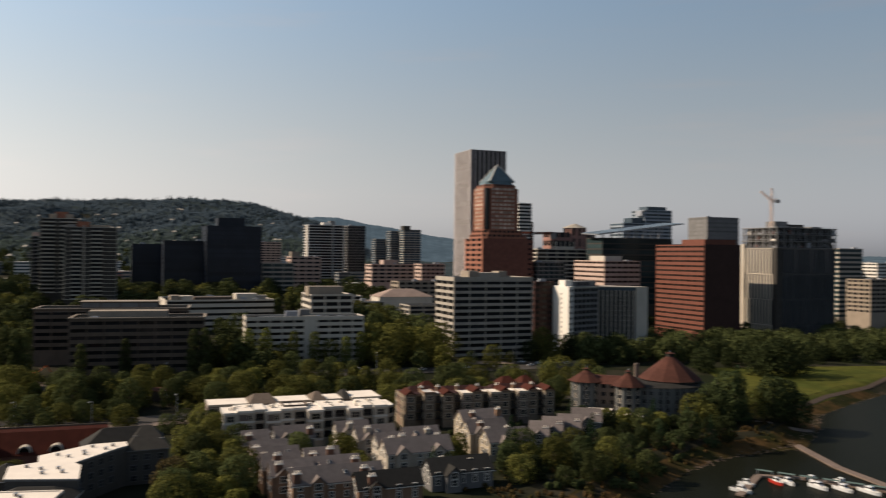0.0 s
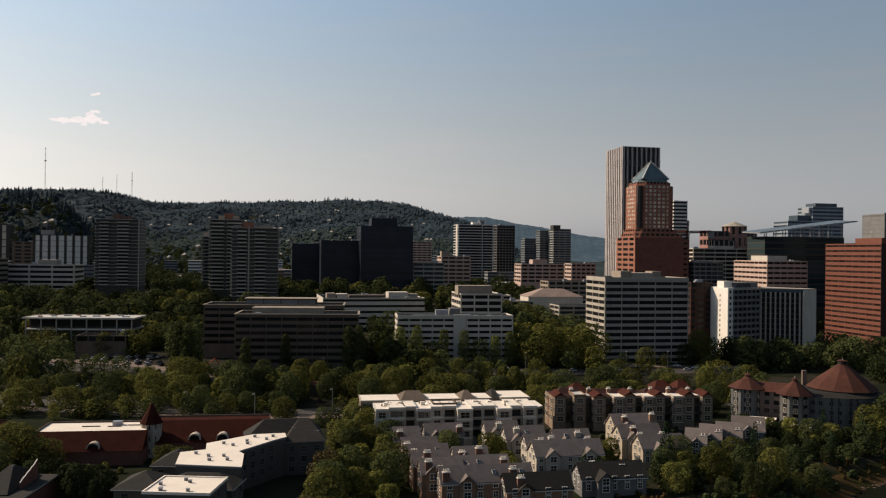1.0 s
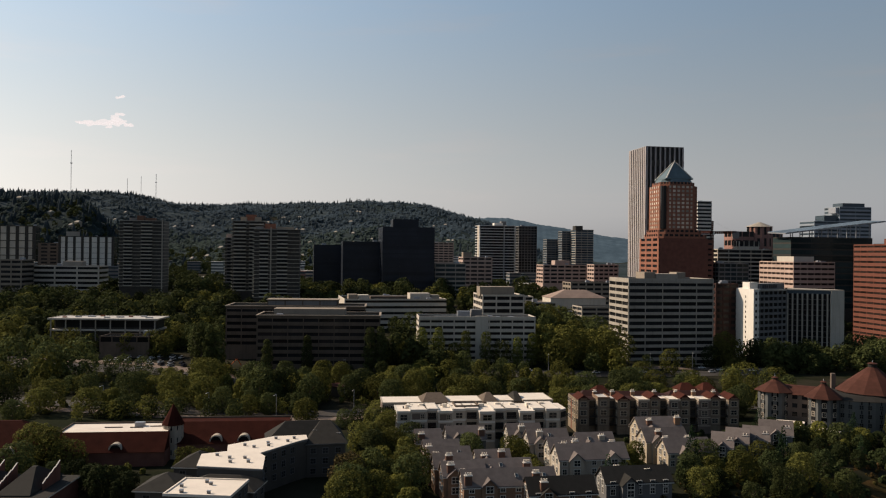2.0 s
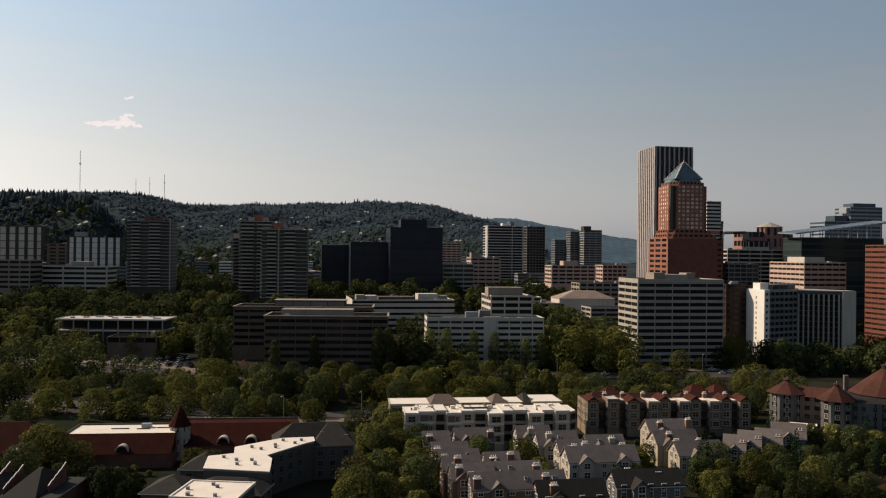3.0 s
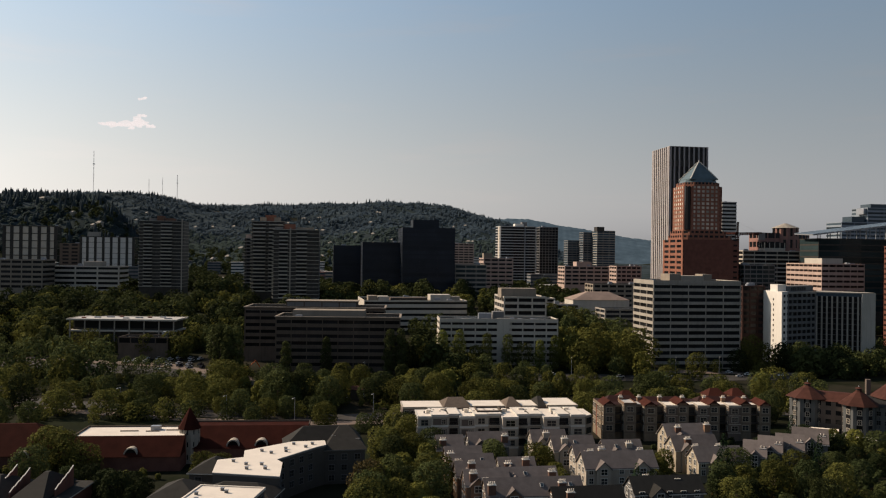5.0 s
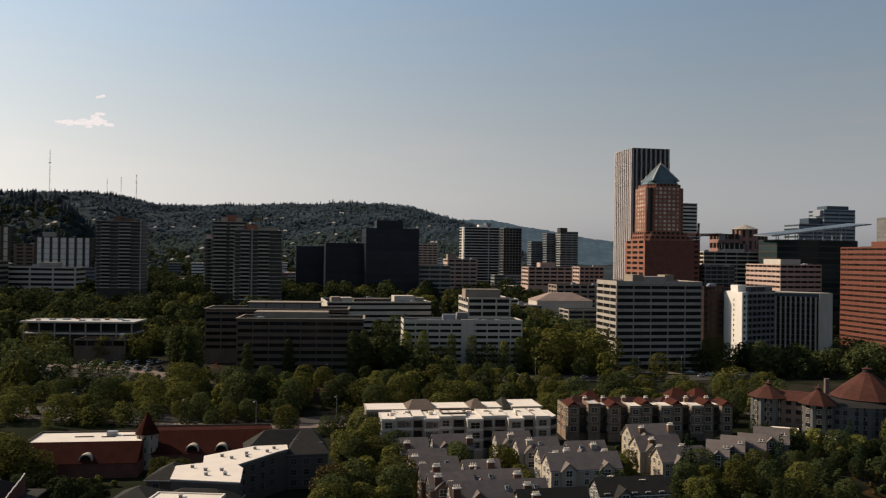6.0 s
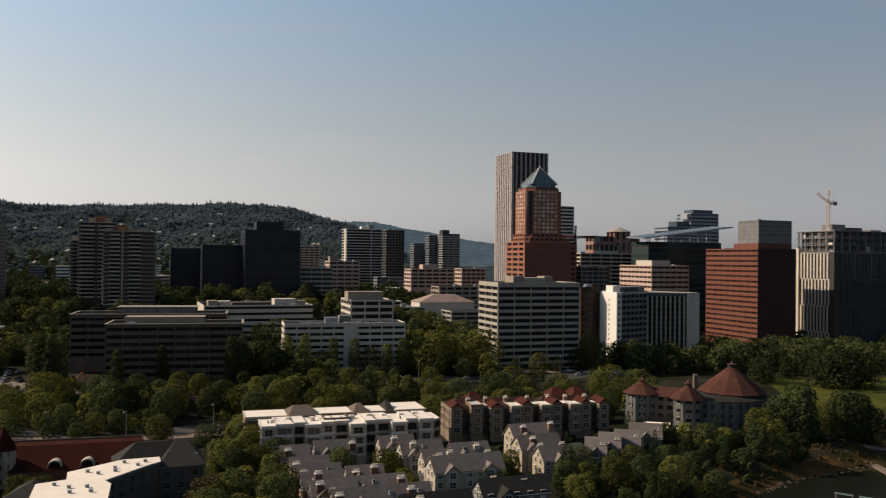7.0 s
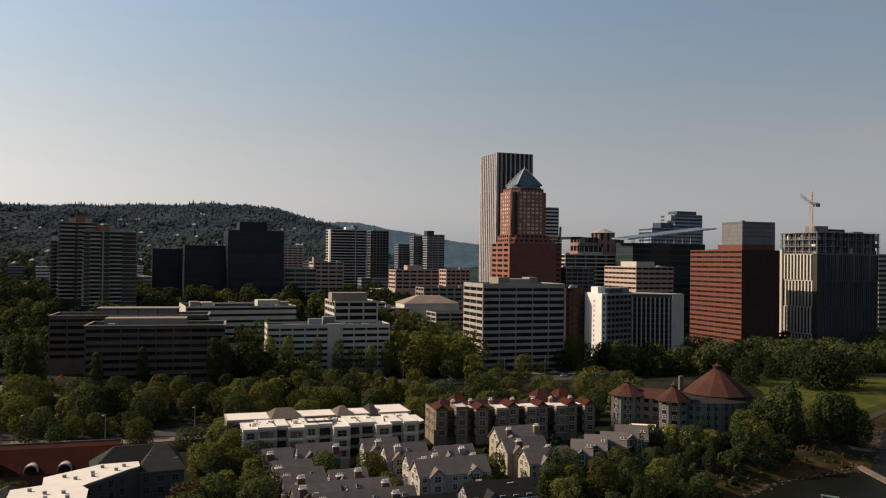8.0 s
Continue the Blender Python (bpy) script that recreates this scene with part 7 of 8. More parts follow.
ribbon("pavement", ((128, 326), (137, 317), (154, 312), (166, 318)), 3, M["pave"], 0.25, "pale riverside walk", "pavement")
ribbon("pavement", ((172, 352), (205, 385), (244, 418), (310, 485)), 2.4, M["rock"], 0.22, "pale path along the top of the bank", "pavement")
lx, ly = np.meshgrid(np.linspace(0, 1, 40), np.linspace(0, 1, 40))


def lawn_xy(u, v):
    """The park between the avenue and the bank."""
    xa = 128 + 42 * v + 14 * np.sin(v * 3)
    xb = 178 + 150 * v
    return xa + (xb - xa) * u, 356 + 122 * v + u * 20 * v


X, Y = lawn_xy(lx, ly)
Z = land(X, Y) + 0.1
me = bpy.data.meshes.new("lawn")
me.from_pydata(np.stack([X.ravel(), Y.ravel(), Z.ravel()], 1).tolist(), [], [(j * 40 + i, j * 40 + i + 1, (j + 1) * 40 + i + 1, (j + 1) * 40 + i) for j in range(39) for i in range(39)])
me.materials.append(M["lawn"])
tagged(new("lawn", me), "sunlit yellow-green park lawn", "lawn", kind="structure")

# rocks along the water's edge
r = np.random.RandomState(21)
verts, faces = [], []
count = 0
while count < 2600:
    i = r.randint(2, 9)
    (xa, ya), (xb, yb) = SHORE[i], SHORE[i + 1]
    s, d = r.uniform(), r.normal(2.2, 1.7)
    L = math.hypot(xb - xa, yb - ya)
    x, y = xa + (xb - xa) * s - (yb - ya) / L * d, ya + (yb - ya) * s + (xb - xa) / L * d
    w, z = 0.14 + 0.5 * r.uniform() ** 3, land_z(x, y)
    b = len(verts)
    a0 = r.uniform(0, 6.28)
    verts += [(x + w * math.cos(a0 + k * 1.57) * r.uniform(0.7, 1.3), y + w * math.sin(a0 + k * 1.57) * r.uniform(0.7, 1.3), z + h) for h in (-0.3, w * r.uniform(0.3, 0.7)) for k in range(4)]
    faces += [(b + 4, b + 5, b + 6, b + 7)] + [(b + k, b + (k + 1) % 4, b + 4 + (k + 1) % 4, b + 4 + k) for k in range(4)]
    count += 1
me = bpy.data.meshes.new("shore_rocks")
me.from_pydata(verts, [], faces)
me.materials.append(M["rock"])
tagged(new("shore_rocks", me), "pale tumbled rocks along the water's edge", "rocks", kind="stuff")
ribbon("bank", ((44, 190), (66, 224), (91, 258), (108, 275), (140, 292), (163, 322), (180, 352), (243, 413)), 22, M["earth"], 0.15, "dry brown bank above the water", "bank")


# ---- marina
def boat(x, y, heading, L, hull, label):
    L *= 0.88
    root = thing("motor_boat", label, "boat", pose(x, y, -2.0, 0, 0, heading), "moored boats")
    w = L * 0.3
    deck = [(-L / 2, -w / 2), (L * 0.15, -w / 2), (L * 0.38, -w * 0.32), (L / 2, 0), (L * 0.38, w * 0.32), (L * 0.15, w / 2), (-L / 2, w / 2)]
    prism_part("hull", root, M[hull], [(a * 0.92, b * 0.75) for a, b in deck], -0.4, 1.0, deck)
    prism_part("deck", root, M["trim"], inset(deck, 0.15), 1.0, 1.08)
    prism_part("cabin", root, M["carwhite"], rect(-L * 0.18, -w * 0.34, L * 0.18, w * 0.34), 1.05, 2.1, rect(-L * 0.16, -w * 0.3, L * 0.08, w * 0.3))
    prism_part("cockpit", root, M["mullion"], rect(-L * 0.46, -w * 0.36, -L * 0.2, w * 0.36), 0.9, 1.12)
    prism_part("windscreen", root, M["glass"], rect(-L * 0.17, -w * 0.35, L * 0.15, w * 0.35), 1.5, 1.85, rect(-L * 0.165, -w * 0.33, L * 0.11, w * 0.33))
    return root


def dock(pts, width, label):
    for (x0, y0), (x1, y1) in zip(pts, pts[1:]):
        L = math.hypot(x1 - x0, y1 - y0)
        d = thing("dock", label, "dock", pose(x0, y0, -1.9, 0, 0, math.degrees(math.atan2(y1 - y0, x1 - x0))), "floating docks")
        n = max(2, int(L / 3))
        plank = boxmesh("deck_section", M["pave"], 0.04, -width / 2, 0, L / n - 0.04, width / 2, 0.5)
        for i in range(n):
            part("deck_section", plank, None, d, at=(i * L / n, 0, 0))


dock(((99, 226), (114, 248.5), (126, 246), (150, 228)), 2.4, "grey floating dock with moored boats")
dock(((147, 294), (146, 259), (150, 237), (158, 205)), 3.2, "long pale floating walkway in the river")
for k, (x, y, h, L, c) in enumerate(((101.5, 231, -50, 8, "carwhite"), (106, 238, -50, 6, "carwhite"), (116.4, 240, -80, 7, "carred"), (120.0, 240, -80, 7, "carwhite"), (127.5, 235, -70, 8, "carwhite"), (134, 232.5, -70, 8, "carwhite"), (141, 230, -70, 9, "carwhite"), (129, 243, 100, 7, "carwhite"), (137, 240, 100, 7, "carwhite"))):
    boat(x, y, h, L, c, "white motor boat moored at the dock" if c == "carwhite" else "red and white motor boat moored at the dock")


# low boat shelters with faded teal roofs
M["tealroof"] = mat("faded_teal_metal", (0.08, 0.115, 0.105), 0.8, var=0.2, scale=0.5)
for k in range(6):
    sx, sy = 117 + 5.6 * k, 250.5 - 3.7 * k
    sh = thing("boat_shelter", "low boat shelter with a faded teal roof on thin posts", "shelter", pose(sx, sy, -1.6, 0, 0, -34), "boat shelters")
    bm = bmesh.new()
    prism(bm, rect(-2.6, -1.0, 2.6, 1.0), 1.1, 1.3, rect(-2.6, -0.2, 2.6, 0.2))
    part("roof", bm, M["tealroof"], sh)
    for px, py in ((-2.3, -0.8), (2.3, -0.8), (-2.3, 0.8), (2.3, 0.8)):
        boxpart("post", sh, M["steel"], px - 0.06, py - 0.06, -1.2, px + 0.06, py + 0.06, 1.15)


# ---- cars
def car(x, y, heading, paint, label):
    root = thing("car", label, "car", pose(x, y, land_z(x, y) + 0.18, 0, 0, heading), "parked cars")
    prism_part("body", root, M[paint], rect(-2.2, -0.9, 2.2, 0.9, 0.3), 0.35, 0.9, rect(-2.15, -0.85, 2.1, 0.85, 0.3))
    prism_part("cabin", root, M["glass"], rect(-1.5, -0.8, 1.0, 0.8), 0.9, 1.4, rect(-1.15, -0.65, 0.5, 0.65))
    prism_part("roof", root, M[paint], rect(-1.17, -0.67, 0.52, 0.67), 1.4, 1.46)
    bm = bmesh.new()
    prism(bm, ngon(0, 0, 0.34, 10), -0.1, 0.1)
    wheel = mesh("wheel", bm, M["rubber"])
    for a in (-1.35, 1.35):
        for b in (-0.85, 0.85):
            part("wheel", wheel, None, root, at=(a, b, 0.34, 90, 0, 0))


r = random.Random(31)
PAINTS = (("carwhite", "white car parked on the asphalt"), ("carblack", "dark car parked on the asphalt"), ("carsilver", "silver car parked on the asphalt"), ("carred", "dark red car parked on the asphalt"))
keep_out(-252, 354, 32, 42, 80, 0.5)
for k in range(28):
    p = PAINTS[r.choice((0, 0, 1, 1, 1, 2, 2))]
    car(-262 + 3.4 * (k % 16) + r.uniform(-0.5, 0.5), 404 - 0.35 * (k % 16) + (5.5 if k % 2 else 0) + (13 if k > 15 else 0) + r.uniform(-0.6, 0.6), 80 + r.uniform(-6, 6), *p)
for x, y, h in ((-160, 380, 10), (-172, 384, 12), (-235, 391, -4), (-90, 400, 20), (-40, 416, 22), (5, 434, 22), (40, 455, 30), (70, 474, 30), (66, 486, 25), (76, 484, 25), (95, 490, 30), (-30, 424, 202), (30, 449, 205), (100, 402, 35), (-20, 344, 15), (45, 362, 20)):
    car(x, y, h, *PAINTS[r.choice((0, 0, 1, 2))])

# an orange digger by the offices
digger = thing("excavator", "orange excavator parked beside the brown offices", "excavator", pose(-188, 398, land_z(-188, 398), 0, 0, 25))
for b in (-1.3, 0.6):
    boxpart("track", digger, M["rubber"], -2, b, 0, 2, b + 0.7, 0.9)
prism_part("body", digger, M["orange"], rect(-1.9, -1.4, 1.2, 1.4, 0.3), 0.9, 2.3)
boxpart("cab", digger, M["glass"], 0.2, 0.1, 2.3, 1.6, 1.4, 3.4)
for a in ((1.2, 1.8, 4.6, 5.2), (4.6, 5.2, 7.0, 2.0)):
    bm = bmesh.new()
    vs = [(a[0], a[1]), (a[0] + 0.2, a[1] + 0.6), (a[2] + 0.2, a[3] + 0.3), (a[2], a[3] - 0.3)]
    lo = [bm.verts.new((p[0], -0.3, p[1])) for p in vs]
    hi = [bm.verts.new((p[0], 0.2, p[1])) for p in vs]
    bm.faces.new(lo)
    bm.faces.new(hi[::-1])
    for i in range(4):
        bm.faces.new((lo[(i + 1) % 4], lo[i], hi[i], hi[(i + 1) % 4]))
    bmesh.ops.recalc_face_normals(bm, faces=bm.faces)
    part("boom", bm, M["orange"], digger)

# a brick gate house by the promenade
gate = thing("gatehouse", "small gatehouse with a red tiled roof and pale posts", "gatehouse", pose(-117, 352, land_z(-117, 352) - 0.5, 0, 0, 12))
boxpart("wall", gate, M["brown"], 0, 0, 0, 7, 6, 5.2)
prism_part("roof", gate, M["rooftile"], rect(-0.6, -0.6, 7.6, 6.6), 5.2, 6.4, rect(2, 2.8, 5, 3.2))
for x in (-0.5, 7.1):
    boxpart("post", gate, M["trim"], x, -1.0, 0, x + 0.4, -0.6, 5.6)
keep_out(-117, 352, 12, 7, 6)
keep_out(-111, 322, 12, 5, 30, 0.3)


# street lamps
def lamp(x, y):
    root = thing("street_lamp", "tall grey street lamp with a curved arm", "street lamp", pose(x, y, land_z(x, y) - 0.3), "street lamps")
    prism_part("pole", root, M["steel"], ngon(0, 0, 0.14, 6), 0, 10, ngon(0, 0, 0.09, 6))
    boxpart("arm", root, M["steel"], -0.06, -2.2, 9.9, 0.06, 0, 10.05)
    boxpart("lamp_head", root, M["trim"], -0.2, -2.8, 9.8, 0.2, -2.0, 10.0)


for x, y in ((-150, 298), (-122, 300), (-95, 318), (-200, 303), (-70, 405), (-20, 428), (35, 462), (-120, 388), (60, 480)):
    lamp(x, y)


# ---- trees
def crown_data(seed, height, width, lobes=17, leaves=105, leaf=0.62, base=0.14, shape="round"):
    """A crown of leafy lobes that bulge from an egg, a column or a cone; leaves buried in a neighbouring lobe are left out."""
    r = random.Random(seed)
    balls = []
    for k in range(lobes):
        h = (k + 0.5) / lobes
        ang = k * 2.4 + r.uniform(-0.5, 0.5)
        if shape == "round":
            env = math.sqrt(max(0.04, 1 - ((h - 0.42) / 0.62) ** 2))
            size = width * r.uniform(0.17, 0.25)
        elif shape == "cone":
            env = max(0.05, 1.02 * (1 - h))
            size = width * (0.06 + 0.17 * (1 - h)) * r.uniform(0.85, 1.2)
        else:
            env = 0.72 * math.sqrt(max(0.06, 1 - ((h - 0.40) / 0.66) ** 2))
            size = width * r.uniform(0.16, 0.24)
        rad = max(0.0, env * width / 2 - size * 0.75) * r.uniform(0.75, 1.1)
        z = (base + (1 - base) * h) * height
        balls.append((Vector((rad * math.cos(ang), rad * math.sin(ang), min(z, height - size * 0.7))), size))
    if shape != "cone":
        balls.append((Vector((0, 0, height * 0.55)), width * 0.30))
        balls.append((Vector((r.uniform(-0.5, 0.5), r.uniform(-0.5, 0.5), height * 0.78)), width * 0.23))
    verts, faces = [], []
    for k, (c, s) in enumerate(balls):
        for _ in range(int(leaves * (s / (width * 0.21)) ** 2)):
            d = Vector((r.gauss(0, 1), r.gauss(0, 1), r.gauss(0.12, 0.9))).normalized()
            p = c + d * s * r.uniform(0.78, 1.10)
            if any((p - c2).length < s2 * 0.78 for q, (c2, s2) in enumerate(balls) if q != k):
                continue
            n = (d + Vector((r.gauss(0, 0.36), r.gauss(0, 0.36), r.gauss(0.12, 0.36)))).normalized()
            u = n.orthogonal().normalized()
            a = r.uniform(0, 6.28)
            u = (u * math.cos(a) + n.cross(u) * math.sin(a)).normalized()
            v = n.cross(u)
            l = leaf * r.uniform(0.6, 1.35)
            b = len(verts)
            verts += [tuple(p + u * l * 0.62), tuple(p - u * l * 0.4 + v * l * 0.5), tuple(p - u * l * 0.34 - v * l * 0.5)]
            faces.append((b, b + 1, b + 2))
    return verts, faces


def crown_mesh(name, seed, height, width, material, *shape):
    me = bpy.data.meshes.new(name)
    verts, faces = crown_data(seed, height, width, *shape)
    me.from_pydata(verts, [], faces)
    me.materials.append(material)
    return me


def trunk_mesh(height, r0, seed, limbs=5):
    r = random.Random(seed)
    bm = bmesh.new()
    prism(bm, ngon(0, 0, r0, 7), -1.0, height * 0.55, ngon(r0 * 0.4, 0, r0 * 0.5, 7))
    for k in range(limbs):
        a, z = r.uniform(0, 6.28), height * r.uniform(0.25, 0.5)
        q = (math.cos(a) * height * 0.17, math.sin(a) * height * 0.17)
        prism(bm, ngon(0, 0, r0 * 0.4, 5), z, z + height * 0.22, ngon(q[0], q[1], r0 * 0.15, 5))
    return mesh("trunk", bm, M["bark"])


TREES = {}


def tree_kind(key, label, height, width, material, seed, shape="round", lobes=24, leaves=205, leaf=0.52, base=0.14):
    root = thing("tree", label, "tree", pose(0, 0, -300))
    part("trunk", trunk_mesh(height, height * 0.022, seed), None, root)
    part("crown", crown_mesh("crown", seed, height, width, M[material], lobes, leaves, leaf, base, shape), None, root)
    TREES.setdefault(key, []).append([root, 0])


for k in range(4):
    tree_kind("broad", "broad-leaved green tree with a rounded uneven crown", (10.5, 9.5, 11.5, 10)[k], (10.5, 10.5, 9.5, 11)[k], "leaf", 20 + k, lobes=(22, 17, 26, 20)[k])
for k in range(3):
    tree_kind("dark", "dark green broad-leaved tree with a dense crown", 11, 10, "leafdark", 30 + k)
for k in range(2):
    tree_kind("yellow", "yellow-green broad-leaved tree with a loose crown", 9, 7.5, "leafyellow", 40 + k)
for k in range(2):
    tree_kind("deep", "deep green tree with a dense rounded crown, shade in its colour", 11, 9.5, "leafdeep", 36 + k)
tree_kind("copper", "copper-leaved tree with a rounded crown", 10, 9, "leafred", 45)
for k in range(2):
    tree_kind("poplar", "tall narrow green poplar tree", 16, 8.0, "leafpop", 50 + k, "tall", 22, 180, 0.46, 0.06)
tree_kind("column", "slender dark olive poplar tree", 17, 6.6, "leafdark", 55, "tall", 22, 180, 0.46, 0.04)
for k in range(2):
    tree_kind("conifer", "dark green pointed conifer tree", 16, 9.5, "needle", 60 + k, "cone", 30, 180, 0.42, 0.05)
tree_rand = random.Random(77)
PLANTED = []
FAR_TREES = {"broad": [], "dark": [], "yellow": [], "deep": []}  # past the avenue: too many to count


def plant(key, x, y, size=1.0, z=None):
    if x > -60 and 300 < y < 425:
        size *= 0.88 if x < 105 else 1.0
    away = math.hypot(x, y + 10)
    if -0.78 < x / max(y, 1) < -0.54 and 250 < away < 444:
        size = max(0.3, min(size, 6.0 - 5.6 * away / 444))
    if key in FAR_TREES and away > 408:
        FAR_TREES[key].append((x, y, land_z(x, y) - 0.3, size * 11))
        PLANTED.append((x, y))
        return
    kinds = TREES[key]
    slot = kinds[tree_rand.randrange(len(kinds))]
    z = land_z(x, y) if z is None else z
    m = pose(x, y, z, 0, 0, tree_rand.uniform(0, 360)) @ Matrix.Diagonal((size * tree_rand.uniform(0.9, 1.1), size * tree_rand.uniform(0.9, 1.1), size * tree_rand.uniform(0.9, 1.1), 1))
    PLANTED.append((x, y))
    if slot[1] == 0:
        slot[0].matrix_basis, slot[1] = m, 1
        return
    copy_thing(slot[0], Matrix()).matrix_basis = m


def grove(n, x0, y0, x1, y1, keys, lo=0.7, hi=1.15, gap=5.0, seed=1, a=0.0, extra=2.5):
    """Trees at random in a box turned by a degrees about its first corner, clear of buildings and of each other."""
    r = random.Random(seed)
    c, s = math.cos(radians(a)), math.sin(radians(a))
    done = tries = 0
    while done < n and tries < n * 30:
        tries += 1
        u, v = r.uniform(0, x1 - x0), r.uniform(0, y1 - y0)
        x, y = x0 + u * c - v * s, y0 + u * s + v * c
        if blocked(x, y, extra) or float(shore_distance(x, y)) < 6 or any((x - p) ** 2 + (y - q) ** 2 < gap * gap for p, q in PLANTED):
            continue
        plant(r.choice(keys), x, y, r.uniform(lo, hi))
        done += 1


MIX = ("broad", "broad", "broad", "dark", "dark", "yellow")


def wood(name, label, places, material, seed, size=(9, 14), leaf=2.0, leaves=34, lean=0.0):
    """Far trees that nobody could count, in one mesh: clumps of leaves on every place."""
    r = np.random.RandomState(seed)
    n = len(places)
    P = np.array(places)
    hgt, wid = r.uniform(size[0], size[1], n), r.uniform(0.75, 1.1, n)
    d = r.normal(size=(n, leaves, 3))
    d /= np.linalg.norm(d, axis=2, keepdims=True)
    d[:, :, 2] = np.abs(d[:, :, 2] * 1.0 + 0.1) * np.where(r.uniform(size=(n, leaves)) < 0.75, 1, -0.6)
    rad = np.where(r.uniform(size=(n, leaves, 1)) < 0.25, r.uniform(0.3, 0.75, (n, leaves, 1)), r.uniform(0.75, 1.1, (n, leaves, 1)))
    c = P[:, None, :] + np.stack([0 * hgt, 0 * hgt, hgt * 0.5], 1)[:, None, :] + d * rad * np.stack([hgt * 0.42 * wid, hgt * 0.42 * wid, hgt * 0.5], 1)[:, None, :]
    d = d * (1 - lean) + np.array([-0.45, -0.6, 0.75]) * lean
    d /= np.linalg.norm(d, axis=2, keepdims=True)
    u = r.normal(size=(n, leaves, 3))
    u -= d * (u * d).sum(2, keepdims=True)
    u /= np.linalg.norm(u, axis=2, keepdims=True)
    v = np.cross(d, u)
    l = leaf * r.uniform(0.6, 1.4, (n, leaves, 1)) * 0.5
    verts = np.stack([c + u * l, c + v * l, c - u * l, c - v * l], 2).reshape(-1, 3)
    faces = np.arange(len(verts)).reshape(-1, 4)
    me = bpy.data.meshes.new(name)
    me.from_pydata(verts.tolist(), [], faces.tolist())
    me.materials.append(material)
    return tagged(new(name, me), label, "trees", kind="stuff")


def massed(name, label, places, material, seed, size=(8, 14), lobes=14, leaves=42, leaf=1.0):
    """Trees too many to count, in one mesh: a few crowns set down again and again, each turned and sized anew."""
    r = np.random.RandomState(seed)
    kinds = [np.array(crown_data(seed * 5 + k, 10, (9.5, 11, 8.5)[k], lobes, leaves, leaf, 0.08)[0]) for k in range(3)]
    out = []
    for k, p in enumerate(places):
        a, h = r.uniform(0, 6.28), (p[3] if len(p) > 3 else r.uniform(*size)) / 10
        w = h * r.uniform(0.85, 1.15)
        v = kinds[k % 3]
        c, t = math.cos(a) * w, math.sin(a) * w
        out.append(np.stack([v[:, 0] * c - v[:, 1] * t + p[0], v[:, 0] * t + v[:, 1] * c + p[1], v[:, 2] * h + p[2]], 1))
    verts = np.concatenate(out)
    me = bpy.data.meshes.new(name)
    me.from_pydata(verts.tolist(), [], np.arange(len(verts)).reshape(-1, 3).tolist())
    me.materials.append(material)
    return tagged(new(name, me), label, "trees", kind="stuff")


# forest on the hills: lumpy broad crowns and slender conifers
def hill_trees(name, label, x, y, h, w, rings, seed, material, k=6, soft=True):
    r = np.random.RandomState(seed)
    n = len(x)
    z = land(x, y) - 1.5
    a = r.uniform(0, 6.28, n)[:, None] + np.arange(k) * math.tau / k
    verts = []
    for hh, ww in rings:
        rr = w[:, None] * ww * r.uniform(0.72, 1.28, (n, k))
        verts.append(np.stack([x[:, None] + rr * np.cos(a), y[:, None] + rr * np.sin(a), z[:, None] + hh * h[:, None] * r.uniform(0.9, 1.1, (n, k))], 2))
    top = np.stack([x + r.uniform(-0.2, 0.2, n) * w, y, z + h], 1)[:, None, :]
    verts = np.concatenate(verts + [top], 1)
    m = len(rings)
    cells = [(q * k + j, q * k + (j + 1) % k, (q + 1) * k + (j + 1) % k, (q + 1) * k + j) for q in range(m - 1) for j in range(k)]
    tips = [((m - 1) * k + j, (m - 1) * k + (j + 1) % k, m * k) for j in range(k)]
    b = (np.arange(n) * (m * k + 1))[:, None]
    faces = (b + np.array(cells).ravel()).reshape(-1, 4).tolist() + (b + np.array(tips).ravel()).reshape(-1, 3).tolist()
    me = bpy.data.meshes.new(name)
    me.from_pydata(verts.reshape(-1, 3).tolist(), [], faces)
    me.materials.append(material)
    if soft:
        me.polygons.foreach_set("use_smooth", np.ones(len(me.polygons), bool))
    return tagged(new(name, me), label, "forest", kind="stuff")


def hill_places(n, seed, near=1330.0, far=2700.0, left=-47, right=-1):
    r = np.random.RandomState(seed)
    az, R = np.radians(r.uniform(left, right, n)), np.sqrt(r.uniform(near ** 2, far ** 2, n))
    return R * np.sin(az), R * np.cos(az), r


# bluer farther off for painted haze; leaves lean alike to soften contrast
for seed, n, near, far, key, label in ((6, 5600, 1330, 1800, "hillnear", "dark green broad-leaved forest on the lower slopes"), (16, 10000, 1740, 2700, "hill", "forest covering the upper hills, far haze put into its blue-green")):
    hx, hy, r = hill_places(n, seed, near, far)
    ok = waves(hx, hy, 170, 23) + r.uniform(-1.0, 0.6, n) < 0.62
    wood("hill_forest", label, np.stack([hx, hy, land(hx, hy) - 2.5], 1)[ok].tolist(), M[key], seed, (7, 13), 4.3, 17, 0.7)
hx, hy, r = hill_places(2200, 7)
keep = waves(hx, hy, 260, 22) + r.uniform(-0.5, 0.5, 2200) > 0.0
hx, hy = hx[keep], hy[keep]
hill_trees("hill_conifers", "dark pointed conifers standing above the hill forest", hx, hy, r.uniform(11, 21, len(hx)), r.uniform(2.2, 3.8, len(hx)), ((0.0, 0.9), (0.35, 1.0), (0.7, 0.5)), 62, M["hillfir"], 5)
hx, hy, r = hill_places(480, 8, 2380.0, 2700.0)
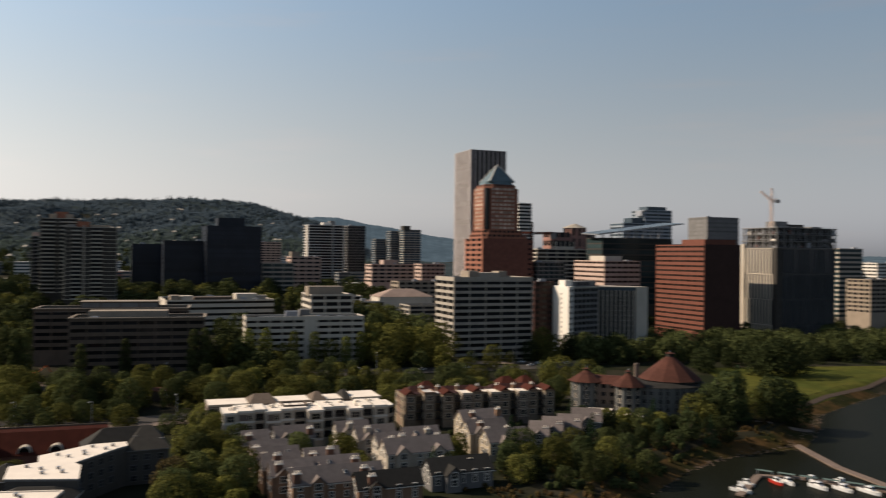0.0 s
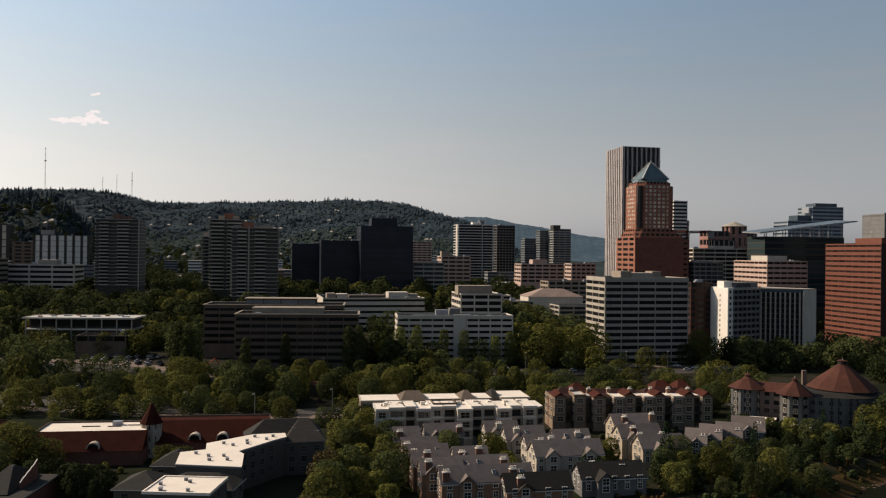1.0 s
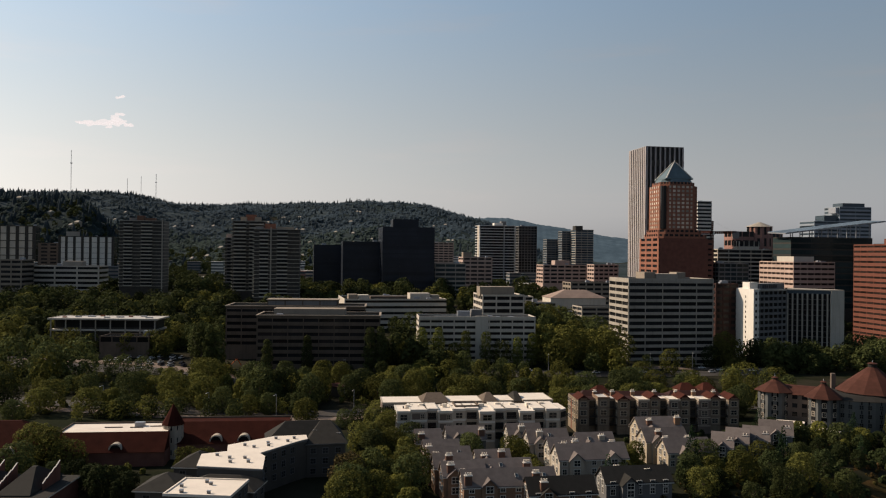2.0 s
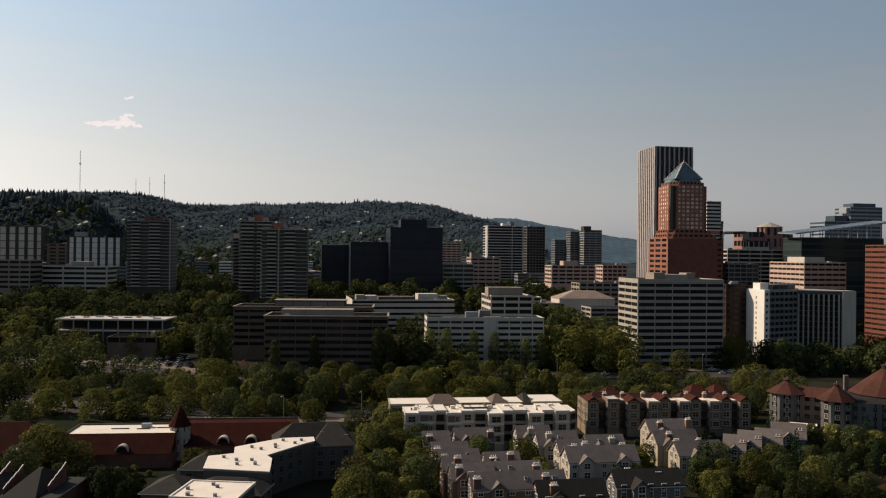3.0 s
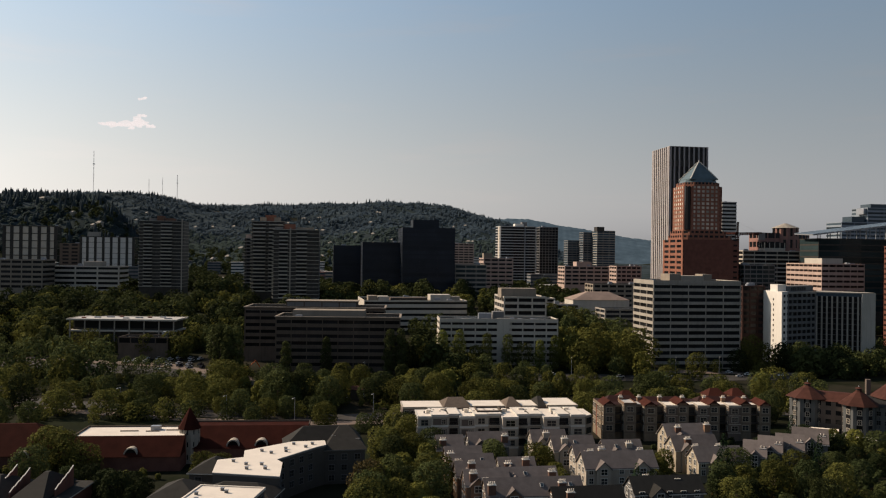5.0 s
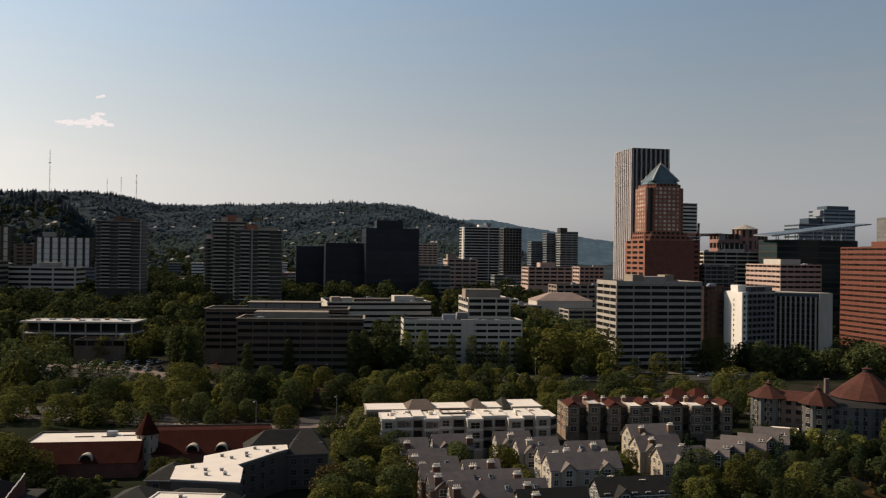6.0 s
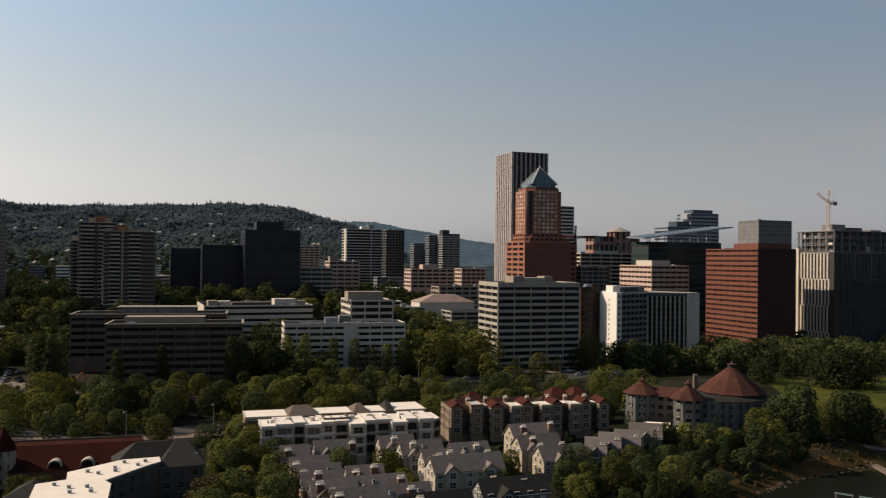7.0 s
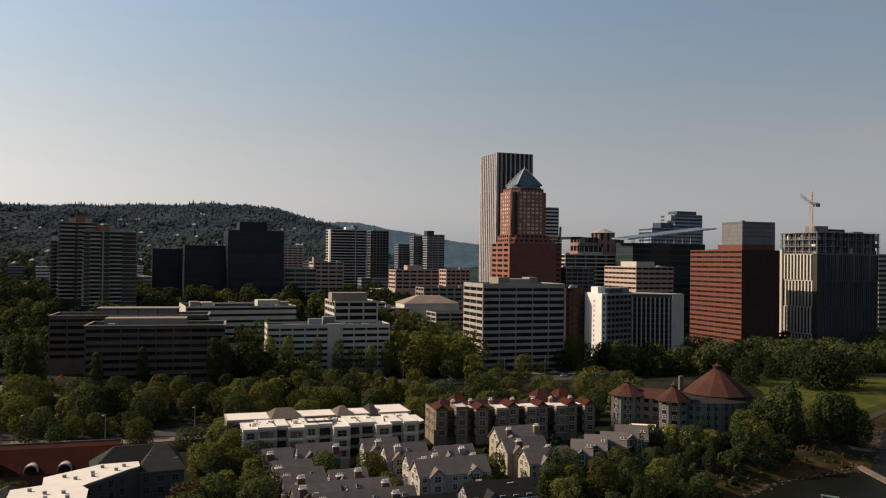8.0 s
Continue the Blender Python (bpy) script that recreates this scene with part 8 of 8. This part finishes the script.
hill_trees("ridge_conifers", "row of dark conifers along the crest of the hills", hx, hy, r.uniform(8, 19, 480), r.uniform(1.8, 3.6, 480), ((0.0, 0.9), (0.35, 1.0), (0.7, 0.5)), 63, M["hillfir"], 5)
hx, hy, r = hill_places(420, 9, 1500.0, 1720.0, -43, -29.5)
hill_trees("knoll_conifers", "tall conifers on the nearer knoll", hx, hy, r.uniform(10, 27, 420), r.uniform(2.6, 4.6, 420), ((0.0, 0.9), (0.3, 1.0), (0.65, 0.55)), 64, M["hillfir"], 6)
# street trees far in the city
r = np.random.RandomState(8)
px, py = r.uniform(-900, 420, 2600), r.uniform(480, 1400, 2600)
ok = [(x, y, land_z(x, y) - 0.5) for x, y in zip(px, py) if not blocked(x, y, 3) and abs(x) < y * 0.85 and (x < 0 or y > 640) and (y < 1000 or x < 200)]
massed("city_trees", "dark green street trees between the buildings", ok[:1700], M["leafdark"], 9, (8, 14), 9, 22, 1.55)

# ---- planting
# belt along the road
grove(62, -150, 318, 100, 350, MIX, 0.95, 1.4, 4.6, 11, 6, 1.0)
grove(44, -140, 345, 110, 385, MIX, 0.8, 1.2, 4.8, 12, 12, 1.0)
grove(16, -330, 215, -215, 275, MIX, 0.7, 1.1, 6, 27, 0, 1.0)
grove(30, -300, 312, -150, 368, MIX, 0.95, 1.5, 5.0, 13, 0, 1.0)
grove(7, -160, 299, -110, 309, ("broad", "dark"), 0.7, 0.95, 8.0, 14, 8, 0.5)
# beside the bright flats
grove(28, -60, 186, -42, 300, MIX, 0.8, 1.15, 4.6, 15, 10, 0.5)
plant("copper", -63, 203, 1.1)
for x, y, s, k in ((-106, 290, 0.95, "broad"), (-82, 283, 0.85, "dark"), (-75, 279, 0.95, "broad"), (-70, 270, 1.0, "dark"), (-66, 262, 1.0, "broad"), (-72, 256, 0.85, "dark"), (-66, 248, 0.95, "broad"), (-90, 288, 0.6, "dark")):
    plant(k, x, y, s)
# between the houses
for k, (x, y, s) in enumerate(((-34, 240, 0.9), (-22, 243, 0.85), (-16, 236, 0.7), (-28, 233, 0.7), (-36, 247, 0.9), (-14, 228, 0.6), (14, 244, 0.8), (16, 252, 0.7), (31, 238, 0.8), (38, 244, 0.8), (-20, 248, 0.9), (12, 236, 0.7))):
    plant(("dark", "broad", "yellow", "broad")[k % 4], x, y, s)
plant("conifer", 7, 223.5, 0.72)
plant("conifer", -27, 266, 0.5)
plant("conifer", -22, 267, 0.45)
# slope down to the cove
grove(26, 34, 216, 92, 268, ("dark", "broad", "deep", "deep", "dark", "conifer"), 0.4, 0.95, 4.5, 16, 18, 0.5)
grove(30, 66, 262, 122, 308, ("dark", "deep", "deep", "conifer", "yellow"), 0.45, 0.95, 4.5, 17, 10, 0.5)
for x, y, s, k in ((121, 312, 1.5, "deep"), (128, 311, 1.7, "deep"), (134, 318, 1.35, "conifer"), (131, 312, 1.3, "conifer"), (126, 320, 1.2, "deep"), (117, 306, 1.0, "broad"), (113, 309, 1.1, "broad"), (149, 318, 1.45, "deep"), (155, 322, 1.5, "deep"), (143, 321, 1.1, "broad"), (160, 320, 1.3, "deep")):
    plant(k, x, y, s)
# at the head of the lawn, their long shade across the grass
for x, y, s in ((196, 446, 1.5), (204, 441, 1.9), (213, 446, 1.8), (206, 452, 1.7), (222, 452, 1.6)):
    plant("deep", x, y, s)
# in front of the offices
for k in range(9):
    plant("poplar" if k % 3 else "broad", -96 + 8.2 * k + tree_rand.uniform(-1.5, 1.5), 420 + 2.4 * k + tree_rand.uniform(-2, 2), tree_rand.uniform(1.05, 1.25))
for x, y, s in ((-192, 376, 1.6), (-187, 374, 1.6), (-183, 377, 1.5), (-196, 379, 1.5), (-158, 379, 1.3), (-139, 384, 1.35), (-108, 391, 1.5), (-103, 393, 1.4)):
    plant("column", x, y, s)
grove(14, -30, 430, 22, 474, ("broad", "broad", "yellow"), 1.4, 2.0, 7.5, 18, 16, 1.0)
# round the auditorium
grove(12, -42, 545, 4, 572, ("dark", "broad", "dark"), 1.3, 1.8, 6.0, 28, 18, 0.5)
grove(8, -26, 505, 14, 535, ("dark", "broad"), 1.4, 1.8, 6.0, 29, 18, 0.5)
grove(8, -90, 396, 60, 416, MIX, 0.9, 1.3, 6.0, 19, 16, 1.0)
grove(4, 20, 440, 100, 470, MIX, 0.5, 0.8, 6.0, 20, 20, 1.0)
for x, y, s in ((80, 497, 1.9), (86, 501, 1.5), (14, 476, 1.9), (8, 470, 1.7)):
    plant("broad", x, y, s)
# before the hotel and the towers
grove(9, 146, 452, 236, 480, ("deep",), 0.9, 1.3, 7.0, 33, 12, 1.0)
grove(12, -330, 284, -180, 300, MIX, 0.9, 1.5, 7.0, 34, 0, 0.5)
grove(16, 66, 488, 330, 530, ("dark", "deep"), 1.2, 1.7, 6.0, 21, 12, 1.0)
grove(8, 195, 488, 300, 512, ("deep",), 0.9, 1.3, 8.0, 22, 8, 1.0)
# round the dark brick block, and before the parked cars
for x, y, s in ((-126, 186, 0.85), (-131, 190, 0.8), (-121, 190, 0.7), (-137, 192, 0.75), (-118, 183, 0.65), (-143, 190, 0.8), (-127, 196, 0.6)):
    plant("deep", x, y, s)
for x, y, s in ((-252, 374, 0.95), (-243, 376, 0.9), (-234, 374, 1.0), (-224, 375, 0.9), (-214, 373, 0.95)):
    plant("dark", x, y, s)
# west side: tall dark trees that close the view of the avenue
for x, y, s in ((-251, 362, 1.9), (-263, 356, 1.7), (-274, 366, 1.9), (-290, 362, 1.8), (-304, 356, 1.7), (-318, 368, 1.9)):
    plant(("dark", "deep")[int(y) % 2], x, y, s)
for x, y, s in ((-292, 416, 1.4), (-302, 421, 1.1), (-258, 418, 1.2), (-246, 424, 1.3), (-238, 420, 1.1)):
    plant("broad", x, y, s)
grove(14, -420, 400, -170, 470, MIX, 1.2, 1.8, 6.0, 23, 6, 1.0)
grove(8, -204, 172, -148, 192, ("dark", "deep", "deep"), 0.7, 1.1, 5.0, 25, 16, 0.5)
for x, y, s in ((-165, 212, 1.25), (-159, 210, 1.2), (-152, 209, 1.0), (-117, 216, 0.8), (-111, 214, 0.75), (-188, 204, 1.0)):
    plant("broad", x, y, s)


for key, leaf_key, word in (("broad", "leaf", "mid-green"), ("dark", "leafdark", "dark green"), ("yellow", "leafyellow", "yellow-green"), ("deep", "leafdeep", "deep green")):
    massed("park_trees", word + " broad-leaved trees round the offices and the park", FAR_TREES[key], M[leaf_key], 80 + len(key), lobes=18, leaves=90, leaf=0.62)


# bushes and further trees of the same belts, uncounted
def scatter(n, x0, y0, x1, y1, a, seed, lift=-0.6, extra=0.5):
    r = random.Random(seed)
    c, s = math.cos(radians(a)), math.sin(radians(a))
    out = []
    for _ in range(n):
        u, v = r.uniform(0, x1 - x0), r.uniform(0, y1 - y0)
        x, y = x0 + u * c - v * s, y0 + u * s + v * c
        if not blocked(x, y, extra) and float(shore_distance(x, y)) > 4:
            out.append((x, y, land_z(x, y) + lift))
    return out


wood("dry_bushes", "brown and olive dry bushes on the river bank", scatter(150, 40, 192, 96, 232, 50, 61, extra=0.5) + scatter(130, 92, 250, 160, 262, 28, 62, extra=0.5) + scatter(170, 88, 262, 160, 296, 24, 64, extra=0.5), two_tone("dry_leaves", (0.040, 0.036, 0.012), (0.062, 0.038, 0.016), 0.15, island=0.3), 63, (1.0, 2.4), 0.5, 60)
wood("bushes", "low green bushes filling the belt below the trees", scatter(650, -300, 316, 120, 380, 4, 41) + scatter(110, -63, 186, -44, 305, 10, 42) + scatter(220, -340, 205, -205, 312, 0, 53) + scatter(90, -200, 170, -120, 200, 14, 54) ,
     M["leaf"], 44, (2.0, 4.5), 0.8, 80)
wood("slope_bushes", "dark green bushes on the slope above the cove", scatter(230, 36, 214, 118, 300, 16, 43, extra=1.0), M["leafdeep"], 45, (2.0, 4.5), 0.8, 80)
spots = (scatter(380, -440, 395, -150, 590, 8, 45, extra=1.5) + scatter(130, -760, 430, -420, 560, 4, 55, extra=1.5) + scatter(80, -130, 390, 40, 480, 16, 46, extra=2)
         + scatter(90, -200, 330, 110, 385, 6, 50, extra=1.5) + scatter(110, -340, 258, -112, 300, 8, 56, extra=0.5) + scatter(90, -340, 316, -130, 390, 2, 57, extra=0.5) + scatter(60, -760, 560, -400, 640, 8, 48, extra=2) + scatter(130, -310, 585, -60, 690, 10, 58, extra=1.5))
spots = [p for p in spots if not (p[0] > -60 and p[1] > 355) and not (-300 < p[0] < -200 and 350 < math.hypot(p[0], p[1] + 10) < 450)]
low = [p for p in spots if p[1] < 392]
spots = [p for p in spots if p[1] >= 392]
for k, (key, word) in enumerate((("leaf", "mid-green"), ("leafdark", "dark green"))):
    massed("belt_trees", word + " smaller trees filling the belt along the road", low[k::2], M[key], 70 + k, (5, 9), 12, 36, 0.9)
for k, (key, word) in enumerate((("leaf", "mid-green"), ("leafdark", "dark green"), ("leafyellow", "yellow-green"), ("leafdeep", "shaded green"))):
    massed("background_trees", word + " trees massed behind the avenue and the road", spots[k::4], M[key], 49 + k, ((9, 15), (11, 19), (8, 12), (10, 17))[k])
massed("avenue_trees", "dark dense trees along the foot of the towers", scatter(260, 110, 486, 400, 575, 12, 47, extra=2), M["leafdark"], 52, (9, 16))


# the little cloud over the hills, its sunlit white put into a glow
r = random.Random(5)
bm = bmesh.new()
for k in range(46):
    t = r.uniform(-1, 1)
    x, z = t * 118, (1 - t * t) * r.uniform(-10, 10) + (72 * math.exp(-((t - 0.55) / 0.2) ** 2)) * r.uniform(0, 1)
    s = r.uniform(7, 18) * (1.1 - 0.6 * abs(t))
    bmesh.ops.create_icosphere(bm, subdivisions=2, radius=1, matrix=Matrix.Translation((x, r.uniform(-30, 30), z)) @ Matrix.Diagonal((s * 1.9, s * 1.2, s * 0.62, 1)))
for k in range(6):
    bmesh.ops.create_icosphere(bm, subdivisions=2, radius=1, matrix=Matrix.Translation((70 + r.uniform(-14, 14), 0, 135 + r.uniform(-5, 5))) @ Matrix.Diagonal((r.uniform(6, 14), 6, 4, 1)))
for v in bm.verts:
    v.co += Vector((noise.noise(v.co * 0.06), noise.noise(v.co * 0.06 + Vector((9, 0, 0))), noise.noise(v.co * 0.06 + Vector((0, 9, 0))))) * 9
cloud_mat = bpy.data.materials.new("glowing_cloud_white")
cloud_mat.use_nodes = True
nt = cloud_mat.node_tree
nt.nodes.remove(nt.nodes["Principled BSDF"])
em, tp, mx = nt.nodes.new("ShaderNodeEmission"), nt.nodes.new("ShaderNodeBsdfTransparent"), nt.nodes.new("ShaderNodeMixShader")
em.inputs["Color"].default_value, em.inputs["Strength"].default_value = (0.97, 0.96, 1.04, 1), 0.80
mx.inputs[0].default_value = 0.5
nt.links.new(em.outputs[0], mx.inputs[1])
nt.links.new(tp.outputs[0], mx.inputs[2])
nt.links.new(mx.outputs[0], nt.nodes["Material Output"].inputs["Surface"])
cloud = new("cloud", mesh("cloud", bm, cloud_mat))
cloud.matrix_basis = pose(-2300, 3600, 672, 0, 0, 30)
tagged(cloud, "small white wispy cloud in the sky, its sunlight a glow", "cloud", kind="structure")
